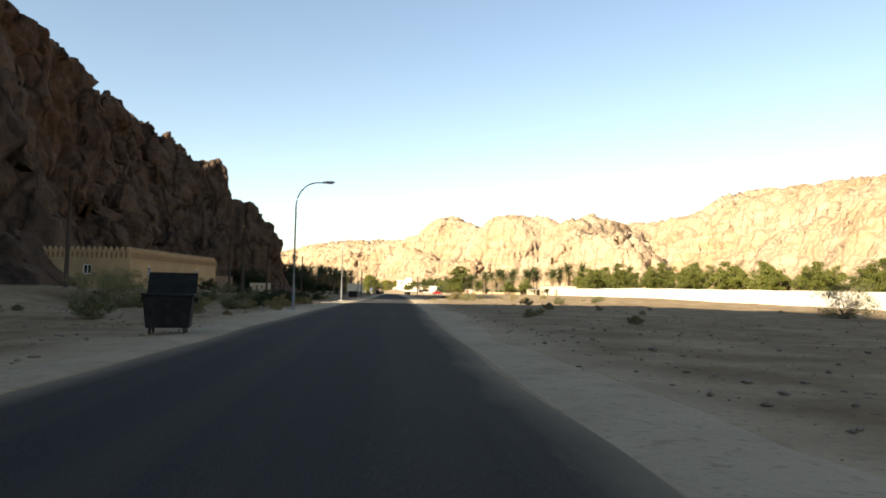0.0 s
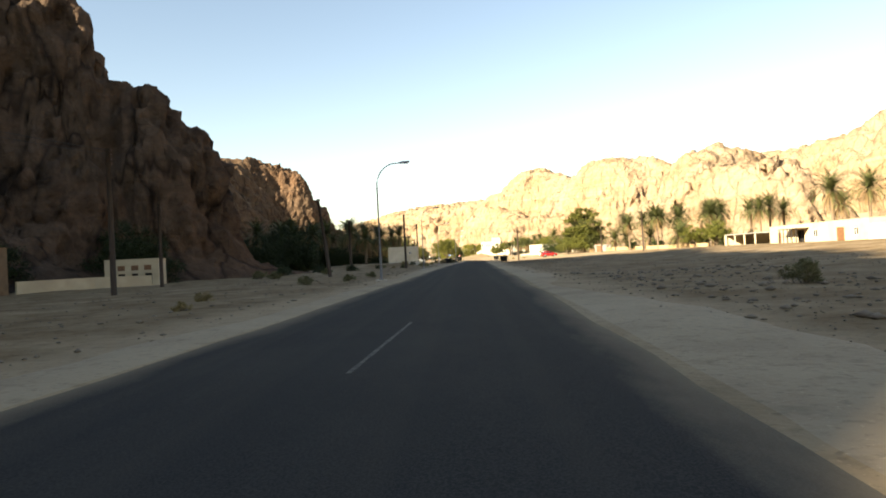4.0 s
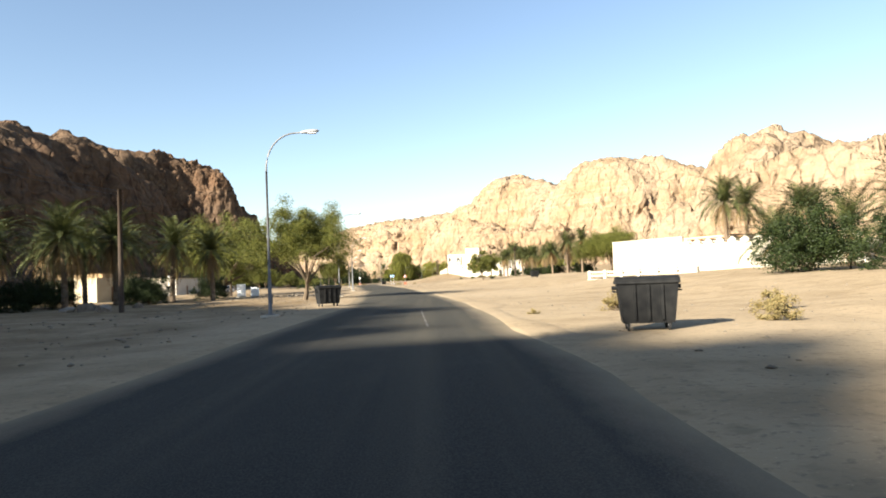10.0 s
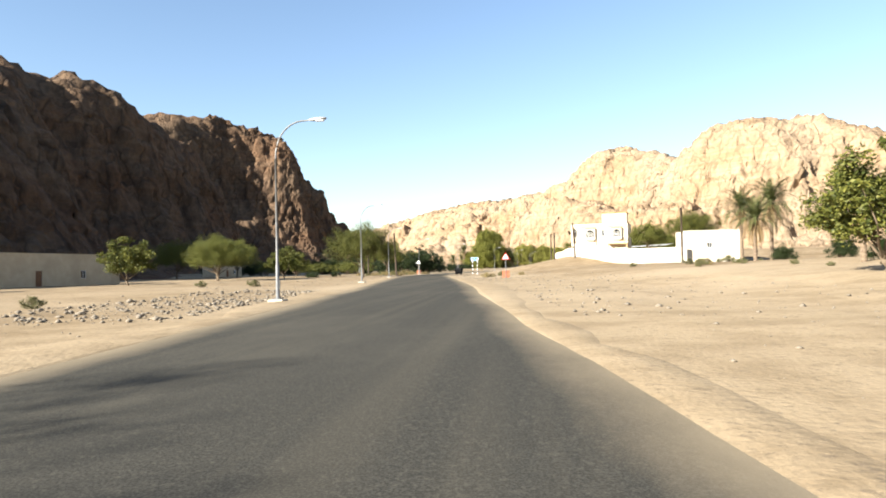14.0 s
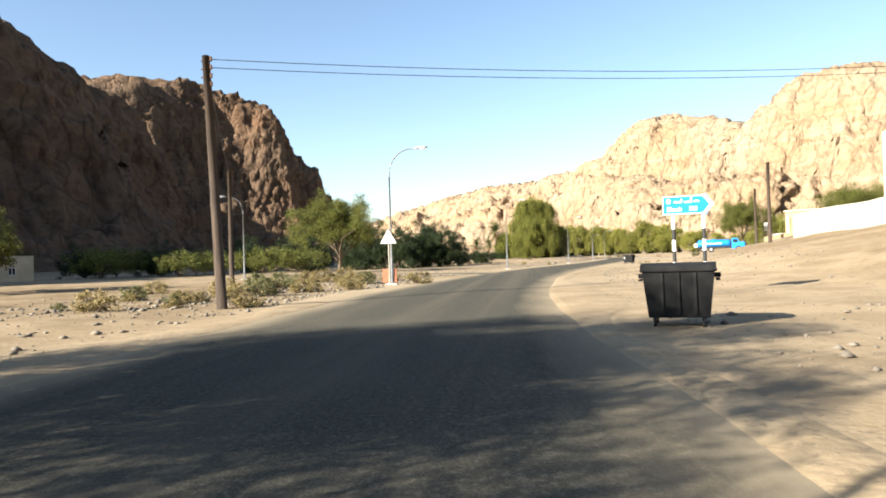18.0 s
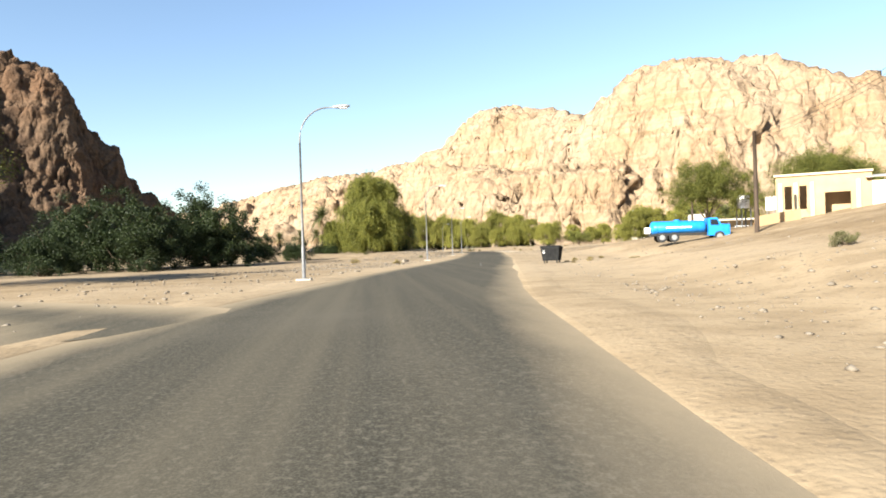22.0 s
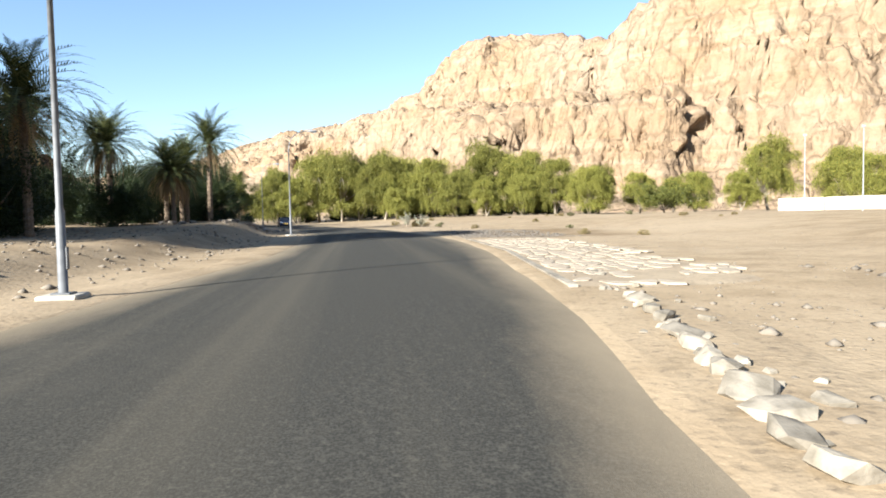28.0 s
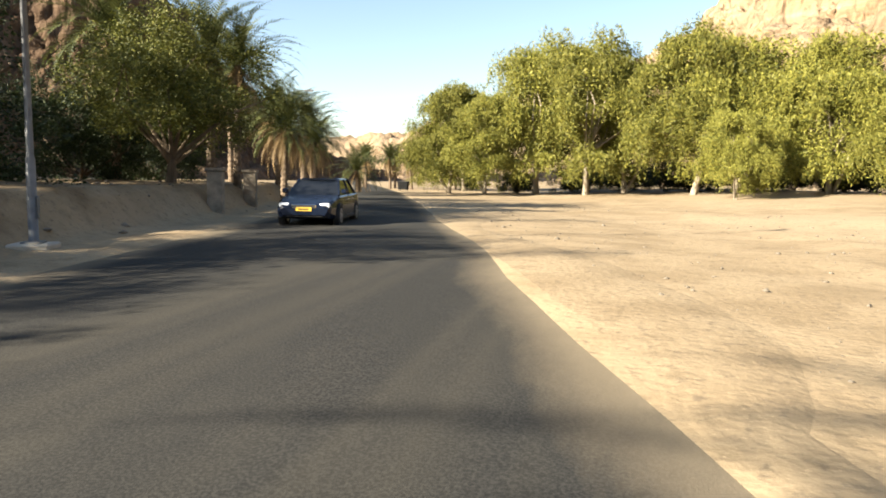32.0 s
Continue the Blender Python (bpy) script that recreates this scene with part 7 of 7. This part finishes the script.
spread_copies(sh1, 6.2, [(28.0, 114.5, 5.5), (31.0, 111.5, 5.2)], "dense rounded green bush behind the parked cars")

# date palms
pm1 = date_palm("tall date palm with a full feathery crown", 7.4, 31, on_ground(-19.5, 88), 0, 62, 4.3, 22)
pm2 = date_palm("date palm with a shaggy skirt of dead fronds", 5.4, 32, on_ground(-22.4, 61.5), 0, 58, 4.2, 34)
pm3 = date_palm("young date palm with long arching fronds", 2.4, 33, on_ground(34.3, 112), 0, 44, 4.2, 10)
spread_copies(pm1, 10.6, [(-34, 64, 11), (-31, 92, 12), (-27, 70, 10.5), (-40, 70, 12.5), (-46, 84, 13), (-21.5, 81, 10), (-50, 76, 13), (60, 90, 12), (70, 84, 12), (66, 98, 12.5), (74, 88, 13), (50, 97, 11), (46, 120, 11), (52, 112, 12), (40, 128, 10), (-32.3, 70, 11.5), (-29.2, 80, 12.5), (-25.8, 85, 12.0), (-16.6, 78, 10.3), (-38, 62, 11), (-36, 76, 12), (-43, 72, 12), (-24, 96, 12), (64.3, 41, 12.8), (68.5, 37, 12.6), (55.6, 100, 12.2), (66.4, 106, 13.5), (72.7, 96, 12.2), (78.9, 91, 11.5), (88, 82, 12), (62, 96, 11.5),
                          (47, 90, 11.5), (45.1, 96, 10.4), (42.6, 101, 10), (29.2, 321, 11.0), (28, 306, 10.4), (31.5, 168, 9.4), (37.3, 176, 9.6), (-27.7, 548, 12.6), (-5.6, 586.8, 11.2), (-5.3, 576.2, 7.8), (-6.4, 550.2, 9.6), (-11.8, 562, 9.5), (-8.2, 566.5, 8.5), (-14.5, 567, 10.5), (-10.8, 571.5, 9.0), (-16.5, 573, 10.5), (-19, 563, 13), (-15, 558, 9.5), (-9.6, 627.3, 8.2), (-11.8, 628.6, 9.4), (-13.9, 624.4, 9.4), (-22, 648, 10.5), (34.8, 246, 10), (32.7, 251, 9.6), (-40, 88, 12), (-30, 100, 11), (-47, 96, 12.5), (53, 92, 11), (58, 84, 11.5)])
spread_copies(pm2, 8.6, [(-33, 152, 9), (-38, 145, 9.5), (-27.5, 169, 10), (-24, 174, 9.5), (-36, 177, 10.5), (-42, 184, 10.5), (-46, 170, 10), (-50, 152, 10), (-31, 178, 9.5), (-56, 168, 10.5), (-20.5, 176, 8.5), (-38, 160, 9), (-44, 163, 9.5), (-43.3, 150, 10.3), (-41.4, 155, 10.6), (-35.1, 160, 10.6), (-30.3, 165, 10.4), (-48, 146, 10), (-39, 168, 9.8), (-33, 174, 9), (-52, 160, 10), (-28, 106, 9), (-22, 112, 8.4), (-33, 118, 9.5), (21.8, 271, 7.6), (26.5, 269, 7.4), (30.1, 265, 7.5), (26.7, 263, 7.8), (29.2, 259, 7.2), (29.4, 251, 7.8), (25.3, 269, 7.6), (34, 256, 8), (38, 262, 8.2), (42, 250, 8.5), (33, 270, 7.8), (24, 300, 8), (29.2, 291, 8.2), (35.1, 281, 7.4), (31, 285, 8), (37, 292, 8),
                         (37.5, 166, 8.2), (41, 170, 8.4), (44, 160, 8.8), (-4.5, 568.8, 6.2), (-4.9, 572.8, 6.6), (-7.2, 577, 7.8), (-10.3, 633.6, 7.0), (-11.9, 641.7, 6.2), (-12.6, 637.5, 7.0), (-20.3, 660, 8.4), (-18, 653, 9), (-29.7, 702, 7.6), (-24, 697, 7.6), (-19.8, 694, 7.2), (-26, 706, 7.8), (-33, 710, 8), (-14.5, 700, 7.6), (-38, 605, 8.5), (-46, 612, 8), (-33, 598, 8.2), (-55, 590, 8.5), (53.3, 506, 7.4), (48, 509, 7.0)])
spread_copies(pm3, 5.6, [(40.3, 108.5, 7.2), (37, 114, 6.4), (30.6, 131, 6.6), (32.6, 141, 7.2), (34.5, 124, 6.4), (36.5, 136, 7.4), (50, 82, 7.5), (44, 110, 7.6), (38.5, 150, 7.2), (33.5, 152, 6.4), (55.5, 75, 7.0), (48.5, 104, 7.4), (-9.5, 583.5, 4.6), (-4.8, 590, 4.4), (-18.5, 668, 5.5), (47.5, 76, 6.8), (32, 160, 6)])

# desert shrubs
b1 = bush("desert_shrub", "grey-green desert shrub on the sandy verge", 1.1, 1.7, 41, M_SCRUB, on_ground(-14.5, -170), 26, 120, 0.042, "desert shrubs")
b2 = bush("dry_shrub", "dry yellow shrub on the sandy verge", 0.8, 1.5, 42, M_DRY, on_ground(-13.6, -160), 24, 120, 0.04, "desert shrubs")
b3 = bush("thorn_bush", "large thorny desert bush on the sandy ground", 3.3, 4.8, 43, M_SCRUB, on_ground(28, -160), 44, 170, 0.055, "desert shrubs")
b4 = bush("green_shrub", "dark green leafy shrub beside the road", 1.3, 2.0, 44, M_LEAFSHADE, on_ground(-13.8, -136), 28, 140, 0.048, "desert shrubs")
spread_copies(b1, 1.1, [(-16, -178, 1.3), (-18.5, -165, 1.4), (-20, -150, 1.6), (-12.5, -118, 0.8), (-13.5, -113, 1.0), (-16.5, -121, 1.2), (-19, -128, 1.6), (-15.5, -105, 0.7), (3.5, -168, 0.7), (6.5, -176, 0.6), (9, -150, 0.8), (12, -128, 1.2), (18, -120, 1.3), (24, -116, 1.0), (30, -100, 1.1), (8.5, -62, 0.9), (12, -55, 0.8), (16, -66, 1.0),
                        (-10.5, -30, 0.8), (-12, -38, 0.9), (-9.6, -24, 0.7), (-22, -10, 1.3), (-26, -2, 1.4), (-20, 8, 1.2), (-8.5, 42, 0.8), (-10, 50, 1.0), (-13, 47, 1.1), (-17, 44, 1.2), (-9.6, 84, 0.9), (-13, 96, 1.1), (-15, 104, 1.2), (-7, 92, 1.5), (-5.4, 320, 1.0), (-22, 243, 0.7), (-27, 278, 0.9), (-31, 276, 0.8), (-30.5, 368, 1.4), (-34, 373, 1.3), (-27, 373, 1.1), (-28.8, 361, 1.2), (-1, 400, 0.7),
                        (14, 285, 1.0), (20, 292, 0.9), (17, 302, 1.0), (24, 310, 1.2), (12, 310, 0.8), (-17, 500, 0.7), (-9, 478, 0.5), (18.0, 590, 0.6), (20, 604, 0.5), (17.5, 610, 0.45), (40, 612, 0.9), (46, 605, 0.8), (26.5, 570, 0.5)])
spread_copies(b2, 0.8, [(-11.8, -140, 0.8), (-13, -149, 0.9), (-15, -131, 1.0), (-12.2, -110, 0.7), (-14, -95, 0.6), (-11, -60, 0.4), (-13, -53, 0.5), (8.5, -84, 1.7), (11.5, -82, 1.6), (10.0, -79, 1.5), (22, -70, 1.0), (26, -78, 0.9), (20, -90, 0.9), (-26, 366, 0.9), (-28, 364, 0.8), (-29, 376, 1.2), (-32, 380, 1.2), (-35, 385, 1.1), (-23.5, 372.5, 0.9), (-26.5, 378, 0.8), (-31, 362, 1.0), (-38, 368, 0.9),
                        (-2.5, 322, 0.6), (16.2, 596.2, 1.0), (17.0, 597.5, 0.9), (21, 584, 0.5), (24, 559, 0.45), (25.5, 553, 0.4), (-14, 441, 0.5), (-18, 452, 0.6), (18, 298, 0.9), (21, 312, 0.8), (9.5, 127, 0.8), (13, 123, 0.7), (16, 121, 0.7), (11, 119, 0.6), (-1.9, 428.6, 0.22), (-0.8, 430.2, 0.3), (0.6, 428.2, 0.25), (-2.6, 424.6, 0.2), (-1.2, 425.4, 0.28), (1.8, 424.4, 0.3), (2.6, 421.5, 0.26), (1.2, 432.5, 0.3), (3.2, 428.8, 0.35), (-7.4, 311.0, 0.75), (-6.6, 312.2, 0.6), (6.3, 126.6, 0.25), (14.1, 606.5, 0.7), (17.1, 604.3, 0.5), (21.5, 629.9, 0.6)])
spread_copies(b3, 3.3, [(-20, -163, 2.6), (-24, -158, 2.8), (-19.5, -140, 2.4), (-27, -145, 2.6), (9.0, -97, 1.6), (-24, 98, 2.2), (-21, 86, 2.5)])
spread_copies(b4, 1.3, [(-13.2, -129, 1.4), (-14.8, -125, 1.6), (-17, -121, 1.7), (-19.5, -118, 1.8), (-22, -115, 1.8), (-24.5, -113, 1.7), (-20.5, -124, 1.6), (-26, -119, 1.9), (-12.6, -119, 1.2), (-16, -132, 1.3), (-17.5, -126, 1.4), (-14.6, -122, 1.1), (-22, -135, 1.5), (-25, 5, 1.6), (-28, 16, 1.6), (-23, 18, 1.5), (-19, 22, 1.4), (-4.3, 90.5, 1.6), (-5.8, 91.5, 1.3), (-9.5, 110, 1.2), (-2.5, 577.5, 1.4), (-1.5, 583, 1.2), (-40, 355, 1.5), (-43, 350, 1.6), (-46, 357, 1.5), (-44, 440, 2.2), (-37, 444, 2.0), (-52, 440, 2.2)])

# low scrub scattered over the verges, taller away from the road
sr = np.random.RandomState(61)
for proto, ph, n, x0, x1, y0, y1, a, b in ((b1, 1.1, 26, -24, -12, -172, -118, 0.35, 1.0), (b2, 0.8, 26, -22, -11.5, -175, -112, 0.25, 0.7), (b4, 1.3, 12, -25, -14, -165, -122, 0.5, 1.1),
                                           (b2, 0.8, 16, -34, -25.5, 352, 384, 0.4, 0.9), (b1, 1.1, 10, -36, -26, 350, 386, 0.4, 1.0), (b2, 0.8, 14, 4, 30, -110, -60, 0.25, 0.6), (b1, 1.1, 12, 4, 34, -190, -120, 0.2, 0.5),
                                           (b2, 0.8, 10, -16, -9, 44, 76, 0.3, 0.8), (b4, 1.3, 8, -20, -9, 42, 72, 0.5, 1.2), (b2, 0.8, 10, 22, 60, 575, 625, 0.25, 0.6), (b1, 1.1, 12, 12, 40, 255, 330, 0.3, 0.8)):
    spread_copies(proto, ph, [(float(sr.uniform(x0, x1)), float(sr.uniform(y0, y1)), float(sr.uniform(a, b))) for k in range(n)])

# milkweed with broad pale leaves
mw = thing("milkweed_shrub", "pale broad-leaved milkweed shrub on the verge", "bush", on_ground(14.9, 595.4), 0)
rm = np.random.RandomState(51)
Vm, Gm = [], Geo()
for k in range(15):
    a, tilt, ln = rm.rand() * 6.28, rm.uniform(0.1, 0.75), rm.uniform(1.1, 2.0)
    d = np.array([math.cos(a) * math.sin(tilt), math.sin(a) * math.sin(tilt), math.cos(tilt)])
    Gm.tube([(0, 0, -0.1), tuple(d * ln * 0.5), tuple(d * ln)], [0.035, 0.025, 0.012], 6, False)
    for j in range(16):
        c = d * ln * (0.25 + 0.75 * j / 15)
        b = j * 1.57 + rm.normal() * 0.2
        o = np.array([math.cos(b), math.sin(b), 0.55])
        o /= np.linalg.norm(o)
        s = np.cross(o, d)
        s /= np.linalg.norm(s)
        Vm.append((c + o * 0.11, o * 0.13, s * 0.065))
part("branchwork", Gm, M_PALEBARK, mw)
Vq, Fq = quads(np.array([q[0] for q in Vm]), np.array([q[1] for q in Vm]), np.array([q[2] for q in Vm]))
leaf_part("foliage", Vq, Fq, M_MILK, mw)
spread = copy_thing(mw, pose(*on_ground(16.4, 594.2), 0, 0, 120) @ Matrix.Scale(0.8, 4))

# ---- loose stones ----
def stone_field(name, label, spots, seed, mat):
    """Small faceted stones strewn over patches (x0, x1, y0, y1, count, smallest, largest), in one mesh."""
    r = np.random.RandomState(seed)
    base = np.array([(0, 0, 1), (0.9, 0, 0.3), (0.28, 0.85, 0.3), (-0.73, 0.53, 0.3), (-0.73, -0.53, 0.3), (0.28, -0.85, 0.3), (0, 0, -0.5)])
    tri = np.array([(0, 1, 2), (0, 2, 3), (0, 3, 4), (0, 4, 5), (0, 5, 1), (6, 2, 1), (6, 3, 2), (6, 4, 3), (6, 5, 4), (6, 1, 5)])
    Vs, Fs, k0 = [], [], 0
    for x0, x1, y0, y1, n, a, b in spots:
        yy = r.uniform(y0, y1, n)
        side = r.uniform(0, 1, n)
        xx = np.where(x0 < 0, road_left(yy) + x1 + (x0 - x1) * side ** 1.2, road_right(yy) + x0 + (x1 - x0) * side ** 1.2)
        zz = ground_z(xx, yy)
        s = a * (b / a) ** (r.rand(n) ** 2.2)
        for x, y, z, q in zip(xx, yy, zz, s):
            w = r.rand() * 6.28
            sc = q * r.uniform(0.6, 1.3, 3) * np.array([1, 1, 0.65])
            p = base * (1 + 0.3 * r.normal(size=(7, 1)) * 0.6) * sc
            p = np.stack([p[:, 0] * math.cos(w) - p[:, 1] * math.sin(w), p[:, 0] * math.sin(w) + p[:, 1] * math.cos(w), p[:, 2]], 1)
            Vs.append(p + np.array([x, y, z + 0.02 * q]))
            Fs.append(tri + k0)
            k0 += 7
    ob = leaf_part(name, np.concatenate(Vs), np.concatenate(Fs), mat, None)
    return tagged(ob, label, "stones", kind="stuff")


stone_field("gravel", "pale loose stones strewn beside the road",
            [(-16, -1.2, -215, 20, 4200, 0.015, 0.13), (1.2, 18, -215, 20, 4200, 0.015, 0.13), (3, 14, 14, 48, 1500, 0.03, 0.2), (3, 12, -72, -40, 900, 0.03, 0.2), (-14, -1.5, 20, 200, 3400, 0.015, 0.12), (1.5, 16, 50, 240, 2600, 0.012, 0.08),
             (-9, -1.5, 236, 262, 1500, 0.03, 0.18), (-14, -1.5, 200, 360, 1300, 0.02, 0.12), (1.5, 15, 236, 350, 2200, 0.02, 0.14), (-16, -1.5, 340, 480, 3800, 0.02, 0.15), (1.5, 18, 330, 480, 2200, 0.015, 0.11), (1.5, 14, 486, 524, 700, 0.02, 0.14),
             (0.2, 3.5, 514, 550, 600, 0.02, 0.12), (3, 16, 520, 552, 300, 0.015, 0.06), (-14, -1.5, 470, 560, 3600, 0.02, 0.16), (-7, -1.5, 560, 640, 700, 0.02, 0.15), (1.0, 16, 568, 640, 1600, 0.012, 0.08)], 71, M_STONE)
stone_field("rubble", "grey broken stone spread beside the road, tree shade in its colour", [(0.6, 8, 555, 572, 3800, 0.03, 0.12), (0.6, 5, 560, 572, 300, 0.06, 0.15)], 73, M_STONESHADE)
stone_field("pebbles", "small stones and clods scattered over the dirt", [(2.0, 24, -200, 40, 5200, 0.02, 0.10), (-24, -2.0, -200, 40, 3800, 0.02, 0.10), (2.5, 9.5, 24, 42, 1500, 0.04, 0.17), (-14, -2, 170, 200, 900, 0.03, 0.2), (-13, -2, 428, 446, 1500, 0.03, 0.14), (-13, -1.2, 350, 392, 3000, 0.03, 0.16), (2.5, 13, 366, 402, 1600, 0.02, 0.11), (6, 22, 500, 530, 1400, 0.03, 0.16), (-15, -3, 480, 515, 1600, 0.03, 0.22)], 74, M_STONE)
kr = np.random.RandomState(77)


def hull(r, n, dims):
    """A rough convex lump."""
    bm = bmesh.new()
    q = unit(r, n) * np.array(dims)
    q = np.sign(q) * np.abs(q / np.array(dims)) ** 0.6 * np.array(dims)
    for p in q:
        bm.verts.new(tuple(float(c) for c in p * r.uniform(0.85, 1.1)))
    bmesh.ops.convex_hull(bm, input=bm.verts[:])
    for v_ in [v_ for v_ in bm.verts if not v_.link_faces]:
        bm.verts.remove(v_)
    bm.verts.index_update()
    g = Geo().add([v_.co[:] for v_ in bm.verts], [[v_.index for v_ in f.verts] for f in bm.faces])
    bm.free()
    return g


for k in range(13):
    y = 518.6 + k * 0.56 + kr.normal() * 0.08
    x = float(road_right(y)) + 0.12 + 0.10 * kr.rand() + 0.05 * k
    ks = thing("broken_kerb_slab", "broken pale concrete kerb slab tilted over a washed-out hollow", "concrete slab", (x, y, 0.05), -14 + kr.normal() * 25, "broken kerb slabs")
    ks.rotation_euler[0], ks.rotation_euler[1] = kr.normal() * 0.16, 0.10 + kr.normal() * 0.22
    part("slab", hull(kr, 26, (kr.uniform(0.10, 0.26), kr.uniform(0.16, 0.36), kr.uniform(0.05, 0.10))), M_KERB, ks)
for k in range(90):
    y = 506 + kr.rand() * 26
    x = float(road_right(y)) + 0.2 + abs(0.5 * kr.normal()) + 0.13 * max(0, y - 524)
    ks = thing("broken_kerb_block", "small broken concrete piece lying at the road edge", "concrete block", on_ground(x, y, 0.03), kr.rand() * 360, "broken kerb blocks")
    q = kr.uniform(0.05, 0.16)
    part("block", hull(kr, 14, (q, q * kr.uniform(0.5, 0.9), q * kr.uniform(0.35, 0.6))), M_KERB, ks)

# stone-paved apron beside the road
ay = np.arange(527.0, 553.0, 0.72)
av = []
for y in ay:
    for d in (0.05, 1.2, 2.4, 3.6, 4.9):
        x = float(road_right(y)) + d
        av.append((x, y, max(float(ground_z(x, y)), 0.0) + (-0.05 if d > 4 or y < 527.5 or y > 551.8 else 0.045)))
apron = mesh_object("paved_apron", av, grid_faces(len(ay), 5), M_SHOULDER, smooth_shade=True)
tagged(apron, "pale apron of flat irregular paving stones beside the road", "pavement", kind="structure")
na, nb = 34, 9
jit = kr.uniform(-1, 1, (na + 1, nb + 1, 2)) * np.array([0.16, 0.20])
for i in range(na):
    for k in range(nb):
        if kr.rand() < 0.05 + 0.5 * (k / nb) ** 3 + 0.6 * max(0.0, 1 - i / 5) + 0.5 * max(0.0, 1 - (na - 1 - i) / 4):
            continue
        ring_ = []
        for a, b in ((i, k), (i, k + 1), (i + 1, k + 1), (i + 1, k)):
            y = 527.4 + 0.74 * a + jit[a, b, 1]
            ring_.append((float(road_right(y)) + 0.45 + 0.47 * b + jit[a, b, 0], y))
        cx, cy = sum(p[0] for p in ring_) / 4, sum(p[1] for p in ring_) / 4
        cz = max(float(ground_z(cx, cy)), 0.0) + 0.045
        q = [((p - cx) * 0.93, (w - cy) * 0.94) for p, w in ring_]
        q = [pt for m in range(4) for pt in (tuple(0.80 * q[m][d] + 0.20 * q[m - 1][d] for d in (0, 1)), tuple(0.80 * q[m][d] + 0.20 * q[(m + 1) % 4][d] for d in (0, 1)))]
        top = 0.010 + 0.012 * kr.rand()
        g = Geo().add([(p, w, -0.03) for p, w in q] + [(p * 0.97, w * 0.97, top) for p, w in q], [tuple(range(8, 16))] + [(m, (m + 1) % 8, 8 + (m + 1) % 8, 8 + m) for m in range(8)])
        st = part("paving_stone", g, M_PAVING, apron)
        st.location = (cx, cy, cz)
for k in range(20):
    y0, y1 = 527.5 + k * 1.25, 527.5 + (k + 1) * 1.25 - 0.03
    p = [(float(road_right(y)) + d, y) for y, d in ((y0, 0.10), (y0, 0.27), (y1, 0.27), (y1, 0.10))]
    part("edging_stone", Geo().add([(*c, -0.05) for c in p] + [(*c, 0.075) for c in p], [(4, 5, 6, 7), (0, 1, 5, 4), (1, 2, 6, 5), (2, 3, 7, 6), (3, 0, 4, 7)]), M_KERB, apron)
for k in range(40):
    a = kr.rand()
    x, y = 2.0 - 7 * kr.rand() * (1 - a) - 1.0 * kr.rand(), 563 + 24 * a
    rk = thing("rubble_stone", "rough grey stone on the rubble bank", "stone", on_ground(x, y, 0.05), kr.rand() * 360, "rubble stones")
    z = kr.uniform(0.12, 0.4)
    part("stone", hull(kr, 16, (z, z * kr.uniform(0.6, 0.9), z * kr.uniform(0.4, 0.7))), M_STONE, rk)
for x, y, s in ((-20.5, 152, 0.7), (-21.5, 153.5, 0.55), (-22.6, 154, 0.8), (-23.8, 155.5, 0.6), (-24.5, 154.2, 0.75), (-19.8, 155.6, 0.5), (-13.2, 58.0, 0.5), (-10.2, 66, 0.4), (-12.8, 449, 0.5), (-13.6, 448.2, 0.35), (3.0, 524.5, 0.45), (-27.2, 163, 0.7), (-28.6, 165, 0.6)):
    rk = thing("boulder", "rough pale boulder lying beside the road", "boulder", on_ground(x, y), kr.rand() * 360, "boulders")
    g = hull(kr, 18, (s, s * kr.uniform(0.7, 0.95), s * kr.uniform(0.55, 0.8)))
    part("stone", g, M_STONE, rk)
